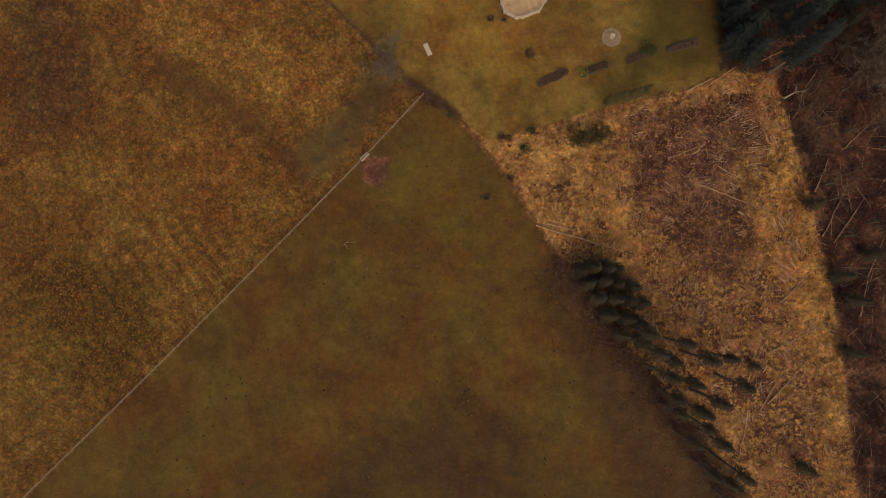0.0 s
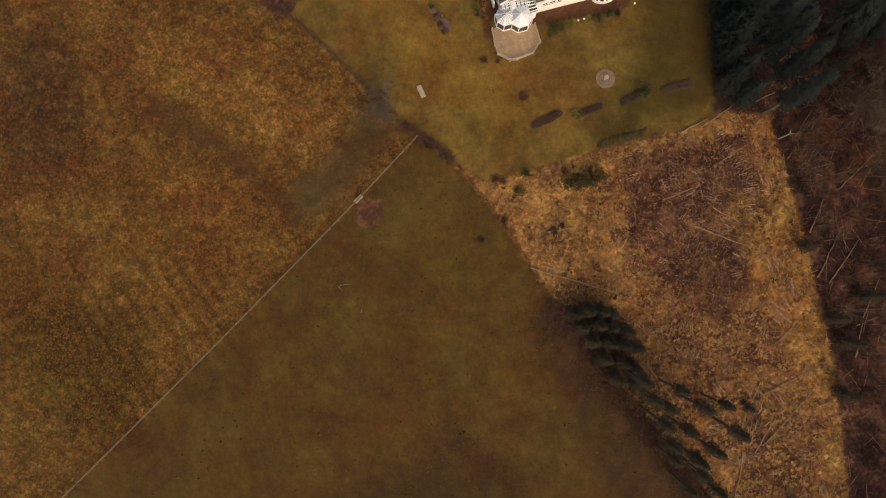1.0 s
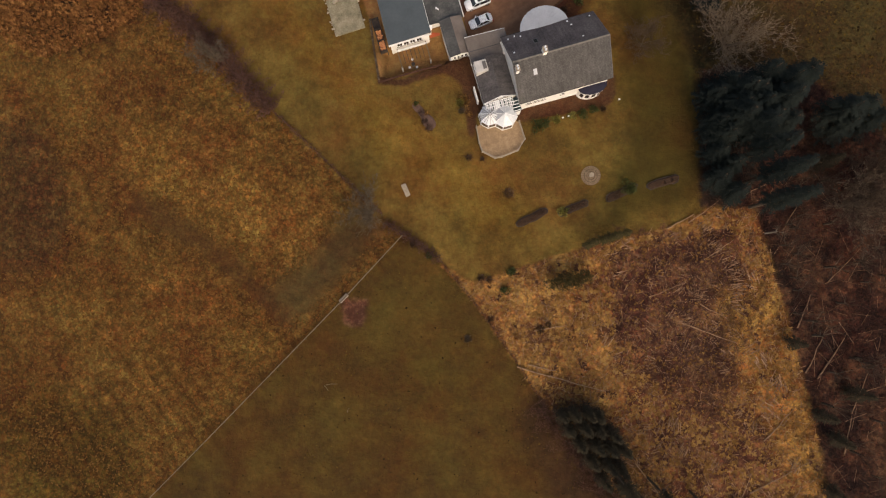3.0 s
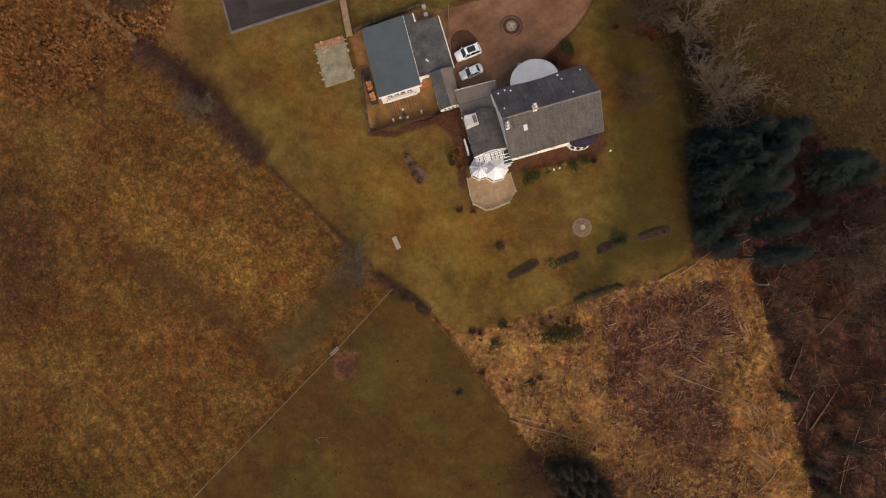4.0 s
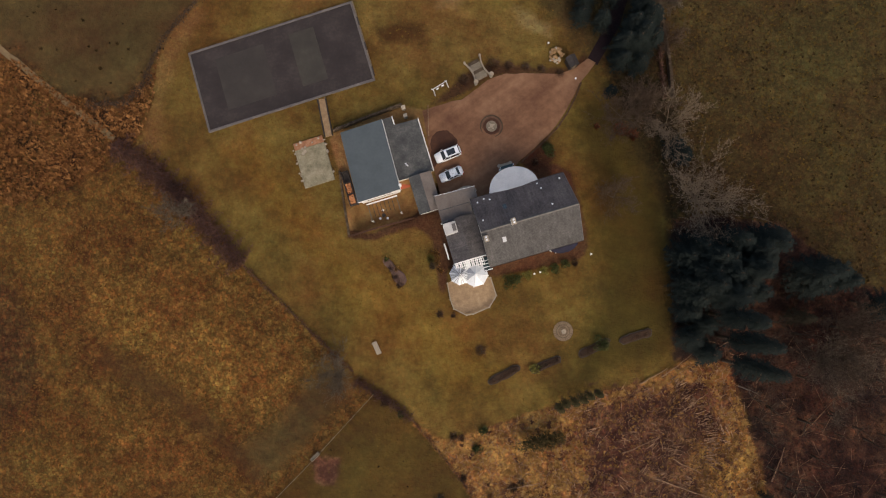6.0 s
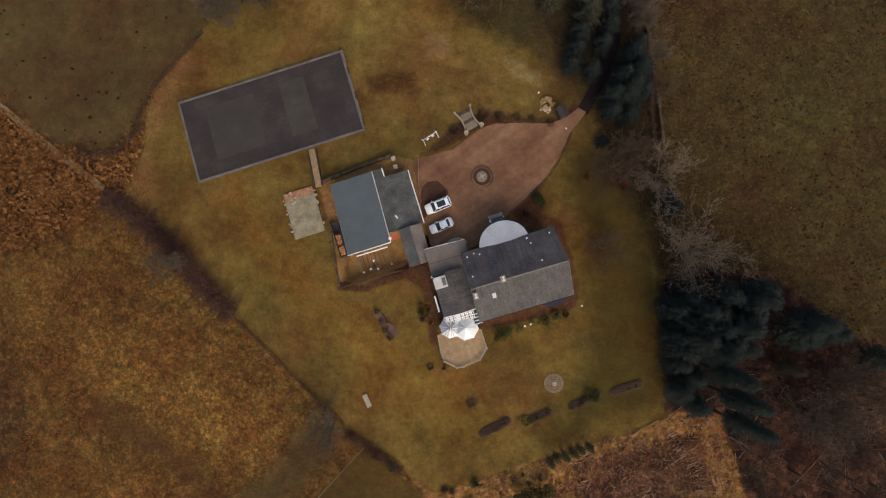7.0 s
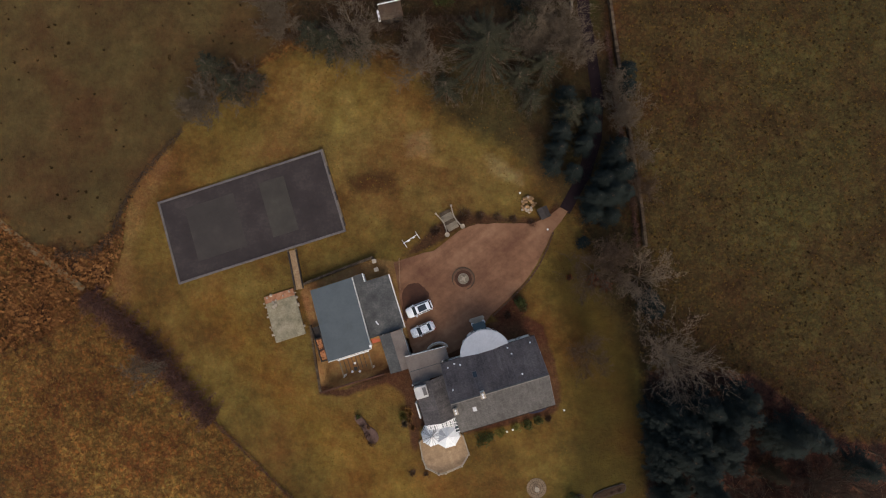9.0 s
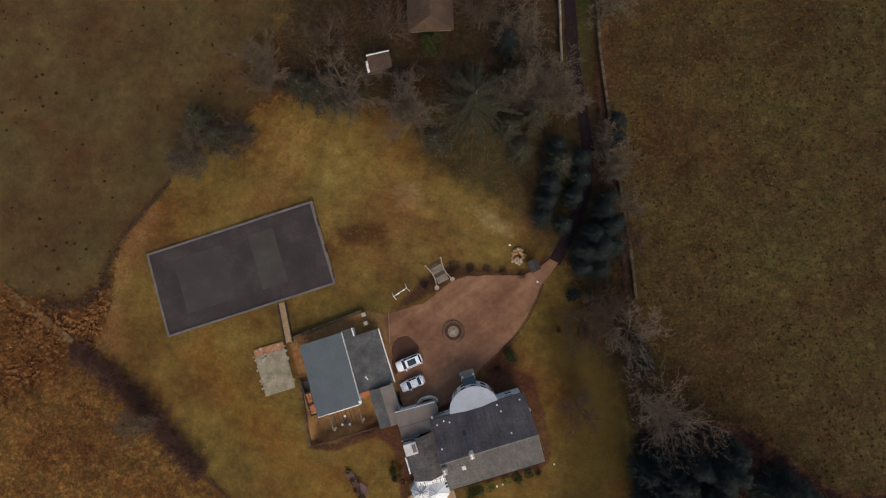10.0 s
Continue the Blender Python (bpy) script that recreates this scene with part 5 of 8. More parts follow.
    for k in range(6):
        u = -1.9 + k * 0.72
        part("rafter", Shape().box(u - 0.04, -1.1, 2.13, u + 0.04, 1.29, 2.24), TIMBER_D, per)
    # table and stools
    tx, ty = -2.0, 58.75
    tb = thing("garden_table", tx, ty, gz(tx, ty) - SUNK_BY, 20, "small dark round garden table under the pergola", "table")
    part("tabletop", Shape().lathe([(0.34, 0.66), (0.36, 0.68), (0.34, 0.70)], 0, 0, 16), TIMBER_D, tb)
    part("stem", Shape().lathe([(0.25, 0), (0.05, 0.06), (0.04, 0.7)], 0, 0, 8), EDGING, tb)
    st = None
    for dx, dy in ((-0.65, -0.55), (0.68, -0.5), (-0.2, 0.95)):
        m = pose(tx + dx, ty + dy, gz(tx + dx, ty + dy) - SUNK_BY, 0, 0, 30 * dx)
        if st is None:
            st = thing("garden_stool", tx + dx, ty + dy, gz(tx + dx, ty + dy) - SUNK_BY, 0, "white metal garden stool beside the table", "stool", "stools round the garden table")
            part("seat", Shape().lathe([(0.2, 0.42), (0.23, 0.45), (0.2, 0.48)], 0, 0, 12), WHITE_GLOSS, st)
            for q in range(4):
                a = math.pi / 4 + q * math.pi / 2
                part("leg", Shape().tube([(0.22 * math.cos(a), 0.22 * math.sin(a), 0), (0.12 * math.cos(a), 0.12 * math.sin(a), 0.43)], [0.02, 0.02], 5), EDGING, st)
        else:
            copy_thing(st, m)
    # long dark log store with orange firewood
    ls = thing("log_store", *to_world(BARN, -1.0, 3.3), gz(*to_world(BARN, -1.0, 3.3)), BARN[2], "dark timber log store filled with orange split firewood", "log store")
    for u in (-0.66, 0.54):
        part("side", Shape().box(u, -3.1, -1.6, u + 0.12, 3.1, 1.02), TIMBER_D, ls)
    for v in (-3.1, -1.1, 1.0, 3.02):
        part("divider", Shape().box(-0.54, v, -0.2, 0.54, v + 0.1, 0.98), TIMBER_D, ls)
    part("back_board", Shape().box(-0.54, 1.1, -0.2, 0.54, 3.02, 0.2), TIMBER_D, ls)
    rng = random.Random(4)
    for v0_, v1_ in ((-2.8, -1.3), (-0.8, 0.8)):
        part("log_bed", Shape().box(-0.52, v0_ - 0.18, 0.0, 0.52, v1_ + 0.18, 0.62, 0.1), FIREWOOD_DARK, ls)
        for _ in range(44):
            x, y = rng.uniform(-0.40, 0.40), rng.uniform(v0_, v1_)
            a = rng.uniform(-0.5, 0.5) + (math.pi / 2 if rng.random() < 0.4 else 0)
            z = rng.uniform(0.62, 0.92)
            part("log", Shape().tube([(x - 0.15 * math.cos(a), y - 0.15 * math.sin(a), z), (x + 0.15 * math.cos(a), y + 0.15 * math.sin(a), z + rng.uniform(-0.06, 0.06))], [0.085, 0.07], 5), FIREWOOD, ls)
    # orange awning end beside the pool house wall
    x, y = to_world(BARN, 8.6, 0.9)
    aw = thing("awning", x, y, gz(x, y) - SUNK_BY, BARN[2], "orange-red canvas awning beside the pool house", "awning")
    part("canopy", Shape().slab((-0.9, -0.35, 1.5), (0.9, -0.35, 1.5), (0.9, 0.45, 1.75), (-0.9, 0.45, 1.75), 0.04), RED_PLASTIC, aw)
    for u in (-0.8, 0.8):
        part("post", Shape().tube([(u, -0.3, -0.2), (u, -0.3, 1.48)], [0.03, 0.03], 6), EDGING, aw)
        part("post", Shape().tube([(u, 0.4, -0.2), (u, 0.4, 1.7)], [0.03, 0.03], 6), EDGING, aw)


build_house()
build_link()
build_conservatory()
build_terrace()
build_outbuildings()


# ---- court, drive, paths, walls ----
COURT = (-34.0, 74.4, 17.1)


def build_court():
    L, W = 31.2, 15.1
    court = thing("sports_court", 0, 0, 0, COURT[2], "worn dark tarmac sports court with grey edging", "court")
    court.matrix_world = lay(*to_world(COURT, L / 2, W / 2), COURT[2])

    def plate(name, u0, v0, u1, v1, lift, material, thick, label=""):
        return part(name, Shape().box(u0 - L / 2, v0 - W / 2, lift - thick, u1 - L / 2, v1 - W / 2, lift), material, court, label)
    plate("surface", 0, 0, L, W, 0.14, TARMAC, 0.9, "dark worn tarmac")
    for u0, v0, u1, v1, m in ((18.6, 2.6, 23.4, 13.0, TARMAC_P), (4.2, 2.6, 13.6, 12.8, TARMAC_M), (24.5, 1.4, 29.6, 6.8, TARMAC)):
        plate("patch", u0, v0, u1, v1, 0.146, m, 0.003, "paler repaired tarmac")
    for u0, v0, u1, v1 in ((-0.36, -0.36, L + 0.36, -0.02), (-0.36, W + 0.02, L + 0.36, W + 0.36), (-0.36, -0.02, -0.02, W + 0.02), (L + 0.02, -0.02, L + 0.36, W + 0.02)):
        plate("edging", u0, v0, u1, v1, 0.30, COURT_EDGE, 1.0, "grey concrete edging")
    for k in range(9):
        v = 0.6 + k * 1.65
        plate("kerb_board", L + 0.37, v, L + 0.58, v + 1.6, 0.38, TIMBER if k % 3 else TIMBER_D, 0.9)
    return court


build_court()
DRIVE = [(4.9, 77.6), (8.6, 78.9), (12.0, 79.7), (14.4, 81.6), (16.6, 83.4), (20.0, 84.5), (24.6, 84.7), (29.6, 84.4), (32.6, 85.6), (34.8, 87.6), (36.4, 86.8), (34.8, 84.8), (33.2, 82.8), (32.2, 80.4), (30.6, 77.4), (28.8, 74.8), (26.6, 72.4), (24.2, 70.2), (22.2, 68.4), (20.2, 65.8), (18.6, 63.2), (13.4, 61.2), (8.4, 61.6), (6.2, 70.1)]
DRIVE_EDGE = [(33.6, 83.0), (32.5, 80.2), (30.9, 77.1), (29.1, 74.5), (26.8, 72.1), (24.4, 69.9), (22.4, 68.0)]
sheet("driveway", wavy_outline(DRIVE, 1.5, 0.12, 3), 0.06, GRAVEL, "pink-brown gravel driveway and turning place", "driveway", 2.0)
sheet("damp_gravel", wavy_outline(round_outline([(6.6, 73.6), (9.0, 74.2), (11.2, 72.6), (11.0, 71.0), (8.0, 69.0), (6.8, 66.5), (6.4, 70.0)]), 0.8, 0.15, 4), 0.075, SOIL, "dark damp gravel patch beside the garage", "gravel", 1.5, thick=0.05)
LANE_LINE = [(35.6, 86.8), (37.4, 90.0), (39.5, 94), (41.8, 100.5), (42.4, 108), (41.4, 116), (40.2, 124), (39.6, 136), (39.4, 170)]
lane_l = [(x - 1.1, y) for x, y in LANE_LINE]
lane_r = [(x + 1.1, y - 0.6) for x, y in LANE_LINE]
sheet("lane", wavy_outline(lane_r + lane_l[::-1], 2.0, 0.1, 8), 0.05, LANE, "dark damp tarmac lane under trees", "lane", 2.0)
TRACK_LINE = [(-110, 117), (-90, 102), (-72.3, 88.3), (-63.3, 81.1), (-52.5, 73.2)]
sheet("footpath", wavy_outline([(x - 0.35, y - 0.5) for x, y in TRACK_LINE] + [(x + 0.3, y + 0.45) for x, y in TRACK_LINE[::-1]], 1.5, 0.12, 9), 0.05, TRACK, "worn earth footpath beside the field edge", "path", 3.0)


def low_wall(name, line, height, thick, material, label, category="wall", seed=1, coping=None, stone=0.55, deep=0.4):
    """A wall of single stones on a dark core, along a line over the land."""
    x0, y0 = line[0]
    w = thing(name, x0, y0, gz(x0, y0), 0, label, category, kind="structure" if category == "wall" else "")
    rng = random.Random(seed)
    core = Shape()
    stones = Shape()
    for (ax, ay), (bx, by) in zip(line, line[1:]):
        ll = math.hypot(bx - ax, by - ay)
        ux, uy = (bx - ax) / ll, (by - ay) / ll
        n = max(1, int(ll / 2))
        for k in range(n):
            s0, s1 = ll * k / n, ll * (k + 1) / n
            p = [(ax + ux * s - uy * q, ay + uy * s + ux * q) for s, q in ((s0, -thick * 0.42), (s1, -thick * 0.42), (s1, thick * 0.42), (s0, thick * 0.42))]
            core.loft([[(x - x0, y - y0, gz(x, y) - gz(x0, y0) - deep) for x, y in p], [(x - x0, y - y0, gz(x, y) - gz(x0, y0) + height * 0.9) for x, y in p]])
        m = int(ll / stone)
        for k in range(m):
            s = stone * (k + 0.5)
            x, y = ax + ux * s, ay + uy * s
            a = math.atan2(uy, ux) + rng.uniform(-0.12, 0.12)
            c, sn = math.cos(a), math.sin(a)
            hl, hw, hz = stone * rng.uniform(0.42, 0.5), thick * rng.uniform(0.46, 0.56), height * rng.uniform(0.95, 1.1)
            zb = gz(x, y) - gz(x0, y0)
            ring = [(-hl, -hw), (hl, -hw), (hl, hw), (-hl, hw)]
            pts = [(x - x0 + p * c - q * sn, y - y0 + p * sn + q * c) for p, q in ring]
            top = [(x - x0 + p * c * 0.85 - q * sn * 0.8, y - y0 + p * sn * 0.85 + q * c * 0.8) for p, q in ring]
            stones.loft([[(p, q, zb + height * 0.6) for p, q in pts], [(p, q, zb + hz * 0.93) for p, q in pts], [(p, q, zb + hz) for p, q in top]])
    part("core", core, material, w)
    part("coping", stones, coping or material, w, "row of coping stones")
    return w


low_wall("courtyard_wall", [(-11.2, 73.9), (-4.5, 76.5), (1.2, 78.6)], 1.0, 0.45, STONE_D, "low dark stone wall behind the pool house", seed=2)
low_wall("courtyard_wall", [(-9.9, 66.6), (-8.9, 60.5), (-7.9, 54.9)], 0.5, 0.35, SOIL, "low dark bank beside the lawn", seed=3, deep=2.6, coping=STONE_D)
low_wall("courtyard_wall", [(-8.1, 54.8), (-2.4, 56.5), (3.2, 58.0)], 0.14, 0.3, SOIL, "low dark soil edging of the courtyard", seed=4, deep=2.6, coping=SOIL)
low_wall("field_wall", [(50.0, 80.2), (49.4, 88), (48.6, 94), (47.4, 104), (45.9, 116), (44.8, 126), (44.2, 150)], 1.2, 0.55, STONE_D, "mossy drystone wall along the east field", seed=5, coping=STONE_D)
for x, y in ((1.5, 77.9), (1.9, 76.4)):
    single("gate_pier", Shape().box(-0.28, -0.28, -0.4, 0.28, 0.28, 1.2, 0.05).box(-0.36, -0.36, 1.2, 0.36, 0.36, 1.34, 0.04), STONE_P, "square pale stone pier at the wall end", "pier", "courtyard piers", at=pose(x, y, gz(x, y), 0, 0, 17))
edge = thing("drive_fence", 5.9, 75.6, gz(5.9, 75.6), 0, "rusty red-brown low rail fence beside the drive", "fence")
for k in range(6):
    y = 2.8 - k * 1.1
    part("post", Shape().box(-0.05 + 0.03 * k, y - 0.05, -0.4, 0.05 + 0.03 * k, y + 0.05, 0.9), TIMBER, edge)
for z in (0.45, 0.85):
    part("rail", Shape().tube([(0, 2.85, z), (0.16, -2.8, z)], [0.045, 0.045], 5), LOGWOOD, edge)


low_wall("drive_kerb", DRIVE_EDGE, 0.10, 0.28, STONE_D, "low dark soil kerb along the drive", seed=12, deep=0.2, coping=SOIL)


def build_pad():
    pad = thing("concrete_pad", -14.6, 68.4, gz(-14.6, 68.4), 17, "stained pale concrete pad with a rusty orange end", "concrete pad")
    pad.matrix_world = lay(-14.6, 68.4, 17, 0.08)
    part("slab", Shape().box(-2.85, -4.3, -0.4, 2.75, 2.9, 0.10, 0.03), CONCRETE, pad)
    part("strip", Shape().box(-2.8, 2.92, -0.4, 2.7, 4.2, 0.16, 0.03), RUSTY, pad, "rusty orange metal sheet strip")
    rng = random.Random(6)
    for k in range(16):
        part("loose_stone", Shape().pebble(rng.choice((-2.95, 2.85)) + rng.uniform(-0.15, 0.15), rng.uniform(-4.2, 4.2), 0.1, rng.uniform(0.12, 0.25), rng), STONE_P, pad)
    for k in range(6):
        part("loose_stone", Shape().pebble(rng.uniform(-2.4, 2.4), rng.uniform(2.6, 4.3), 0.2, rng.uniform(0.15, 0.3), rng), STONE_P, pad)
    for x, y in ((-1.4, 1.9), (-1.0, 2.1)):
        part("tub", Shape().lathe([(0.22, 0.1), (0.3, 0.45), (0.31, 0.5), (0.26, 0.48)], x, y, 12), STONE_P, pad, "pale round tub")


build_pad()


def build_steps(name, a, b, width, label):
    """A ramped walk with low side walls from a to b."""
    (ax, ay), (bx, by) = a, b
    ll = math.hypot(bx - ax, by - ay)
    turn = math.degrees(math.atan2(by - ay, bx - ax))
    st = thing(name, ax, ay, gz(ax, ay), turn, label, "steps")
    n = int(ll / 0.55)
    dz = gz(bx, by) - gz(ax, ay)
    for k in range(n):
        x0, x1 = ll * k / n, ll * (k + 1) / n
        z = dz * (k + 0.5) / n
        part("tread", Shape().box(x0 + 0.01, -width / 2, z - 0.4, x1 - 0.01, width / 2, z + 0.10, 0.02), PAVE, st)
    for s in (-1, 1):
        y0, y1 = sorted((s * width / 2 + s * 0.02, s * width / 2 + s * 0.16))
        part("side_rail", Shape().add([(0, y0, -0.4), (ll, y0, dz - 0.4), (ll, y1, dz - 0.4), (0, y1, -0.4), (0, y0, 0.7), (ll, y0, dz + 0.7), (ll, y1, dz + 0.7), (0, y1, 0.7)], [(3, 2, 1, 0), (4, 5, 6, 7), (0, 1, 5, 4), (1, 2, 6, 5), (2, 3, 7, 6), (3, 0, 4, 7)]), TIMBER_D, st, "dark side rail")
        part("newel", Shape().box(-0.1, (y0 + y1) / 2 - 0.1, -0.4, 0.1, (y0 + y1) / 2 + 0.1, 1.0, 0.02), TIMBER, st)
    return st


build_steps("garden_steps", (-13.5, 80.0), (-12.0, 73.0), 1.25, "paved walk with dark rails from court to courtyard")


def build_urn_steps():
    x, y = 14.9, 85.1
    st = thing("urn_steps", x, y, gz(x, y), -62, "mossy stone steps with curved side walls and urns", "steps")
    for k in range(6):
        part("tread", Shape().box(-2.0 + k * 0.62, -1.05, -0.5, -2.0 + k * 0.62 + 0.6, 1.05, 0.08 + k * 0.10, 0.03), STONE if k % 3 else STONE_D, st)
    for s_ in (-1, 1):
        line = [(-2.2 + 4.2 * t, s_ * (1.55 - 0.45 * math.sin(math.pi * t)), 0.45 + 0.45 * t) for t in [i / 10 for i in range(11)]]
        w = Shape()
        w.loft([[(px, py - 0.09, -0.5), (px, py + 0.09, -0.5), (px, py + 0.09, pz), (px, py - 0.09, pz)] for px, py, pz in line])
        part("side_wall", w, STONE_P, st, "pale curved side wall")
        part("pier", Shape().box(1.85, s_ * 1.55 - 0.22, -0.5, 2.3, s_ * 1.55 + 0.22, 1.0, 0.03), STONE_P, st)
        part("urn", Shape().lathe([(0.16, 1.0), (0.10, 1.1), (0.34, 1.35), (0.42, 1.5), (0.42, 1.55), (0.3, 1.5), (0.28, 1.35)], 2.08, s_ * 1.55, 16), STONE_P, st, "round stone urn")
        part("pier", Shape().box(-2.45, s_ * 1.55 - 0.16, -0.5, -2.1, s_ * 1.55 + 0.16, 0.7, 0.03), STONE_P, st)


build_urn_steps()


def build_fountain_bed():
    x, y = 17.3, 74.7
    f = thing("fountain", x, y, gz(x, y), 0, "round bed with stone rings and a small worn stone fountain", "fountain")

    def ring(name, r0, r1, top, material, label=""):
        part(name, Shape().loft([[(r * math.cos(a * math.pi / 18), r * math.sin(a * math.pi / 18), z) for a in range(36)] for r, z in ((r1, -0.3), (r1, top - 0.04), (r1 - 0.05, top), (r0 + 0.05, top), (r0, top - 0.04), (r0, -0.3))]), material, f, label)
    ring("kerb_ring", 1.86, 2.06, 0.16, STONE_D, "dark worn stone kerb")
    part("soil", Shape().lathe([(1.86, -0.3), (1.86, 0.09), (1.45, 0.12)], 0, 0, 36), DULL_GRAVEL, f)
    ring("pool_rim", 0.98, 1.5, 0.2, SOIL, "dark damp pool rim")
    part("basin", Shape().lathe([(0.98, -0.1), (0.98, 0.18), (0.6, 0.15)], 0, 0, 30), STONE, f)
    rng = random.Random(2)
    part("pedestal", Shape().lathe([(0.28, 0.1), (0.2, 0.3), (0.12, 0.5), (0.3, 0.62), (0.33, 0.68), (0.2, 0.66), (0.06, 0.64), (0.05, 0.8)], 0, 0, 16), STONE_P, f, "small stone fountain")
    for k in range(4):
        a = k * 1.57 + 0.6
        part("ornament", Shape().pebble(0.5 * math.cos(a), 0.5 * math.sin(a), 0.26, 0.17, rng), STONE_P, f)


build_fountain_bed()


def build_round_patio():
    x, y = 29.7, 38.3
    f = thing("round_patio", x, y, gz(x, y), 0, "round pale paved circle with a small central fountain", "patio")
    part("base", Shape().lathe([(1.74, -0.3), (1.74, 0.05), (0.0, 0.05)], 0, 0, 40), STONE_D, f)
    rng = random.Random(5)
    for r0, r1, n in ((0.36, 0.68, 12), (0.75, 1.10, 18), (1.17, 1.70, 24)):
        for k in range(n):
            a0, a1 = 2 * math.pi * k / n + 0.015, 2 * math.pi * (k + 1) / n - 0.015
            q = [(r * math.cos(a), r * math.sin(a)) for r, a in ((r0, a0), (r1, a0), (r1, (a0 + a1) / 2), (r1, a1), (r0, a1), (r0, (a0 + a1) / 2))]
            part("paver", Shape().prism(q, 0.0, 0.085 + rng.uniform(0, 0.012)), PATIO_TAN, f)
    part("bowl", Shape().lathe([(0.3, 0.05), (0.14, 0.2), (0.12, 0.6), (0.38, 0.78), (0.42, 0.85), (0.34, 0.82), (0.08, 0.78), (0.06, 1.0), (0.02, 1.1)], 0, 0, 20), STONE_P, f, "stone birdbath bowl")


build_round_patio()
sl = thing("stone_bench", -2.8, 35.3, gz(-2.8, 35.3), -65, "pale planked bench table on the lawn", "bench")
for k in range(4):
    part("plank", Shape().box(-1.15, -0.42 + k * 0.215, 0.42, 1.15, -0.42 + k * 0.215 + 0.2, 0.48, 0.01), STONE_P, sl)
for u in (-0.85, 0.85):
    part("leg", Shape().box(u - 0.12, -0.38, -0.2, u + 0.12, 0.38, 0.42), STONE, sl)

# white tube frame on the lawn
fr = thing("swing_frame", 8.0, 81.8, gz(8, 81.8), 33, "white tubular garden swing frame on the lawn", "swing frame")
for u in (-1.35, 1.35):
    for v in (-0.75, 0.75):
        part("leg", Shape().tube([(u * 1.05, v, -0.05), (u, 0, 1.7)], [0.05, 0.05], 6), WHITE_GLOSS, fr)
part("crossbar", Shape().tube([(-1.5, 0, 1.72), (1.5, 0, 1.72)], [0.055, 0.055], 6), WHITE_GLOSS, fr)
for u in (-0.5, 0.6):
    part("seat", Shape().box(u - 0.25, -0.12, 0.5, u + 0.25, 0.12, 0.55, 0.01), WHITE_GLOSS, fr)
    for d in (-0.22, 0.22):
        part("chain", Shape().tube([(u + d, 0, 0.55), (u + d, 0, 1.7)], [0.015, 0.015], 4), EDGING, fr)

# tan stone heap and dark shed at the drive's mouth
rng = random.Random(11)
rk = thing("stone_heap", 29.2, 87.9, gz(29.2, 87.9), 0, "heap of tan stones beside the drive", "stone heap")
for k in range(46):
    a, r = rng.uniform(0, 2 * math.pi), 1.35 * math.sqrt(rng.random())
    part("stone", Shape().pebble(r * math.cos(a), r * math.sin(a) * 1.1, 0.05 + 0.55 * (1 - r / 1.6), rng.uniform(0.18, 0.36), rng), STONE_TAN if rng.random() < 0.8 else STONE_P, rk)
sh = thing("garden_shed", 31.7, 86.3, gz(31.7, 86.3), 25, "small dark timber shed at the drive", "shed")
part("wall", Shape().box(-0.75, -0.9, -0.3, 0.75, 0.9, 1.9), TIMBER_D, sh)
part("roof_slope", Shape().slab((-0.9, -1.05, 1.9), (0, -1.05, 2.35), (0, 1.05, 2.35), (-0.9, 1.05, 1.9), 0.06), TIMBER_D, sh)
part("roof_slope", Shape().slab((0, -1.05, 2.35), (0.9, -1.05, 1.9), (0.9, 1.05, 1.9), (0, 1.05, 2.35), 0.06), TIMBER_D, sh)
part("door", Shape().box(-0.35, -0.95, 0, 0.35, -0.905, 1.75), TIMBER, sh)

# lamp posts by the borders
lp = None
for x, y in ((24.6, 48.3), (25.6, 48.6), (34.6, 51.8), (32.4, 83.4), (27.6, 90.0)):
    m = pose(x, y, gz(x, y))
    if lp is None:
        lp = thing("garden_lamp", x, y, gz(x, y), 0, "small white globe garden lamp on a post", "lamp", "garden lamps")
        part("post", Shape().tube([(0, 0, -0.1), (0, 0, 0.8)], [0.035, 0.03], 6), EDGING, lp)
        part("globe", Shape().lathe([(0.05, 0.8), (0.15, 0.88), (0.18, 1.0), (0.14, 1.12), (0.03, 1.18)], 0, 0, 12), WHITE_GLOSS, lp, "white globe")
    else:
        copy_thing(lp, m)


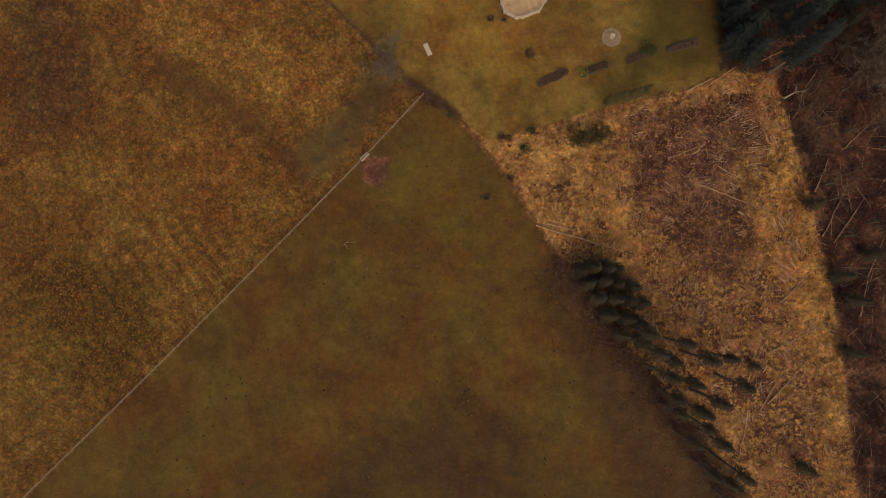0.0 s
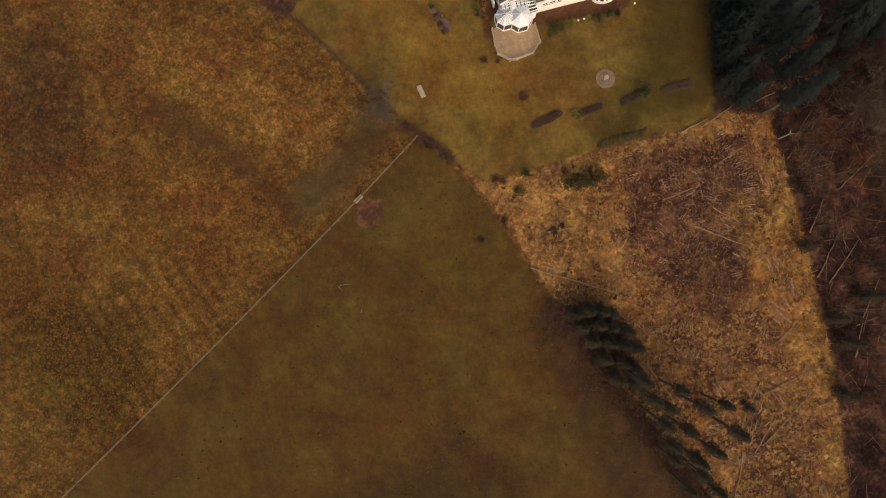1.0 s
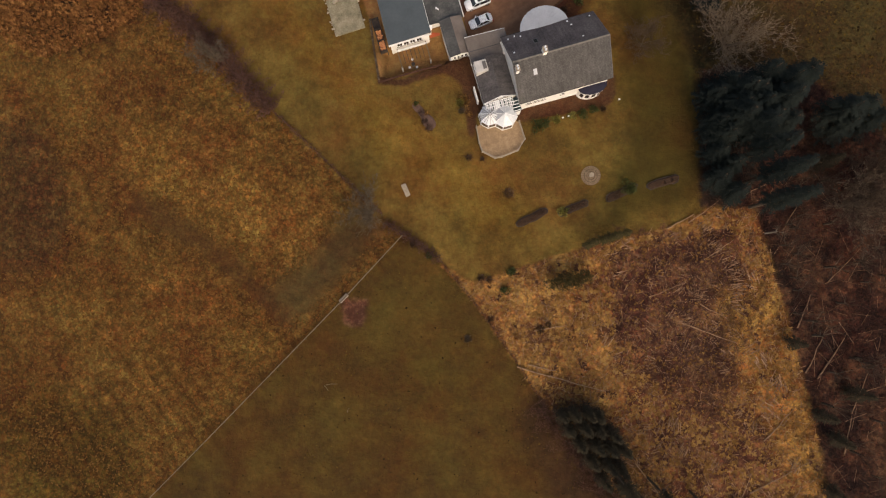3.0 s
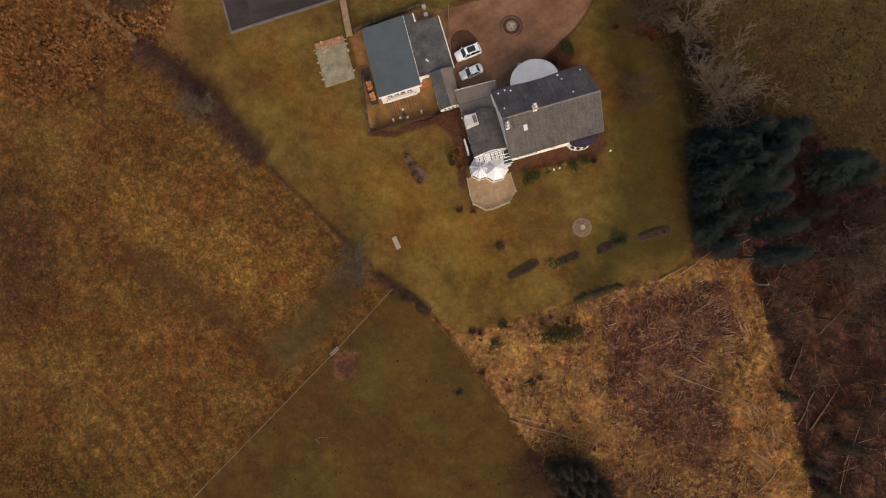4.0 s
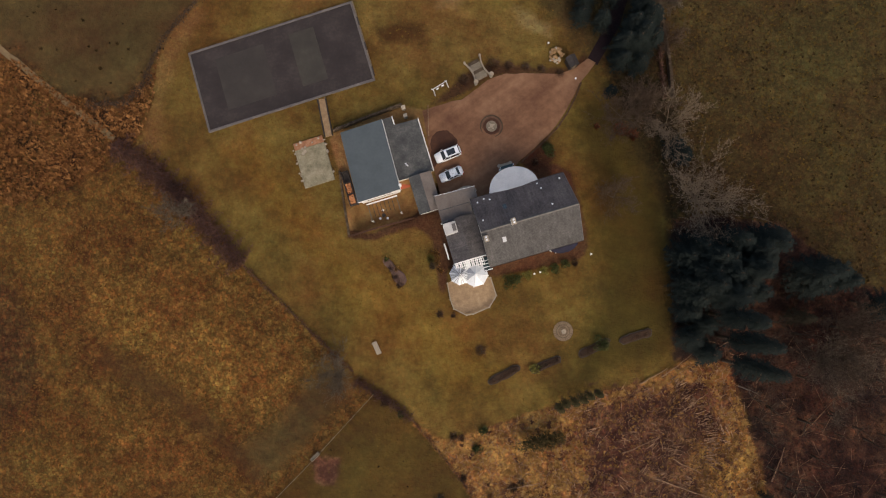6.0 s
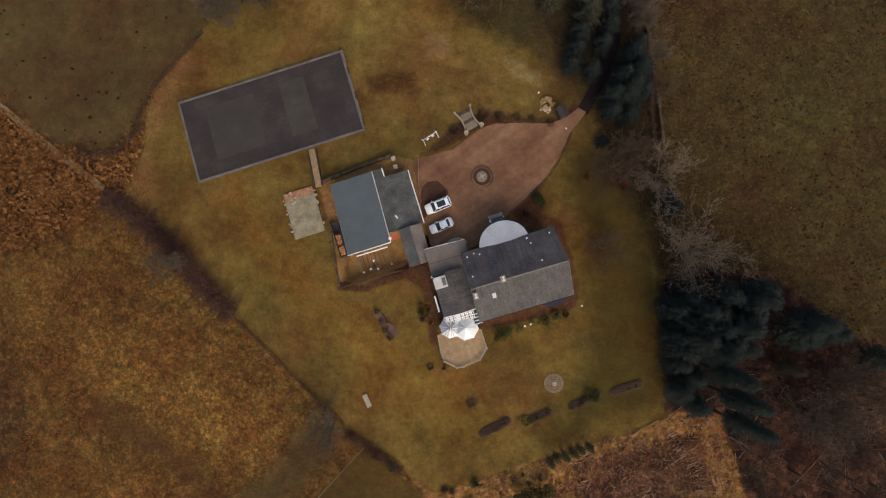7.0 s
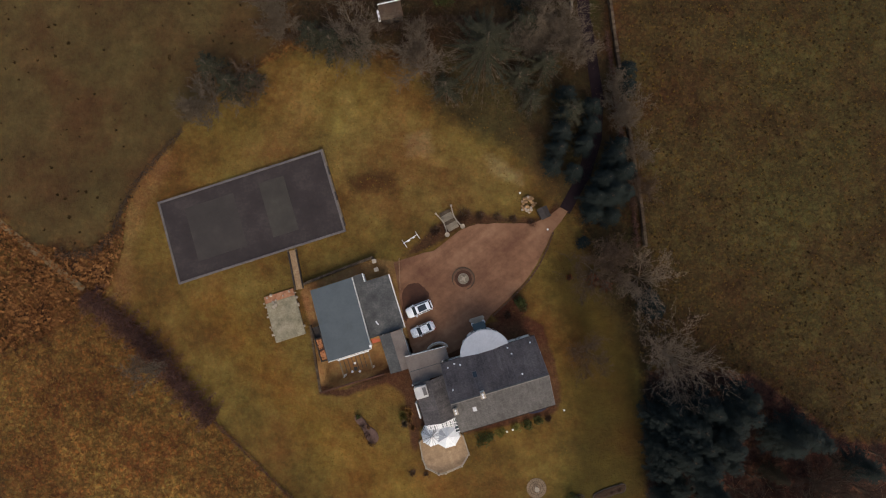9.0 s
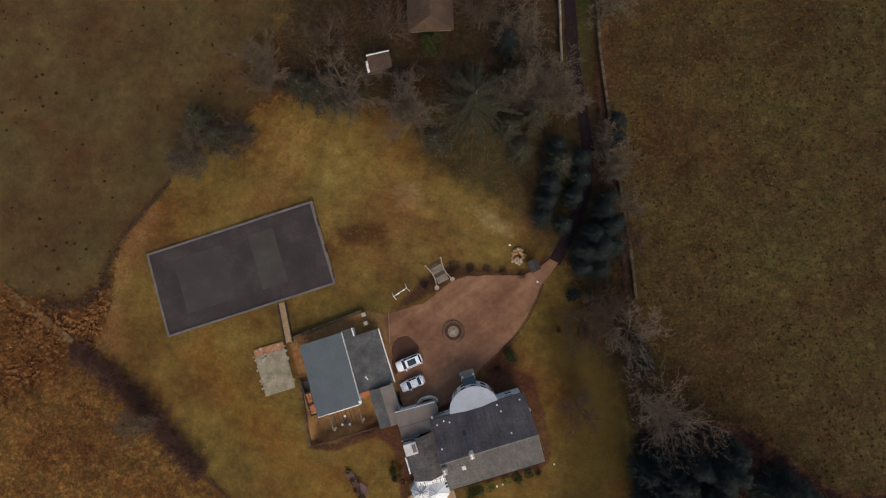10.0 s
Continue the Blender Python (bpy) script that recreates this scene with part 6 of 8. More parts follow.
# ---- cars ----
def build_car(name, x, y, turn, length, width, height, paint, label, suv):
    car = thing(name, x, y, gz(x, y) + 0.06, turn, label, "car", "cars on the drive")
    hl, hw = length / 2, width / 2

    def ring(px, half, z0, z1, round_=0.18):
        r = min(round_, half * 0.5)
        return [(px, -half, z0), (px, -half, z1 - r), (px, -half + r, z1), (px, half - r, z1), (px, half, z1 - r), (px, half, z0), (px, half - 0.1, z0 - 0.06), (px, -half + 0.1, z0 - 0.06)]
    bonnet, belt = (0.98, 1.05) if suv else (0.82, 0.92)
    st = [(-hl, hw * 0.70, 0.42, 0.62), (-hl + 0.10, hw * 0.84, 0.34, bonnet - 0.16), (-hl + 0.45, hw * 0.96, 0.3, bonnet - 0.06), (-hl + 1.35, hw, 0.28, belt - 0.02), (0, hw, 0.28, belt), (hl - 0.9, hw, 0.28, belt + 0.02), (hl - 0.3, hw * 0.96, 0.3, belt), (hl - 0.06, hw * 0.86, 0.36, belt - 0.12), (hl, hw * 0.74, 0.44, belt - 0.3)]
    part("body", Shape().loft([ring(px, h, a, b) for px, h, a, b in st]), paint, car, "", True)
    # glasshouse: windscreen at the front third, tailgate at the back
    xw0, xw1 = -hl + 1.15, -hl + (1.85 if suv else 1.95)
    xr1, xr0 = (hl - 0.55, hl - 0.2) if suv else (hl - 1.25, hl - 0.55)
    zt = height
    a = hw * 0.92
    b = hw * 0.74
    zb0, zb1 = belt - 0.08, belt - 0.06
    lo = [(xw0, -a, zb0), (xw0, a, zb0), (xr0, a, zb1), (xr0, -a, zb1)]
    hi = [(xw1, -b, zt - 0.04), (xw1, b, zt - 0.04), (xr1, b, zt - 0.06), (xr1, -b, zt - 0.06)]
    cx_, inner = (xw0 + xr0) / 2, 0.94
    for k, name_ in enumerate(("windscreen", "side_window", "rear_window", "side_window")):
        q = [lo[k], lo[(k + 1) % 4], hi[(k + 1) % 4], hi[k]]
        part(name_, Shape().loft([[(cx_ + (x_ - cx_) * inner, y_ * inner, z_) for x_, y_, z_ in q], q]), GLASS_D, car, "dark car glass")
    mid = (xw1 + xr1) / 2
    part("roof", Shape().loft([[(px, -h, z - 0.05), (px, -h * 0.9, z), (px, h * 0.9, z), (px, h, z - 0.05)] for px, h, z in ((xw1 - 0.06, b, zt - 0.03), (xw1 + 0.3, b * 1.02, zt), (mid, b * 1.02, zt + 0.01), (xr1 - 0.1, b, zt - 0.01), (xr1 + 0.12, b * 0.97, zt - 0.06))]), paint, car)
    for s_ in (-1, 1):
        part("pillar", Shape().tube([(xw0 - 0.02, s_ * a, belt - 0.05), (xw1 - 0.03, s_ * b, zt - 0.03)], [0.045, 0.04], 5), paint, car)
        part("pillar", Shape().tube([(xr0, s_ * a, belt - 0.05), (xr1 + 0.06, s_ * b, zt - 0.04)], [0.09, 0.07], 5), paint, car)
        part("pillar", Shape().tube([(0.1, s_ * a, belt - 0.05), (0.15, s_ * b, zt - 0.03)], [0.045, 0.04], 5), paint, car)
        part("mirror", Shape().box(xw0 + 0.32, s_ * (hw + 0.1) - 0.1, belt + 0.02, xw0 + 0.5, s_ * (hw + 0.1) + 0.1, belt + 0.18, 0.03), paint, car)
        part("headlight", Shape().box(-hl + 0.1, s_ * hw * 0.68 - 0.17, bonnet - 0.28, -hl + 0.42, s_ * hw * 0.68 + 0.17, bonnet - 0.1, 0.03), LAMP_CLEAR, car)
        part("tail_light", Shape().box(hl - 0.22, s_ * hw * 0.78 - 0.12, belt - 0.4, hl - 0.02, s_ * hw * 0.78 + 0.12, belt - 0.1, 0.03), LAMP_RED, car)
        if suv:
            part("roof_rail", Shape().tube([(xw1 + 0.2, s_ * b * 0.9, zt + 0.06), (xr1 - 0.2, s_ * b * 0.9, zt + 0.06)], [0.03, 0.03], 5), ALLOY, car)
        for px in (-hl + 0.85, hl - 0.85):
            wheel = part("wheel", Shape().tube([(px, s_ * hw - s_ * 0.22, 0.33), (px, s_ * hw + s_ * 0.01, 0.33)], [0.33, 0.33], 18), RUBBER, car, "black tyre")
            part("rim", Shape().tube([(px, s_ * hw - s_ * 0.02, 0.33), (px, s_ * hw + s_ * 0.025, 0.33)], [0.21, 0.2], 14), ALLOY, wheel)
    if suv:
        part("sunroof", Shape().box(xw1 + 0.35, -b * 0.72, zt - 0.02, xr1 - 0.5, b * 0.72, zt + 0.022, 0.01), GLASS_D, car, "dark panoramic sunroof")
    part("grille", Shape().box(-hl - 0.015, -0.4, 0.45, -hl + 0.05, 0.4, 0.6), RUBBER, car)
    part("bumper", Shape().box(hl - 0.08, -hw * 0.7, 0.38, hl + 0.03, hw * 0.7, 0.55, 0.02), RUBBER if suv else paint, car)
    return car


build_car("car", 9.5, 69.45, 22, 4.75, 1.92, 1.66, CAR_WHITE, "white estate car with a dark glass sunroof", True)
build_car("car", 10.1, 65.85, 23, 4.3, 1.76, 1.42, CAR_SILVER, "silver-white saloon car parked on gravel", False)

# ---- fence across the fields ----
FENCE = [(-3.3, 27.3), (-13.8, 15.8), (-40.0, -11.5), (-73.9, -46.6), (-95, -68.5)]


def build_fence():
    fx, fy = FENCE[0]
    fe = thing("field_fence", fx, fy, gz(fx, fy), 0, "long pale weathered timber fence across the fields", "fence")
    rng = random.Random(3)
    z0 = gz(fx, fy)
    pts = []
    for (ax, ay), (bx, by) in zip(FENCE, FENCE[1:]):
        n = max(1, round(math.hypot(bx - ax, by - ay) / 2.4))
        pts += [(ax + (bx - ax) * k / n, ay + (by - ay) * k / n) for k in range(n)]
    post = None
    for k, ((ax, ay), (bx, by)) in enumerate(zip(pts, pts[1:])):
        za, zb = gz(ax, ay) - z0, gz(bx, by) - z0
        if post is None:
            post = mesh_from("post", Shape().box(-0.06, -0.06, -0.4, 0.06, 0.06, 1.12), TIMBER)
        p = new("post", post)
        p.parent = fe
        p.matrix_local = pose(ax - fx, ay - fy, za, rng.uniform(-3, 3), rng.uniform(-3, 3), 45)
        for h in (1.1, 0.75, 0.4):
            w = 0.05 if h == 1.1 else 0.03
            r = part("rail", Shape().tube([(ax - fx, ay - fy, za + h), (bx - fx, by - fy, zb + h)], [w, w], 5), TIMBER, fe)


build_fence()
fx, fy = -13.6, 16.2
tr = thing("water_trough", fx, fy, gz(fx, fy), 45, "pale stone water trough against the field fence", "trough")
part("basin", Shape().loft([[(x * q, y * q2, z) for x, y in ((-0.9, -0.3), (0.9, -0.3), (0.9, 0.3), (-0.9, 0.3))] for q, q2, z in ((1, 1, -0.1), (1, 1, 0.5), (0.9, 0.75, 0.5), (0.9, 0.75, 0.2))]), STONE_P, tr)
for x, y, a, l in ((-15.6, 0.9, 5, 2.0), (-16.6, 0.2, -50, 1.2), (-12.6, -3.6, 70, 0.8), (-7.5, 30.0, 20, 1.0)):
    single("fallen_branch", Shape().tube([(-l / 2, 0, 0.06), (0, 0.1, 0.12), (l / 2, 0, 0.05)], [0.06, 0.05, 0.03], 5), TIMBER, "pale fallen branch lying on the grass", "branch", "fallen branches", at=pose(x, y, gz(x, y), 0, 0, a))


# ---- the neighbour's cottage and shed to the north ----
nb = thing("cottage", 13.6, 134.4, gz(13.6, 134.4) - 0.1, 2, "cottage with a brown clay tile roof behind trees", "house")
part("wall", Shape().box(-3.7, -4.3, -0.3, 3.7, 12, 2.7), STONE, nb)
part("roof_slope", Shape().slab((-4.2, -5.1, 2.6), (0, -3.6, 5.6), (0, 12.5, 5.6), (-4.2, 12.5, 2.6), 0.15), TILE_RED, nb)
part("roof_slope", Shape().slab((0, -3.6, 5.6), (4.2, -5.1, 2.6), (4.2, 12.5, 2.6), (0, 12.5, 5.6), 0.15), TILE_RED, nb)
part("roof_slope", Shape().add([(-4.2, -5.1, 2.6), (4.2, -5.1, 2.6), (0, -3.6, 5.6), (-4.2, -5.1, 2.45), (4.2, -5.1, 2.45), (0, -3.6, 5.45)], [(0, 1, 2), (5, 4, 3), (0, 3, 4, 1), (1, 4, 5, 2), (2, 5, 3, 0)]), TILE_RED, nb)
part("chimney", Shape().box(-0.4, 2, 5.0, 0.4, 2.8, 6.6, 0.04), STONE, nb)
window(nb, -2.6, 0.9, 1.1, 1.1, -4.3, -1)
window(nb, 1.4, 0.9, 1.1, 1.1, -4.3, -1)
ns = thing("lean_to", 4.4, 123.6, gz(4.4, 123.6), 12, "white-edged lean-to shed under bare trees", "shed")
part("wall", Shape().box(-1.9, -1.2, -0.3, 1.9, 1.2, 2.4), TIMBER_D, ns)
part("roof", Shape().slab((-2.1, -1.4, 2.4), (2.1, -1.4, 2.4), (2.1, 1.4, 2.8), (-2.1, 1.4, 2.8), 0.08), TILE_RED, ns)
part("trim", Shape().box(-2.15, 1.41, 2.5, 2.1, 1.6, 2.86), WHITE_GLOSS, ns, "white roof trim")
part("trim", Shape().box(-2.5, -1.4, 2.2, -2.11, 0.6, 2.6), WHITE_GLOSS, ns, "white side panel")
low_wall("roadside_wall", [(37.8, 124.0), (37.7, 130), (37.5, 146)], 1.0, 0.4, STONE, "pale wall beside the lane", seed=9)


# ---- plants ----
def sticks_mesh(name, P0, P1, r0, r1, material):
    """Many thin three-sided sticks in one mesh."""
    P0, P1 = np.asarray(P0, float), np.asarray(P1, float)
    r0, r1 = np.broadcast_to(np.asarray(r0, float), (len(P0),)), np.broadcast_to(np.asarray(r1, float), (len(P0),))
    d = P1 - P0
    d /= np.maximum(np.linalg.norm(d, axis=1, keepdims=True), 1e-6)
    up = np.where(np.abs(d[:, 2:3]) > 0.9, [[1.0, 0, 0]], [[0, 0, 1.0]])
    a = np.cross(d, up)
    a /= np.maximum(np.linalg.norm(a, axis=1, keepdims=True), 1e-6)
    b = np.cross(d, a)
    n = len(P0)
    V = np.empty((n, 6, 3))
    for k in range(3):
        o = math.cos(2.0944 * k) * a + math.sin(2.0944 * k) * b
        V[:, k] = P0 + o * r0[:, None]
        V[:, 3 + k] = P1 + o * r1[:, None]
    base = (np.arange(n) * 6)[:, None]
    F = np.concatenate([base + np.array([[k, (k + 1) % 3, 3 + (k + 1) % 3, 3 + k]]) for k in range(3)])
    me = bpy.data.meshes.new(name)
    me.from_pydata(V.reshape(-1, 3).tolist(), [], F.tolist())
    me.materials.append(material)
    return me


def twigs_mesh(name, P0, P1, r0, material):
    """Many thin three-sided twigs that run out to a point, in one mesh."""
    P0, P1 = np.asarray(P0, float), np.asarray(P1, float)
    r0 = np.broadcast_to(np.asarray(r0, float), (len(P0),))
    d = P1 - P0
    d /= np.maximum(np.linalg.norm(d, axis=1, keepdims=True), 1e-6)
    up = np.where(np.abs(d[:, 2:3]) > 0.9, [[1.0, 0, 0]], [[0, 0, 1.0]])
    a = np.cross(d, up)
    a /= np.maximum(np.linalg.norm(a, axis=1, keepdims=True), 1e-6)
    b = np.cross(d, a)
    n = len(P0)
    V = np.empty((n, 4, 3))
    for k in range(3):
        V[:, k] = P0 + (math.cos(2.0944 * k) * a + math.sin(2.0944 * k) * b) * r0[:, None]
    V[:, 3] = P1
    base = (np.arange(n) * 4)[:, None]
    F = np.concatenate([base + np.array([[k, (k + 1) % 3, 3]]) for k in range(3)])
    me = bpy.data.meshes.new(name)
    me.from_pydata(V.reshape(-1, 3).tolist(), [], F.tolist())
    me.materials.append(material)
    return me


def tris_mesh(name, T, material):
    """Loose small leaves or blades: an array of n x 3 x 3."""
    n = len(T)
    me = bpy.data.meshes.new(name)
    me.from_pydata(T.reshape(-1, 3).tolist(), [], np.arange(n * 3).reshape(-1, 3).tolist())
    me.materials.append(material)
    return me


def grow(rng, h, spread_, limbs=7, fork=0.28, twist=0.35, depth=3):
    """Segments of a bare tree: lists of (start, end, radius, radius, level)."""
    segs = []
    reach_end = h

    def branch(p, d, length, r, level):
        n = 5 if level < 2 else 4
        step = length / n
        for k in range(n):
            d2 = d + rng.normal(0, twist * (0.5 if level == 0 else 1), 3)
            if level:
                d2[2] += 0.12
            d = d2 / np.linalg.norm(d2)
            q = p + d * step
            rr = r * (1 - 0.75 * (k + 1) / n)
            segs.append((p, q, r * (1 - 0.75 * k / n), max(rr, 0.008), level))
            if level < depth and (k > 0 or level > 0):
                kids = 2 if level < 2 else 1 + (rng.random() < 0.5)
                for _ in range(kids):
                    side = rng.normal(0, 1, 3)
                    side -= d * side.dot(d)
                    side /= np.linalg.norm(side)
                    nd = d * 0.75 + side * 0.75
                    branch(q, nd / np.linalg.norm(nd), length * rng.uniform(0.38, 0.6), max(rr * 0.6, 0.012), level + 1)
            p = q
    base = np.zeros(3) - [0, 0, 0.3]
    top = np.array([rng.normal(0, 0.2), rng.normal(0, 0.2), h * fork])
    r0 = h * 0.022
    segs.append((base, top, r0 * 1.3, r0, 0))
    for k in range(limbs):
        a = 2 * math.pi * k / limbs + rng.uniform(-0.4, 0.4)
        el = rng.uniform(0.35, 1.25)
        d = np.array([math.cos(a) * math.cos(el), math.sin(a) * math.cos(el), math.sin(el)])
        ll = (h * (1 - fork) * math.sin(el) + spread_ * math.cos(el)) * rng.uniform(0.7, 0.95)
        start = top - [0, 0, h * fork * 0.35 * rng.random()]
        branch(start, d, ll, r0 * rng.uniform(0.4, 0.6), 1)
    return segs


def bare_tree(x, y, h, spread_, seed, twigs, bark, label, name="tree", group="bare trees", limbs=7, fork=0.28, depth=3, fluff=2.2):
    rng = np.random.default_rng(seed)
    segs = grow(rng, h, spread_, limbs, fork, 0.17, depth)
    t = thing(name, x, y, gz(x, y), 0, label, "tree", group)
    thick = [s for s in segs if s[4] <= 1]
    thin = [s for s in segs if s[4] > 1]
    sh_ = Shape()
    for p, q, a, b, _ in thick:
        sh_.tube([tuple(p), tuple(q)], [a, b], 6, cap=False)
    part("trunk", sh_, bark, t, "trunk and limbs", True)
    P0, P1 = np.array([s[0] for s in thin]), np.array([s[1] for s in thin])
    # fine twigs at the outer ends
    ends = P1[rng.integers(0, len(P1), int(len(P1) * fluff))]
    tw = rng.normal(0, 1, (len(ends), 3))
    tw[:, 2] = np.abs(tw[:, 2]) * 0.7
    tw += (ends - ends.mean(0)) * 0.25
    tw = tw / np.linalg.norm(tw, axis=1, keepdims=True) * rng.uniform(0.3, 0.8, (len(ends), 1)) * (h / 11)
    r_in = np.maximum([q[2] for q in thin], 0.024 if twigs is TWIG_TAN else 0.018)
    me = twigs_mesh("crown", np.concatenate([P0, ends]), np.concatenate([P1 + (P1 - P0) * 0.25, ends + tw]), np.concatenate([r_in * 1.25, np.full(len(ends), 0.017)]), twigs)
    c = new("crown", me)
    c.parent = t
    c["label"] = "crown of bare twigs"
    return t


def fir(x, y, h, r, seed, mat_, label, group, name="conifer_tree", bare=0.12, droop=0.22, full=1.0, dead=60, limb=None, flat=False, taper=0.75):
    """A conifer: trunk, dead lower branches, and whorls of boughs that carry flat sprays of needles."""
    rng = np.random.default_rng(seed)
    t = thing(name, x, y, gz(x, y), rng.uniform(0, 360), label, "tree", group)
    lean = rng.normal(0, 0.015, 2)
    part("trunk", Shape().tube([(0, 0, -0.4), (lean[0] * h / 2, lean[1] * h / 2, h * 0.5), (lean[0] * h, lean[1] * h, h)], [h * 0.018, h * 0.011, 0.02], 7), BARK, t)
    T, b0, b1 = [], [], []
    z = h * bare + 0.3
    while z < h * 0.975:
        f = 1 - (z - h * bare) / (h * (1 - bare))
        nb_ = int(rng.integers(5, 8) if not flat else rng.integers(4, 6))
        a0 = rng.uniform(0, 6.28)
        for k in range(nb_):
            a = a0 + 2 * math.pi * k / nb_ + rng.uniform(-0.3, 0.3)
            L_ = (r * (math.sqrt(f) if flat else f ** taper) + 0.12) * rng.uniform(0.55, 1.12)
            n = max(3, int(L_ / 0.17 * full))
            u = np.sort(rng.uniform(0.12, 1.0, n))
            cx, cy = math.cos(a), math.sin(a)
            curve = rng.normal(0, 0.12)
            px_, py_ = lean[0] * z + (cx - cy * curve * u) * L_ * u, lean[1] * z + (cy + cx * curve * u) * L_ * u
            rise = (0.30 if not flat else 0.12) * u - droop * 1.8 * u * u
            pz_ = z + L_ * rise + rng.normal(0, 0.04, n)
            b0.append((lean[0] * z, lean[1] * z, z))
            b1.append((px_[-1], py_[-1], pz_[-1] + 0.02))
            w = (0.34 + 0.30 * np.sin(np.pi * np.clip(u * 0.9 + 0.08, 0, 1))) * min(1.0, L_ / 1.8 + 0.3) * rng.uniform(0.6, 1.3, n)
            for side in (-1, 1):
                ang = a + side * rng.uniform(0.35, 1.15, n)
                wx, wy = np.cos(ang) * w, np.sin(ang) * w
                q = rng.uniform(0.05, 0.10, n)
                base = np.stack([px_, py_, pz_], -1)
                off = np.stack([-np.sin(ang) * q, np.cos(ang) * q, 0 * q], -1)
                tip = base + np.stack([wx, wy, rng.uniform(-0.16, 0.05, n)], -1)
                T.append(np.stack([base - off, base + off, tip], 1))
        z += (0.36 if not flat else 0.55) * rng.uniform(0.75, 1.3)
    n = dead
    if n:
        zz = h * rng.uniform(0.08, bare + 0.25, n)
        a = rng.uniform(0, 6.28, n)
        ll = r * rng.uniform(0.4, 1.0, n)
        p = np.stack([0 * zz, 0 * zz, zz], -1)
        q = p + np.stack([np.cos(a) * ll, np.sin(a) * ll, -0.2 * ll], -1)
        b0 += list(p)
        b1 += list(q)
        for _ in range(3):
            m = p + (q - p) * rng.uniform(0.35, 1.0, n)[:, None]
            b0 += list(m)
            b1 += list(m + rng.normal(0, 0.35, (n, 3)) + (q - p) * 0.15)
    w = new("branchwork", twigs_mesh("branchwork", b0, b1, 0.05 if flat else 0.03, limb or TWIG_BROWN))
    w.parent = t
    w["kind"] = "stuff"
    c = new("crown", tris_mesh("crown", np.concatenate(T), mat_))
    c.parent = t
    return t


def leaf_clumps(rng, blobs, per, size):
    """Small leaves on lumpy clumps: blobs of (x, y, z, radius, height)."""
    T = []
    for x, y, z, r, hh in blobs:
        n = int(per * r * r) + 12
        d = rng.normal(0, 1, (n, 3))
        d[:, 2] = np.abs(d[:, 2]) - 0.25
        d /= np.linalg.norm(d, axis=1, keepdims=True)
        c = np.array([x, y, z]) + d * np.array([r, r, hh]) * rng.uniform(0.55, 1.12, (n, 1))
        e = rng.normal(0, 1, (n, 3, 3)) * size * rng.uniform(0.5, 1.2, (n, 1, 1))
        T.append(c[:, None] + e)
    return np.concatenate(T)


def shrub(x, y, r, h, seed, mat_, label, name="shrub", group="garden shrubs", leafy=True, turn=0.0, long=1.0, blobs=None, per=260, size=0.10):
    rng = np.random.default_rng(seed)
    t = thing(name, x, y, gz(x, y), turn, label, "shrub", group)
    st = []
    n = 14
    for _ in range(n):
        a, rr = rng.uniform(0, 6.28), r * rng.uniform(0.2, 0.8)
        st.append(((0.1 * math.cos(a), 0.1 * math.sin(a), -0.1), (rr * math.cos(a) * long, rr * math.sin(a), h * rng.uniform(0.5, 0.8))))
    s_ = new("branchwork", sticks_mesh("branchwork", [a for a, b in st], [b for a, b in st], 0.03, 0.012, BARK))
    s_.parent = t
    if leafy:
        bl = blobs or [(rng.uniform(-0.6, 0.6) * r * long, rng.uniform(-0.6, 0.6) * r, h * rng.uniform(0.25, 0.6), r * rng.uniform(0.35, 0.6), h * rng.uniform(0.3, 0.45)) for _ in range(8)]
        c = new("foliage", tris_mesh("foliage", leaf_clumps(rng, bl, per, size), mat_))
    else:
        m = int(260 * max(r, 0.6))
        a, q = rng.uniform(0, 6.28, m), np.sqrt(rng.random(m))
        p0 = np.stack([np.cos(a) * q * r * 0.6 * long, np.sin(a) * q * r * 0.6, np.full(m, 0.0)], -1)
        p1 = p0 * 1.5 + np.stack([rng.normal(0, 0.2, m), rng.normal(0, 0.2, m), h * rng.uniform(0.45, 1.0, m) * (1 - 0.45 * q)], -1)
        c = new("foliage", sticks_mesh("foliage", p0, p1, 0.016, 0.007, mat_))
    c.parent = t
    return t


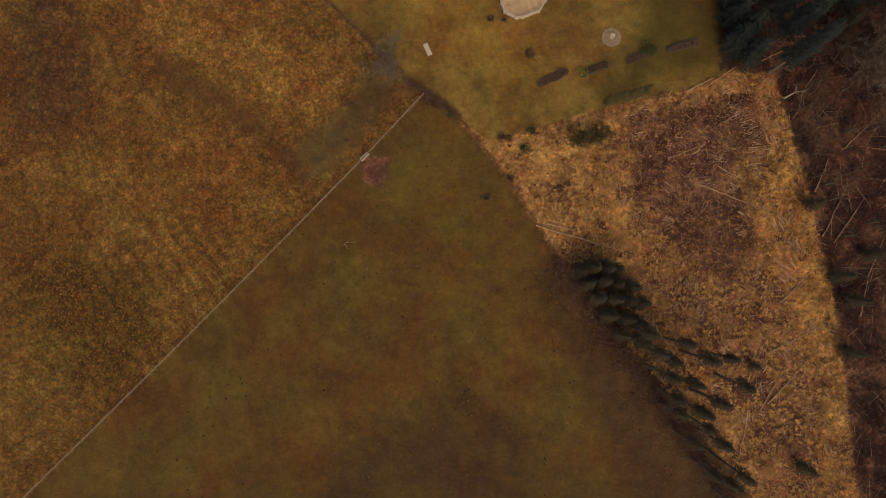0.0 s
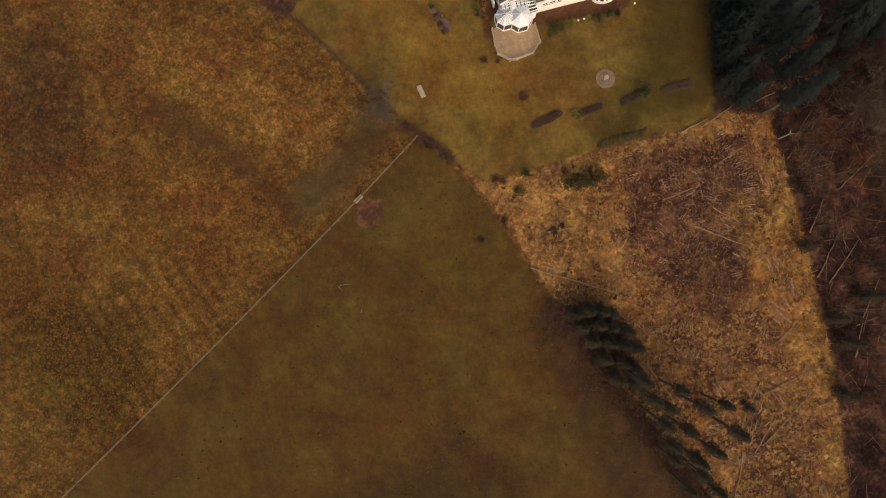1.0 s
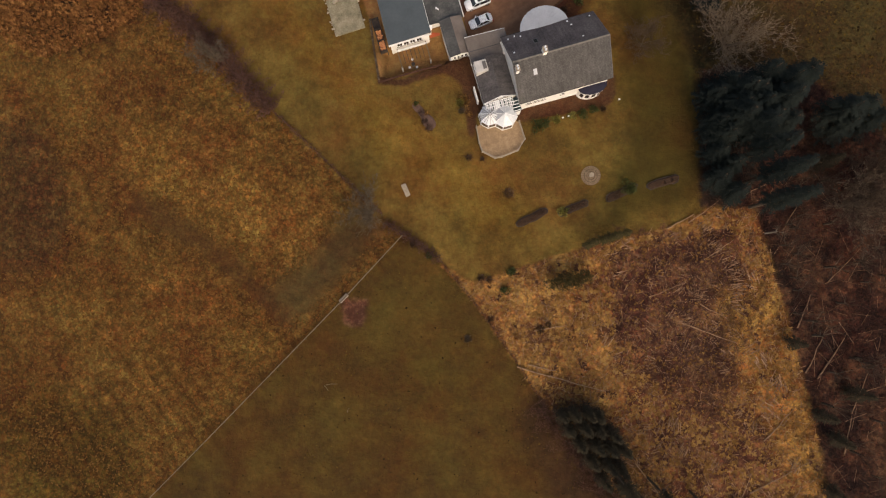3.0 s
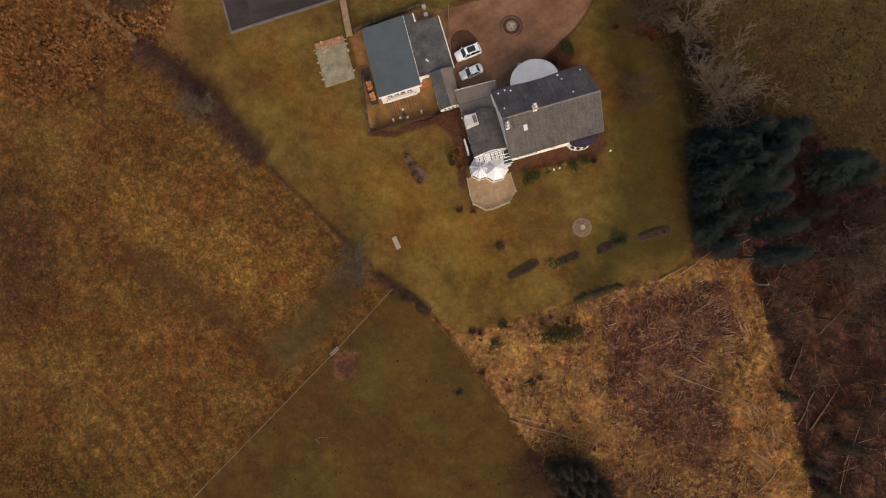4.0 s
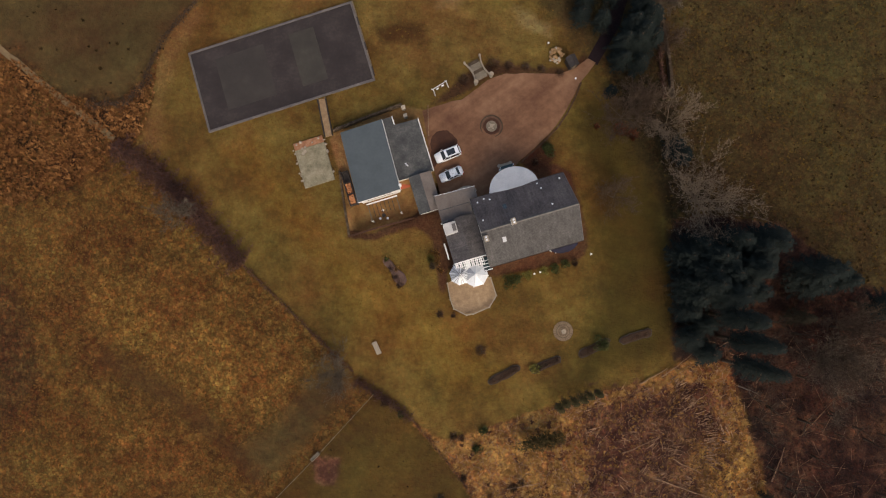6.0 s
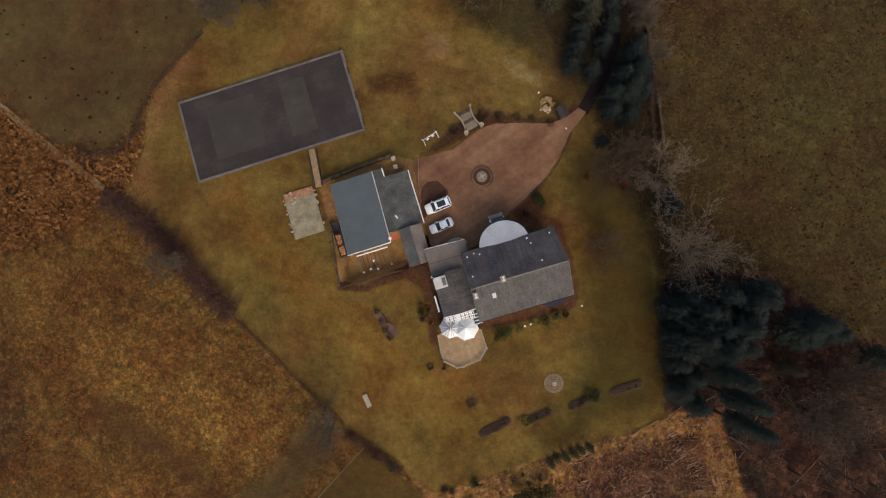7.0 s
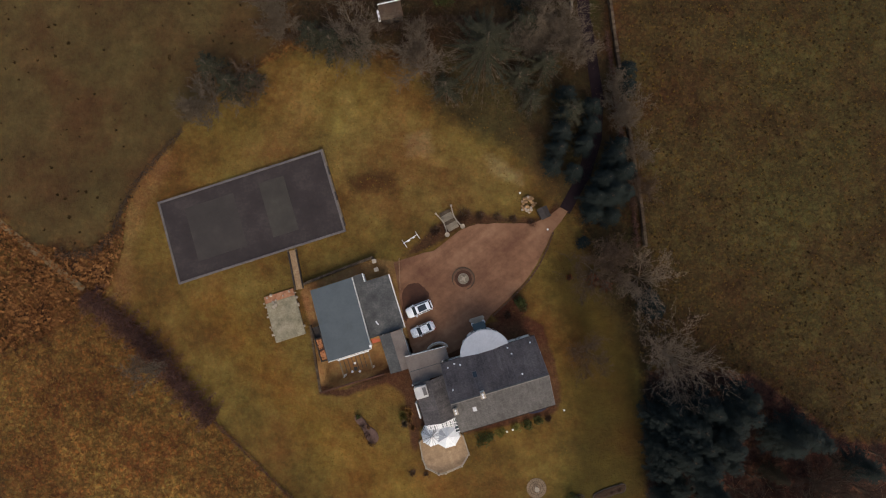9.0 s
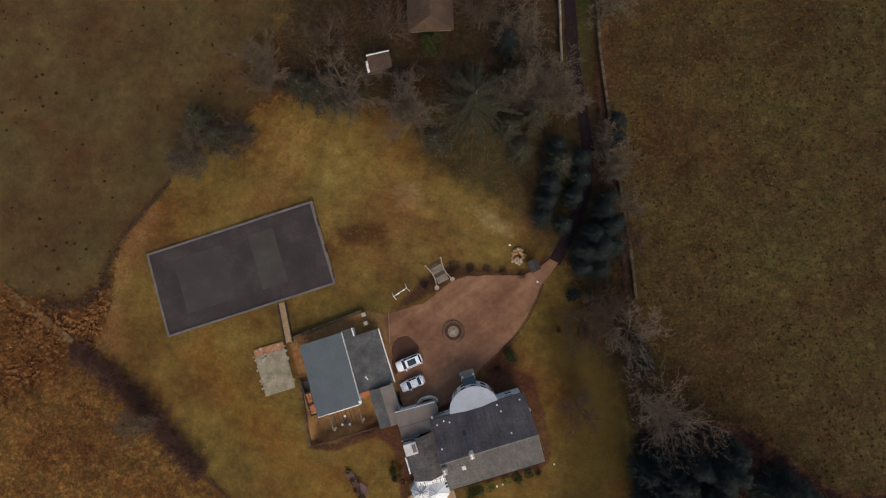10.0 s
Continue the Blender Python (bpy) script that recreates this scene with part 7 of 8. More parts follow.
# evergreens of the east wood
for k, (x, y, h, r) in enumerate([(50.6, 44.4, 11, 2.6), (52.6, 48.6, 13, 2.8), (54.6, 48.0, 15, 2.8), (56.4, 46.8, 15, 2.8), (51.0, 49.4, 11, 2.6), (54.2, 51.2, 14, 2.8), (51.4, 53.0, 11, 2.6), (58.6, 49.8, 15, 2.6), (58.2, 33.2, 20, 1.8), (56.0, 41.4, 20.5, 1.9), (57.2, 37.4, 21, 1.8), (61.4, 53.3, 16.5, 2.8), (57.4, 48.9, 18, 2.8), (52.8, 51.1, 14, 3.0), (49.6, 51.4, 10, 2.6), (56.0, 53.2, 15, 2.8), (52.2, 46.6, 15, 3.0), (49.9, 46.8, 10, 2.4), (54.4, 45.0, 17, 2.8), (50.4, 42.2, 8, 2.2), (58.8, 52.4, 16, 2.6), (58.6, 45.6, 15, 2.6), (69.6, 48.2, 14, 3.0), (72.3, 49.1, 13, 2.8), (71.0, 46.4, 11, 2.4), (50.8, 37.4, 8, 2.4), (52.8, 39.6, 9, 2.2), (53.4, 35.2, 9, 2.2), (60.6, 50.0, 13, 2.4), (75.6, 47.6, 11, 2.6), (83.0, 43.0, 12, 2.8), (64.4, 54.6, 11, 2.4)]):
    fir(x, y, h, r * 1.18, 100 + k, NEEDLE, "tall dark blue-green evergreen at the wood's edge", "east wood evergreens", bare=0.15 if h < 12 else 0.30, taper=0.5)
# low dark gorse and tall thin evergreens along the field edge
rng = np.random.default_rng(17)
for k, (x, y, r_) in enumerate([(28.4, 25.8, 0.8), (29.6, 26.4, 0.9), (31.0, 26.8, 0.9), (32.4, 27.2, 0.9), (33.8, 27.6, 0.8), (35.2, 28.0, 0.7)]):
    fir(x, y, rng.uniform(5.0, 7.0), r_, 500 + k, LEAF_DARK, "slim spiky dark evergreen at the lawn edge", "lawn edge evergreens", "young_conifer", bare=0.35, full=0.6, dead=30)
for k, (x, y, h) in enumerate([(24.6, -3.2, 7), (26.6, -2.6, 9), (28.8, -2.4, 9), (30.6, -3.0, 8), (25.6, -5.4, 8), (28.0, -4.8, 10), (30.4, -5.2, 9), (32.6, -5.6, 10), (27.4, -7.6, 9), (29.8, -7.8, 10), (32.2, -8.0, 10), (34.4, -8.4, 9), (29.4, -10.6, 9), (32.0, -11.0, 10), (34.2, -11.4, 9), (31.6, -13.8, 9), (34.6, -14.6, 10)]):
    fir(x, y, h, 1.5, 520 + k, NEEDLE_BROWN, "dark olive evergreen along the field edge", "field edge evergreens", bare=0.2, full=0.4, dead=170, taper=0.8)
for k, (x, y, h, r) in enumerate([(47.5, -16.8, 13.0, 1.15), (49.1, -20.6, 14.8, 1.51), (43.0, -16.7, 16.6, 1.39), (41.4, -20.8, 13.9, 1.27), (36.9, -19.3, 15.7, 1.15), (39.2, -23.5, 13.0, 1.51), (35.4, -15.8, 14.8, 1.39), (44.8, -23.3, 16.6, 1.27), (40.1, -14.5, 13.9, 1.15), (33.7, -12.6, 15.7, 1.51), (38.4, -17.1, 13.0, 1.39), (42.6, -25.1, 14.8, 1.27), (42.3, -24.9, 16.6, 1.15), (46.1, -30.2, 13.9, 1.51), (48.6, -34.4, 15.7, 1.39), (44.0, -27.8, 13.0, 1.27), (47.4, -36.1, 14.8, 1.15), (39.6, -26.0, 12.0, 1.30), (42.0, -30.5, 12.5, 1.30), (45.4, -35.4, 12.0, 1.40), (49.0, -40.6, 12.5, 1.40), (52.4, -46.0, 12.0, 1.40)]):
    fir(x, y, h, r, 160 + k, NEEDLE_BROWN, "thin dark brown-green evergreen along the field edge", "field edge evergreens", bare=0.58, full=0.42, dead=50)
for k, (x, y, h, r) in enumerate([(65.0, 9.5, 7, 1.4), (69.6, -3.0, 8, 1.5), (72.2, -7.0, 8, 1.6), (71.4, -16.0, 8, 1.6), (63.8, -36.0, 7, 1.5), (70.0, 41.0, 10, 1.9), (75.0, 1.0, 9, 1.8), (55.4, -19.0, 4, 1.0)]):
    fir(x, y, h * 0.85, r, 190 + k, NEEDLE_BROWN, "dark young conifer among brambles", "young conifers", bare=0.1, full=0.7, dead=40)
# tall dark evergreens round the drive's mouth and the north wood
for k, (x, y, h, r) in enumerate([(40.2, 88.6, 9, 2.3), (42.0, 91.6, 10, 2.4), (43.8, 95.4, 9.5, 2.3), (44.4, 92.4, 10, 2.4), (45.2, 89.4, 8.5, 2.2), (42.2, 88.6, 9.5, 2.4), (40.0, 86.0, 7, 2.0), (43.2, 85.6, 6.5, 2.0), (42.8, 89.8, 11, 2.4), (46.2, 93.4, 7.5, 2.0), (45.0, 98.2, 7, 1.9), (37.0, 93.4, 6.5, 1.8), (39.0, 98.2, 7, 1.9), (33.4, 94.8, 5, 2.0), (34.2, 97.6, 6, 2.2), (35.0, 100.6, 6.5, 2.2), (35.8, 104.0, 6.5, 2.1), (40.2, 101.6, 6.5, 2.1), (40.6, 105.2, 6.5, 2.0), (36.0, 107.6, 6, 2.0), (46.8, 109.0, 6, 1.8), (47.4, 112.4, 5, 1.7), (49.6, 70.8, 5, 2.2), (50.8, 69.2, 5.5, 2.2), (27.6, 126.0, 9, 2.2), (38.6, 81.0, 3, 1.3)]):
    fir(x, y, h, r * 1.1, 230 + k, NEEDLE, "tall dark evergreen beside the drive", "drive evergreens", bare=0.08, dead=30, taper=0.55)
fir(21.4, 114.4, 14.0, 9.4, 260, NEEDLE_PINE, "huge spreading grey-green cedar in the north wood", "", "cedar_tree", 0.22, 0.12, 1.25, 120, BARK, True)
for k, (x, y, h, r) in enumerate([(-6.2, 117.3, 7, 4.4), (-1.2, 116.8, 6, 3.4), (-9.6, 119.0, 7, 3.4), (-24.0, 109.4, 8, 3.6), (-28.0, 113.0, 8, 3.4), (-20.4, 110.6, 6, 2.6), (14.4, 109.0, 6, 3.2), (27.4, 110.4, 7, 3.4), (32.0, 112.6, 8, 3.4), (29.6, 106.6, 6, 3.0), (36.6, 104.0, 8, 3.2), (28.6, 119.4, 9, 3.4)]):
    fir(x, y, h, r * 1.1, 262 + k, NEEDLE_PINE, "broad low grey-green pine in the north wood", "north wood pines", "pine_tree", 0.2, 0.15, 1.0, 60, BARK, True)

# bare trees
for k, (x, y, h, sp, tw) in enumerate([(52.8, 61.4, 10.5, 7.2, TWIG_TAN), (47.8, 75.0, 9, 4.0, TWIG_TAN), (40.2, 76.0, 8, 4.2, TWIG_BROWN), (44.0, 78.5, 7, 3.2, TWIG_BROWN), (-8.6, 31.4, 6.5, 3.6, TWIG_PALE), (-38.2, 59.2, 5.2, 2.8, TWIG_PALE), (38.9, 62.0, 5.5, 3.4, TWIG_BROWN),
                                        (-0.6, 117.6, 12.5, 2.6, TWIG_PALE), (9.8, 112.6, 11, 3.4, TWIG_PALE), (29.4, 117.0, 9, 3.4, TWIG_PALE), (29.8, 127.4, 10, 2.8, TWIG_PALE), (-16.8, 122.4, 8, 2.8, TWIG_PALE), (45.6, 133.0, 9, 3.0, TWIG_PALE), (74.0, 33.4, 9, 6.0, TWIG_TAN), (74.0, 33.6, 11, 5.0, TWIG_BROWN), (78.0, 39.0, 10, 4.4, TWIG_BROWN), (-20.6, 109.8, 6, 2.6, TWIG_BROWN), (6.4, 129.0, 9, 3.4, TWIG_BROWN), (22.6, 130.5, 9, 3.4, TWIG_BROWN), (-5.0, 128.0, 8, 3.0, TWIG_BROWN), (47.6, 96.5, 6, 2.2, TWIG_PALE), (46.9, 104.0, 7, 2.4, TWIG_PALE), (48.2, 90.0, 5, 2.0, TWIG_BROWN)]):
    pale = tw is not TWIG_BROWN
    bare_tree(x, y, h, sp, 300 + k, tw, tw if pale else BARK, "bare pale-twigged winter tree" if pale else "bare brown-twigged winter tree", limbs=10 if sp > 4 else 7, fluff=3.5)
for k, (x, y, h, sp) in enumerate([(31.6, 117.6, 7, 3.2), (34.8, 119.4, 7.5, 3.2), (38.2, 115.4, 7, 2.8), (46.4, 103.4, 4.5, 1.9), (45.2, 108.4, 5, 1.8), (-16.2, 121.8, 6, 2.6), (29.6, 126.6, 6, 2.0), (-28.4, 107.6, 6, 2.8), (-31.0, 104.8, 5, 2.4), (9.2, 117.0, 6, 3.0)]):
    bare_tree(x, y, h, sp, 640 + k, TWIG_PALE, TWIG_PALE, "bushy bare tree with dense pale tan twigs", group="bushy bare trees", limbs=9, fork=0.15, fluff=5.0)
shrub(14.0, 126.8, 2.3, 3.4, 655, LEAF, "large round green bush before the cottage", "bush", "", True, per=320, size=0.09)
white = bare_tree(61.0, 28.6, 5.0, 1.4, 351, TWIG_PALE, STONE_P, "dead white-stemmed birch snag among brambles", "birch_snag", "", 3, 0.75, 2)

# saplings and brambles of the east wood
sap = [bare_tree(0, -300 - 5 * k, 5.5 + k * 0.6, 1.5, 360 + k, TWIG_PURPLE if k % 2 else TWIG_BROWN, BARK, "thin leafless sapling among woodland brambles", "sapling", "woodland saplings", 4, 0.35, 2) for k in range(5)]
rng = np.random.default_rng(21)
spots = []
while len(spots) < 130:
    x, y = rng.uniform(50, 100), rng.uniform(-75, 46)
    d = float(inside_by(WOODLAND, np.array([x]), np.array([y]))[0])
    if d > 1.0:
        spots.append((x, y))
for q in sap:
    for c in q.children:
        c["kind"] = "stuff"
for k, (x, y) in enumerate(spots):
    m = pose(x, y, gz(x, y), 0, 0, rng.uniform(0, 360))
    if k < 5:
        sap[k].matrix_world = m
    else:
        copy_thing(sap[k % 5], m)


def scatter(poly, n, seed, box, margin=0.3, avoid=()):
    rng = np.random.default_rng(seed)
    x0, y0, x1, y1 = box
    X, Y = rng.uniform(x0, x1, n * 4), rng.uniform(y0, y1, n * 4)
    ok = np.ones(len(X), bool) if poly is None else inside_by(poly, X, Y) > margin
    for a in avoid:
        ok &= inside_by(a, X, Y) < 0.3
    return X[ok][:n], Y[ok][:n], rng


def stuff(name, me, label, category):
    return tagged(new(name, me), label, category, kind="stuff")


def tufts(name, X, Y, rng, material, label, radius=(0.15, 0.4), height=(0.1, 0.35), blades=6, width=0.32):
    n = len(X)
    R, H = rng.uniform(*radius, n), rng.uniform(*height, n)
    Z = gza(X, Y)
    T = []
    for k in range(blades):
        a = rng.uniform(0, 6.28, n)
        c, s = np.cos(a), np.sin(a)
        b0 = np.stack([X - s * R * width, Y + c * R * width, Z - 0.04], -1)
        b1 = np.stack([X + s * R * width, Y - c * R * width, Z - 0.04], -1)
        tip = np.stack([X + c * R, Y + s * R, Z + H * rng.uniform(0.5, 1.0, n)], -1)
        T.append(np.stack([b0, b1, tip], 1))
    T = np.stack(T, 1)
    V = T.reshape(-1, 3)
    # one island a tuft: its blades share their first corner
    F = np.arange(len(V)).reshape(-1, 3)
    F[:, 0] = np.repeat(np.arange(n) * blades * 3, blades)
    me = bpy.data.meshes.new(name)
    me.from_pydata(V.tolist(), [], F.tolist())
    me.materials.append(material)
    return stuff(name, me, label, "grass")


WEST = [(-3.3, 27.3), (-13.8, 15.8), (-73.9, -46.6), (-110, -80), (-110, 112), (-72.3, 87), (-63.3, 80), (-50.9, 70.5), (-38.7, 61.5), (-27.8, 49.4), (-12.6, 35.3)]
X, Y, r = scatter(WEST, 30000, 1, (-100, -80, 0, 90), 0.3, (HOLLOW, DARK_WEST, DITCH))
tufts("field_grass", X, Y, r, GRASS_W, "tawny orange tussocky grass of the west field", (0.15, 0.45), (0.06, 0.25), 4)
X, Y, r = scatter(CLEARED, 6000, 2, (0, -60, 80, 36), 0.3, (BRASHY,))
tufts("straw_grass", X, Y, r, GRASS_C, "straw-coloured grass tufts on the cleared ground", (0.25, 0.8), (0.12, 0.4), 7)
X, Y, r = scatter(SOUTH_FIELD, 5000, 3, (-100, -80, 60, 27))
tufts("pasture_grass", X, Y, r, GRASS_E, "short brown-green grass of the south field", (0.12, 0.3), (0.05, 0.15), 5)
X, Y, r = scatter(EAST_FIELD, 9000, 4, (46, 45, 120, 165))
tufts("field_grass", X, Y, r, GRASS_E, "olive brown grass of the east field", (0.15, 0.4), (0.08, 0.25))
X, Y, r = scatter(EAST_FIELD, 3600, 5, (50, 45, 120, 165))
tufts("rush_clumps", X, Y, r, RUSH, "dark rush clumps dotted over the east field", (0.14, 0.36), (0.12, 0.3), 8, 0.5)
X, Y, r = scatter(NORTHWEST_FIELD, 350, 6, (-110, 80, -15, 165))
tufts("rush_clumps", X, Y, r, RUSH, "dark rush clumps in the northwest field", (0.2, 0.45), (0.25, 0.5), 9, 0.5)
X, Y, r = scatter(SOUTH_FIELD, 300, 7, (-60, -50, 45, 20))
tufts("rush_clumps", X, Y, r, RUSH, "small dark weeds in the south field", (0.12, 0.3), (0.1, 0.25), 8, 0.5)
X, Y, r = scatter(LAWN, 3500, 8, (-50, 18, 52, 118), 0.5, (GREEN_LAWN, COURTYARD, BORDERS, DRIVE, TERRACE, [to_world(COURT, *p) for p in ((-1, -1), (32.5, -1), (32.5, 16), (-1, 16))], [(-19, 72), (-12, 74), (-10, 64), (-17, 62.5)]))
tufts("lawn_grass", X, Y, r, GRASS_L, "mossy tawny lawn grass", (0.10, 0.3), (0.02, 0.06), 5)
X, Y, r = scatter(BRACKENY, 5000, 9, (-86, 58, -42, 94))
tufts("dead_bracken", X, Y, r, BRACKEN, "rust-coloured dead bracken at the field corner", (0.25, 0.6), (0.2, 0.7), 7)
X, Y, r = scatter(WOODLAND, 6000, 10, (49, -75, 105, 58), 0.3, (WOOD_SHADE,))
tufts("dead_bracken", X, Y, r, WOOD_BRACKEN, "rust-brown dead bracken under the wood", (0.2, 0.5), (0.2, 0.6), 6, 0.2)


def brush(name, poly, n, seed, box, material, label, length=(0.6, 2.0), flat=0.5, radius=0.018, height=0.5):
    X, Y, rng = scatter(poly, n, seed, box)
    n = len(X)
    a = rng.uniform(0, 6.28, n)
    ll = rng.uniform(*length, n)
    el = np.abs(rng.normal(0, flat, n))
    P0 = np.stack([X, Y, gza(X, Y) + rng.uniform(0, height, n)], -1)
    P1 = P0 + np.stack([np.cos(a) * np.cos(el), np.sin(a) * np.cos(el), np.sin(el)], -1) * ll[:, None]
    return stuff(name, sticks_mesh(name, P0, P1, rng.uniform(0.6, 1.6, n) * radius, radius * 0.5, material), label, "brushwood")


brush("brambles", WOODLAND, 15000, 31, (49, -75, 105, 58), TWIG_PURPLE, "purple-brown bramble stems under the wood", (0.8, 2.4), 0.5, 0.022, 0.9)
brush("brushwood", BRASHY, 5000, 32, (30, -10, 62, 32), TWIG_PURPLE, "purple-brown brash on the cleared ground", (0.4, 1.6), 0.25, 0.022, 0.25)
brush("brushwood", CLEARED, 7000, 33, (3, -60, 78, 34), POLEWOOD, "pale cut sticks strewn on the cleared ground", (0.4, 1.6), 0.12, 0.034, 0.25)
brush("brushwood", VILLAGE, 4200, 34, (-16, 92, 46, 160), TWIG_BROWN, "brown undergrowth of the north wood", (0.6, 1.6), 0.6, 0.02, 0.4)

brush("fallen_stems", WOODLAND, 420, 35, (58, -70, 100, 40), LOGWOOD, "pale fallen stems among the brambles", (1.5, 4.5), 0.12, 0.035, 0.5)

X, Y, r = scatter(CLEARED, 380, 36, (3, -60, 78, 34))
tufts("dead_weeds", X, Y, r, DARK_WEED, "dark dead weed clumps on the cleared ground", (0.2, 0.9), (0.15, 0.4), 9, 0.45)
X, Y, r = scatter(BRASHY, 1300, 37, (30, -10, 62, 32))
tufts("straw_grass", X, Y, r, GRASS_C, "straw grass showing through the brash", (0.15, 0.5), (0.12, 0.35), 7)

# brash rows: cut poles laid side by side
rng = np.random.default_rng(40)
P0, P1 = [], []
heaps = [(52.0, 26.5, 32, 16), (54.5, 23.5, 20, 18), (56.0, 20.0, 5, 22), (50.0, 29.5, 38, 12), (46.0, 21.5, -20, 10), (48.5, 18.0, 15, 10), (55.6, 17.6, -3, 20), (44.0, 14.0, 60, 8), (51.5, 12.0, -25, 10), (58.2, 8.6, 40, 14), (60.2, 6.4, -50, 12), (53.4, 5.0, 10, 8), (47.0, 8.6, 70, 8), (61.8, -1.4, -40, 12), (56.0, -2.8, 30, 8), (62.6, 2.6, 60, 12), (44.6, 27.6, 35, 9), (40.6, 20.2, -10, 8)]
rh = np.random.default_rng(43)
for hx, hy in zip(*scatter(CLEARED, 46, 44, (28, -36, 70, 32), 1.0)[:2]):
    heaps.append((hx, hy, rh.uniform(-90, 90), int(rh.uniform(4, 10))))
for x, y, a, n in heaps:
    a = radians(a)
    for k in range(n):
        o = (k - n / 2) * 0.22 + rng.normal(0, 0.06)
        b = a + rng.normal(0, 0.12)
        s_ = rng.normal(0, 0.5)
        ll = rng.uniform(0.7, 1.9)
        cx, cy = x - math.sin(a) * o + math.cos(a) * s_, y + math.cos(a) * o + math.sin(a) * s_
        z = gz(cx, cy) + rng.uniform(0.06, 0.35)
        P0.append((cx - math.cos(b) * ll / 2, cy - math.sin(b) * ll / 2, z))
        P1.append((cx + math.cos(b) * ll / 2, cy + math.sin(b) * ll / 2, z + rng.normal(0, 0.08)))
stuff("cut_poles", sticks_mesh("cut_poles", P0, P1, 0.075, 0.055, POLEWOOD), "rows of pale cut poles on the cleared ground", "brushwood")

# long felled stems
rng = random.Random(41)
LOGS = [(37.9, -11.9, 43.0, -18.7), (55.1, -26.9, 53.6, -34.8), (58.5, -25.8, 67.4, -15.7), (57.0, -27.0, 62.5, -17.5), (54.0, -24.0, 58.2, -13.8), (43.3, 29.1, 48.0, 31.8), (47.0, 30.2, 52.6, 34.2), (56.5, 35.0, 62.6, 38.0), (17.0, 4.6, 32.6, 0.4), (19.0, 5.0, 24.0, 4.0), (46.0, 12.5, 56.0, 9.0), (68.0, 4.0, 72.0, 12.5), (70.0, 3.0, 75.5, 11.0), (76.0, -3.0, 79.0, 4.0), (66.5, 12.0, 69.0, 18.0), (58.0, -17.0, 68.5, -11.5), (72.0, 20.0, 78.0, 26.0), (74.5, -10.0, 76.0, -3.5), (40.0, 17.0, 46.0, 19.5), (49.0, 16.0, 54.0, 13.4), (60.5, -8.0, 66.0, -2.0), (50.5, 24.0, 55.5, 27.5), (64.0, 29.0, 67.0, 34.0), (20.0, 11.0, 25.5, 12.0)]
for ax, ay, bx, by in LOGS:
    x, y = (ax + bx) / 2, (ay + by) / 2
    n = 6
    pts = []
    for k in range(n + 1):
        t = k / n
        px, py = ax + (bx - ax) * t + rng.uniform(-0.12, 0.12), ay + (by - ay) * t + rng.uniform(-0.12, 0.12)
        pts.append((px - x, py - y, gz(px, py) - gz(x, y) + 0.16 + (0.1 if 0 < k < n else 0)))
    r0 = rng.uniform(0.09, 0.14)
    single("felled_log", Shape().tube(pts, [r0 * (1 - 0.55 * k / n) for k in range(n + 1)], 7), LOGWOOD, "long thin felled tree stem with pale bark", "log", "felled logs", at=pose(x, y, gz(x, y)))


# ---- hedges and shrubs ----
def twig_hedge(name, line, width, height, material, label, seed, density=55):
    rng = np.random.default_rng(seed)
    x0, y0 = line[0]
    hd = thing(name, x0, y0, gz(x0, y0), 0, label, "hedge")
    P0, P1, S0, S1 = [], [], [], []
    for (ax, ay), (bx, by) in zip(line, line[1:]):
        ll = math.hypot(bx - ax, by - ay)
        n = int(ll * density * width)
        t = rng.random(n)
        q = np.clip(rng.normal(0, 0.30, n), -0.6, 0.6) * width * (0.75 + 0.35 * np.sin(t * 17 + ax))
        x = ax + (bx - ax) * t - (by - ay) / ll * q
        y = ay + (by - ay) * t + (bx - ax) / ll * q
        hz = height * rng.uniform(0.1, 1.0, n) * (1 - np.abs(q) / width)
        z = gza(x, y) - gz(x0, y0)
        p = np.stack([x - x0, y - y0, z + hz * 0.6], -1)
        d = rng.normal(0, 1, (n, 3))
        d[:, 2] = np.abs(d[:, 2]) + 0.3
        d = d / np.linalg.norm(d, axis=1, keepdims=True) * rng.uniform(0.4, 1.0, (n, 1)) * min(1.0, height * 0.5)
        P0.append(p)
        P1.append(p + d)
        m = int(ll / 0.7)
        u = (np.arange(m) + 0.5) / max(m, 1)
        sx, sy = ax + (bx - ax) * u - x0, ay + (by - ay) * u - y0
        sz = gza(sx + x0, sy + y0) - gz(x0, y0)
        S0.append(np.stack([sx, sy, sz - 0.2], -1))
        S1.append(np.stack([sx + rng.normal(0, 0.2, m), sy + rng.normal(0, 0.2, m), sz + height * 0.8], -1))
    a = new("stem_row", sticks_mesh("stem_row", np.concatenate(S0), np.concatenate(S1), 0.05, 0.02, BARK))
    b = new("thicket", twigs_mesh("thicket", np.concatenate(P0), np.concatenate(P1), 0.036, material))
    a.parent = b.parent = hd
    a["kind"] = b["kind"] = "stuff"
    return hd


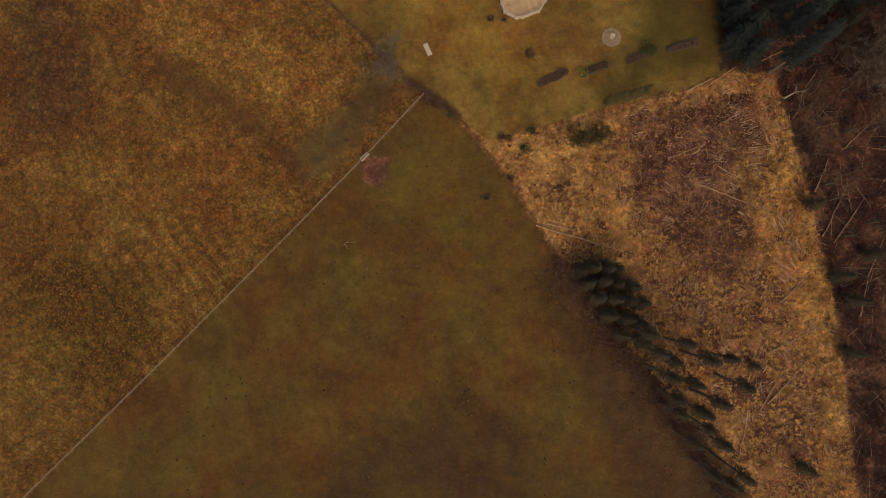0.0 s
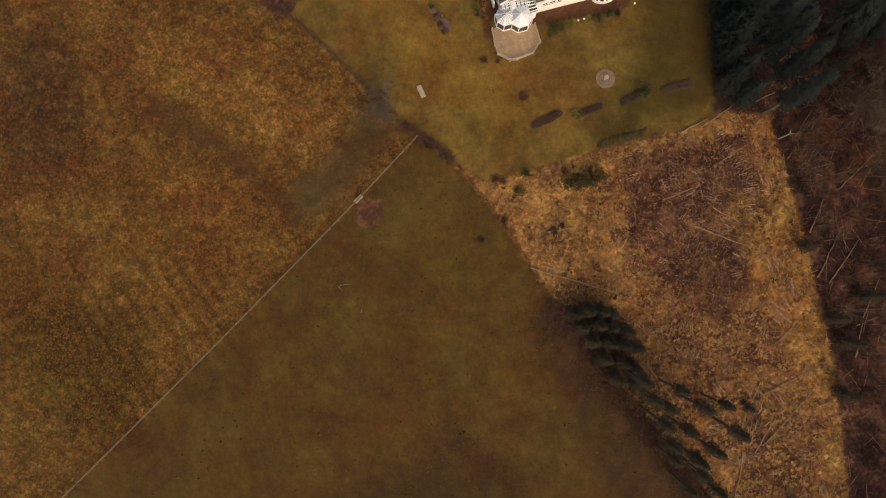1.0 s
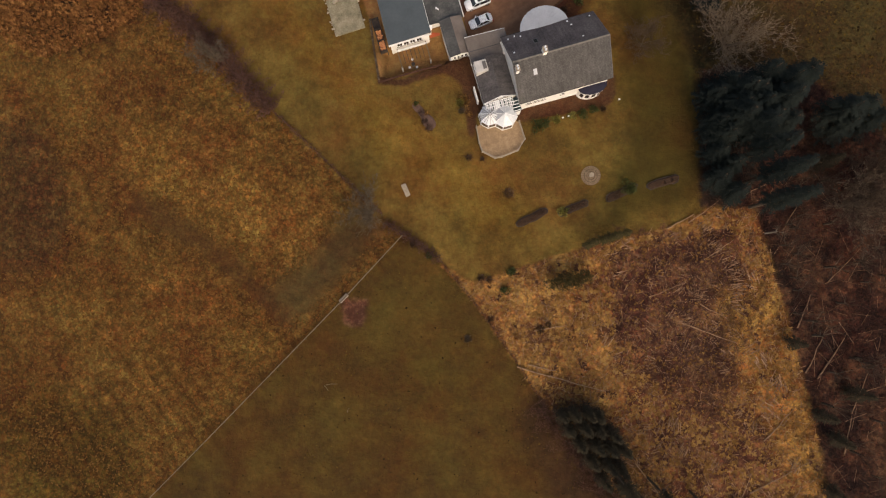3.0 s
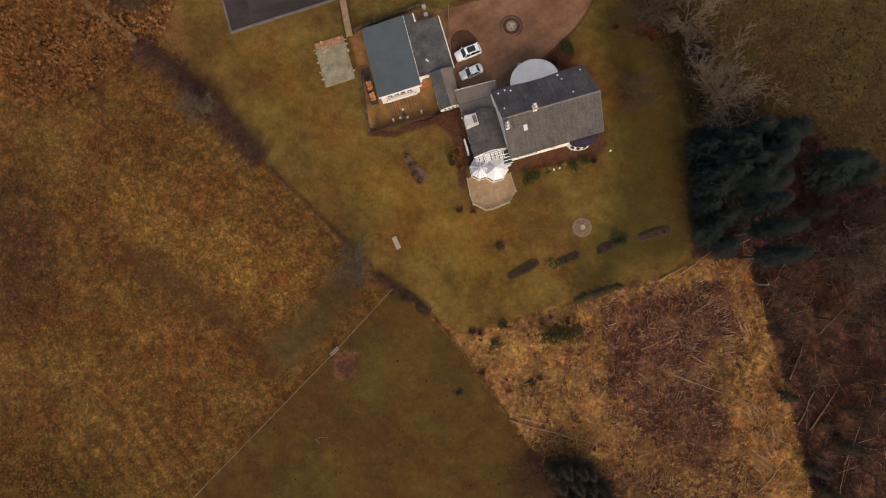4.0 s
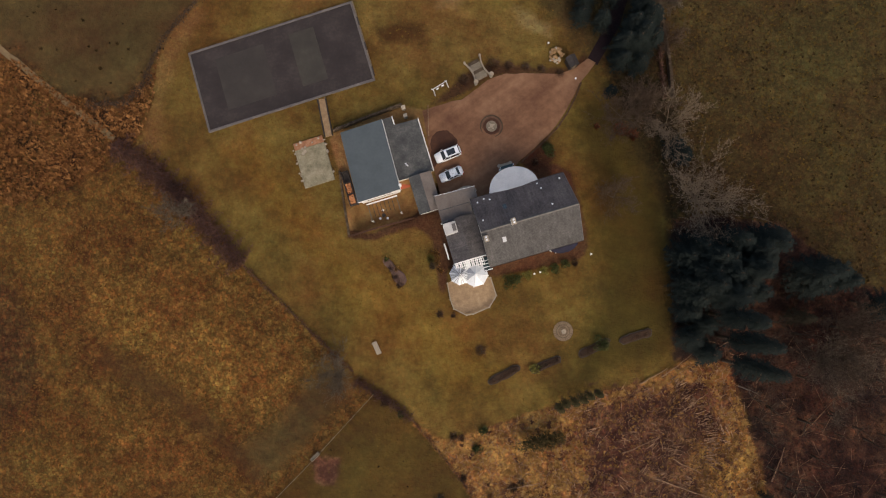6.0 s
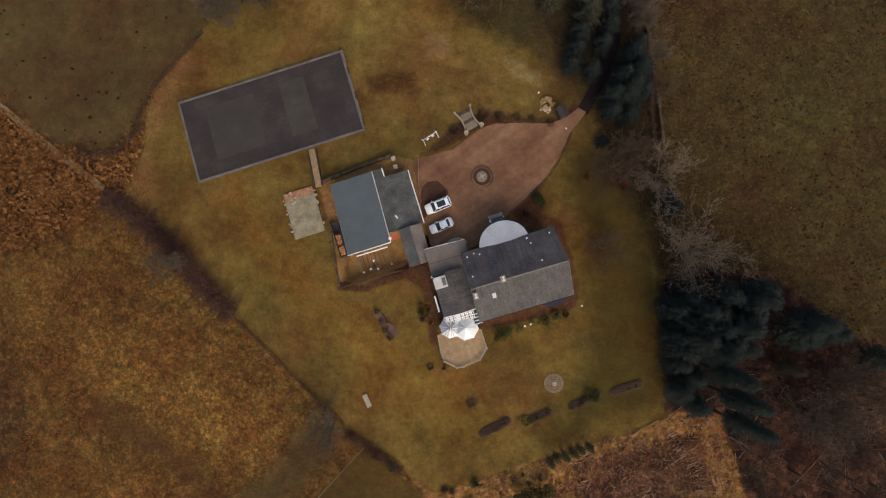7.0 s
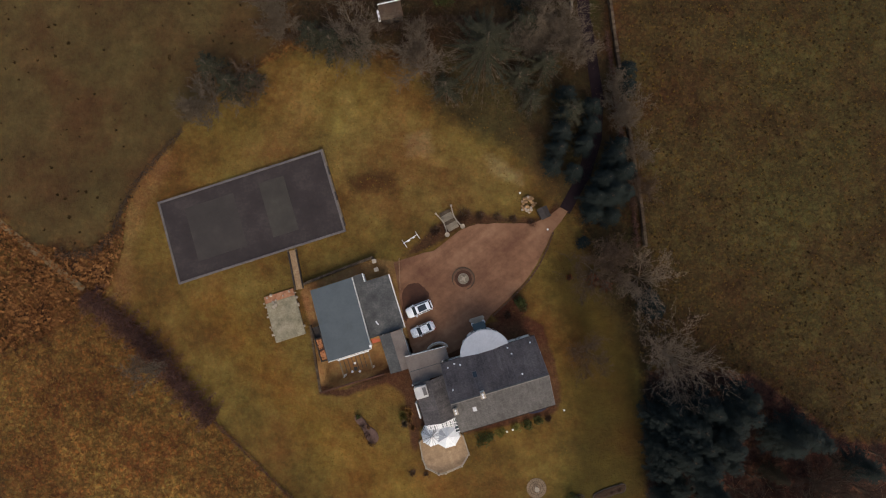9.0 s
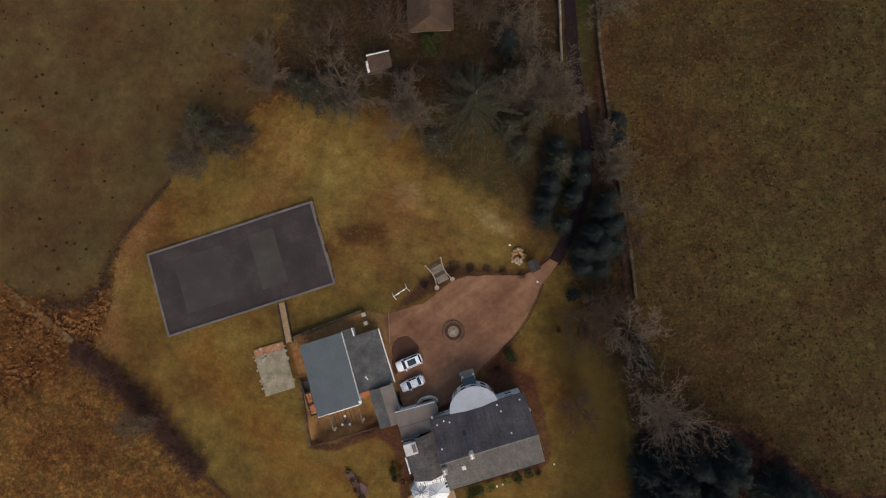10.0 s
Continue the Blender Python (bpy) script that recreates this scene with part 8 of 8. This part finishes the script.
twig_hedge("hedge", [(-52.0, 71.8), (-45.0, 67.2), (-39.2, 62.4), (-35.6, 58.6), (-31.2, 53.6), (-27.2, 49.8)], 5.6, 2.4, HEDGE_TWIG, "dark leafless hedge along the lawn edge", 51, 58)
twig_hedge("hedge", [(-27.2, 49.8), (-20, 43.2), (-12.8, 36.4), (-7.0, 31.2)], 0.9, 0.8, HEDGE_TWIG, "thin low leafless hedge beside the lawn", 52, 60)
twig_hedge("hedge", [(-6.5, 29.6), (-3.6, 27.9), (0.0, 25.6), (3.4, 23.0)], 2.0, 1.4, HEDGE_TWIG, "dark leafless hedge at the fence end", 53, 70)
twig_hedge("hedge", [(3.4, 23.0), (9.0, 16.4), (16.2, 6.6), (22.4, -2.6)], 0.8, 0.7, HEDGE_TWIG, "low scrubby field boundary growth", 54, 40)
# twig strip added as a shading band on the evergreens' field side
twig_hedge("hedge", [(20.5, -1.5), (27.0, -10.0), (36.0, -21.6), (46.0, -34.0), (54.0, -46.0)], 5.4, 1.6, HEDGE_TWIG, "leafless thicket added to darken ground under the field edge evergreens", 59, 26)
twig_hedge("hedge", [(-34.5, 102.6), (-43.8, 91.8), (-47.0, 84.4)], 1.4, 1.2, TWIG_BROWN, "ragged brown hedge beside the northwest field", 55, 50)
twig_hedge("hedge", [(48.6, 80.0), (48.0, 88.0), (47.0, 96.0), (45.4, 108), (44.2, 120)], 1.3, 1.5, HEDGE_TWIG, "dark hedge along the field wall", 56, 45)
twig_hedge("hedge", [(-45.5, 85.0), (-50.5, 79.6), (-58, 79.5)], 2.4, 1.2, TWIG_BROWN, "brown scrub at the field corner", 57, 40)
twig_hedge("hedge", [(-15.5, 119.5), (-5, 121), (6, 121.5), (16, 122.5), (28, 121)], 3.4, 2.4, TWIG_BROWN, "brown undergrowth hedge of the north wood", 58, 30)
for k, (x, y, r_, h, m, lf, lab) in enumerate([
        (14.9, 17.9, 0.95, 1.2, LEAF, True, "round dark evergreen bush on straw ground"), (10.6, 20.1, 0.9, 0.8, HEATHER, False, "low brown heather on the lawn edge"), (12.0, 19.8, 0.8, 0.7, HEATHER, False, "low brown heather on the lawn edge"), (15.8, 21.2, 0.9, 0.9, LEAF, True, "low dark bush at the lawn edge"), (12.4, 12.9, 0.8, 0.8, HEATHER, False, "low brown heather on straw ground"),
        (21.0, 11.2, 1.0, 1.3, HEATHER, False, "dark scrub bush on cleared ground"), (22.4, 12.2, 0.7, 0.8, HEATHER, False, "dark scrub bush on cleared ground"), (17.0, 9.9, 0.8, 0.6, BRACKEN, False, "orange-red bracken clump on cleared ground"),
        (-1.2, 26.0, 1.1, 1.3, HEATHER, False, "dark leafless bush beside the fence"), (1.6, 23.8, 0.8, 0.9, LEAF, True, "dark bush beside the fence"), (8.4, 9.4, 0.9, 0.8, TWIG_PALE, False, "pale dry bush on the field edge")]):
    shrub(x, y, r_, h, 400 + k, m, lab, group="field bushes", leafy=lf)
rg = random.Random(71)
BUSH = [(3.7 * math.cos(k * 2.4) * math.sqrt((k + 0.5) / 18), 0.2 + 1.0 * math.sin(k * 2.4) * math.sqrt((k + 0.5) / 18), rg.uniform(1.6, 2.7) + 0.25 * math.sin(k * 2.4), rg.uniform(0.8, 1.1), rg.uniform(0.6, 0.9)) for k in range(18)]
shrub(25.8, 19.6, 3.0, 3.0, 420, LEAF_DARK, "wide dark olive evergreen bush on cleared ground", "bush", "field bushes", True, 12, 1.0, BUSH, 400, 0.09)
# flower beds on the lawn with their plants
for k, (ax, ay, bx, by, w) in enumerate([(16.6, 29.3, 22.2, 32.2, 1.3), (23.9, 31.3, 29.3, 33.7, 1.3), (32.3, 34.0, 38.0, 36.7, 1.4), (39.7, 36.4, 45.5, 38.3, 1.4)]):
    x, y, a = (ax + bx) / 2, (ay + by) / 2, math.degrees(math.atan2(by - ay, bx - ax))
    L_ = math.hypot(bx - ax, by - ay) / 2
    out = [(L_ * math.cos(t * math.pi / 10) * (1.0 if abs(math.cos(t * math.pi / 10)) < 0.95 else 0.97), w / 2 * max(-1, min(1, 1.5 * math.sin(t * math.pi / 10)))) for t in range(20)]
    rg = random.Random(60 + k)
    out = [(p * rg.uniform(0.95, 1.05), q * rg.uniform(0.78, 1.15)) for p, q in out]
    bed = thing("flower_bed", x, y, gz(x, y), a, "narrow dark brown soil flower bed on the lawn", "flower bed", "lawn flower beds")
    bed.matrix_world = lay(x, y, a, 0.08)
    part("soil", Shape().loft([[(p * 1.0, q, -0.3) for p, q in out], [(p, q, 0.06) for p, q in out], [(p * 0.94, q * 0.7, 0.16) for p, q in out]]), BED_SOIL, bed)
    part("edging", Shape().loft([[(p * e, q * e2, z) for p, q in out] for e, e2, z in ((1.03, 1.12, -0.2), (1.03, 1.12, 0.09), (0.995, 0.99, 0.09), (0.995, 0.99, -0.2))], cap=False), TIMBER_D, bed)
rg = random.Random(77)
for ax, ay, bx, by in ((16.9, 29.4, 21.9, 32.0), (24.4, 31.5, 28.9, 33.5), (32.8, 34.2, 37.6, 36.5), (40.0, 36.5, 45.2, 38.2)):
    for k in range(5):
        t = (k + rg.uniform(0.2, 0.8)) / 5
        shrub(ax + (bx - ax) * t + rg.uniform(-0.2, 0.2), ay + (by - ay) * t + rg.uniform(-0.2, 0.2), rg.uniform(0.35, 0.6), rg.uniform(0.3, 0.7), 700 + int(ax) * 7 + k, HEATHER if rg.random() < 0.7 else DARK_WEED, "low brown heather in the flower bed", leafy=False)
kidney = round_outline([(-1.9, 51.2), (-0.6, 50.8), (0.5, 49.2), (1.9, 48.4), (2.5, 46.9), (1.5, 45.9), (0.2, 46.8), (-0.5, 48.8), (-1.9, 50.0)])
bed = thing("flower_bed", 0.3, 48.6, gz(0.3, 48.6), 0, "kidney-shaped purple-brown flower bed on the lawn", "flower bed", "lawn flower beds")
part("soil", Shape().loft([[(0.3 + (p - 0.3) * e - 0.3, 48.6 + (q - 48.6) * e - 48.6, gz(p, q) - gz(0.3, 48.6) + zz) for p, q in reversed(kidney)] for e, zz in ((1.0, -0.3), (1.0, 0.06), (0.8, 0.14))]), PLUM_SOIL, bed)
for k, (x, y, r_, h, m, lf, lab) in enumerate([
        (20.9, 31.6, 0.9, 0.8, HEATHER, False, "brown heather in the flower bed"), (18.6, 30.4, 0.7, 0.5, HEATHER, False, "brown heather in the flower bed"), (24.4, 31.9, 0.95, 0.9, LEAF_LIGHT, True, "pale yellow-green shrub in the flower bed"), (26.4, 32.5, 0.7, 0.6, HEATHER, False, "brown heather in the flower bed"), (28.2, 33.2, 0.6, 0.5, HEATHER, False, "brown heather in the flower bed"),
        (36.2, 36.2, 1.5, 1.5, LEAF, True, "large round dark shrub in the flower bed"), (34.0, 34.9, 0.9, 0.8, HEATHER, False, "brown heather in the flower bed"), (32.8, 34.2, 0.6, 0.6, HEATHER, False, "brown heather in the flower bed"), (40.6, 36.9, 0.7, 0.5, HEATHER, False, "brown heather in the flower bed"), (43.6, 37.6, 0.8, 0.4, HEATHER, False, "brown heather in the flower bed"), (17.4, 29.8, 0.6, 0.6, DARK_WEED, False, "dark dead perennials in the flower bed"), (19.6, 30.9, 0.7, 0.6, DARK_WEED, False, "dark dead perennials in the flower bed"), (25.4, 32.1, 0.5, 0.4, LEAF, True, "small green plant in the flower bed"), (27.4, 32.9, 0.6, 0.5, DARK_WEED, False, "dark dead perennials in the flower bed"), (42.0, 37.2, 0.7, 0.5, DARK_WEED, False, "dark dead perennials in the flower bed"), (44.8, 38.0, 0.5, 0.4, DARK_WEED, False, "dark dead perennials in the flower bed"),
        (20.2, 46.9, 1.3, 1.0, LEAF, True, "low spreading green shrub by the house"), (21.9, 47.3, 1.2, 1.1, LEAF, True, "low spreading green shrub by the house"), (23.4, 48.0, 1.0, 1.0, LEAF_LIGHT, True, "yellow-green shrub by the house"), (26.4, 48.8, 0.9, 0.9, LEAF_LIGHT, True, "yellow-green shrub by the house"), (28.2, 49.2, 1.0, 0.9, LEAF, True, "dark green shrub by the house"), (30.2, 49.9, 0.9, 0.8, LEAF, True, "dark green shrub by the house"), (31.9, 50.3, 0.8, 0.8, HEATHER, False, "brown shrub by the house"),
        (6.6, 50.9, 0.9, 1.3, LEAF_LIGHT, False, "pale ornamental grass beside the wing"), (6.9, 49.6, 0.8, 1.1, TWIG_PALE, False, "pale ornamental grass beside the wing"), (0.4, 47.6, 0.9, 0.7, HEATHER, False, "brown heather on the west lawn"), (1.2, 46.4, 0.9, 0.7, HEATHER, False, "brown heather on the west lawn"), (-1.2, 50.7, 0.5, 0.6, LEAF, True, "small green bush on the west lawn"), (-0.3, 49.2, 0.8, 0.6, HEATHER, False, "brown heather on the west lawn"),
        (27.9, 69.9, 1.5, 2.2, LEAF, True, "dark evergreen bush at the house corner"), (25.0, 68.3, 0.9, 0.9, HEATHER, False, "brown shrub by the round bay"), (10.6, 41.0, 0.5, 0.4, HEATHER, False, "brown tuft beside the terrace"), (8.2, 41.2, 0.8, 0.4, HEATHER, False, "brown tuft on the lawn"), (15.4, 35.0, 1.3, 0.3, HEATHER, False, "brown moss patch on the lawn"),
        (12.4, 83.4, 1.3, 0.8, HEATHER, False, "dark heather beside the urn steps"), (17.6, 86.3, 1.5, 0.8, HEATHER, False, "dark heather beside the urn steps"), (20.5, 86.0, 1.2, 0.6, HEATHER, False, "dark heather along the drive"), (23.5, 85.8, 1.0, 0.5, HEATHER, False, "dark heather along the drive"), (26.4, 85.4, 1.0, 0.5, HEATHER, False, "dark heather along the drive"), (29.8, 84.7, 0.9, 0.5, HEATHER, False, "dark heather along the drive")]):
    shrub(x, y, r_, h, 430 + k, m, lab, leafy=lf)
for k, (x, y, r_) in enumerate([(6.6, 52.1, 0.55), (7.5, 52.0, 0.5), (7.9, 51.2, 0.5), (7.7, 50.2, 0.55), (8.3, 48.8, 0.5), (-1.3, 50.8, 0.45), (0.6, 49.0, 0.35)]):
    shrub(x, y, r_, 0.7, 460 + k, GRASS_C, "pale straw-coloured clump of ornamental grass", "ornamental_grass", "ornamental grasses", False)
for k, (x, y, r_, h) in enumerate([(40.4, 74.3, 1.6, 2.0), (42.6, 73.3, 1.4, 1.6), (36.2, 74.8, 0.7, 0.8)]):
    shrub(x, y, r_, h, 470 + k, TWIG_RED, "red-stemmed dogwood shrub under bare trees", "dogwood_shrub", "dogwood shrubs", False)
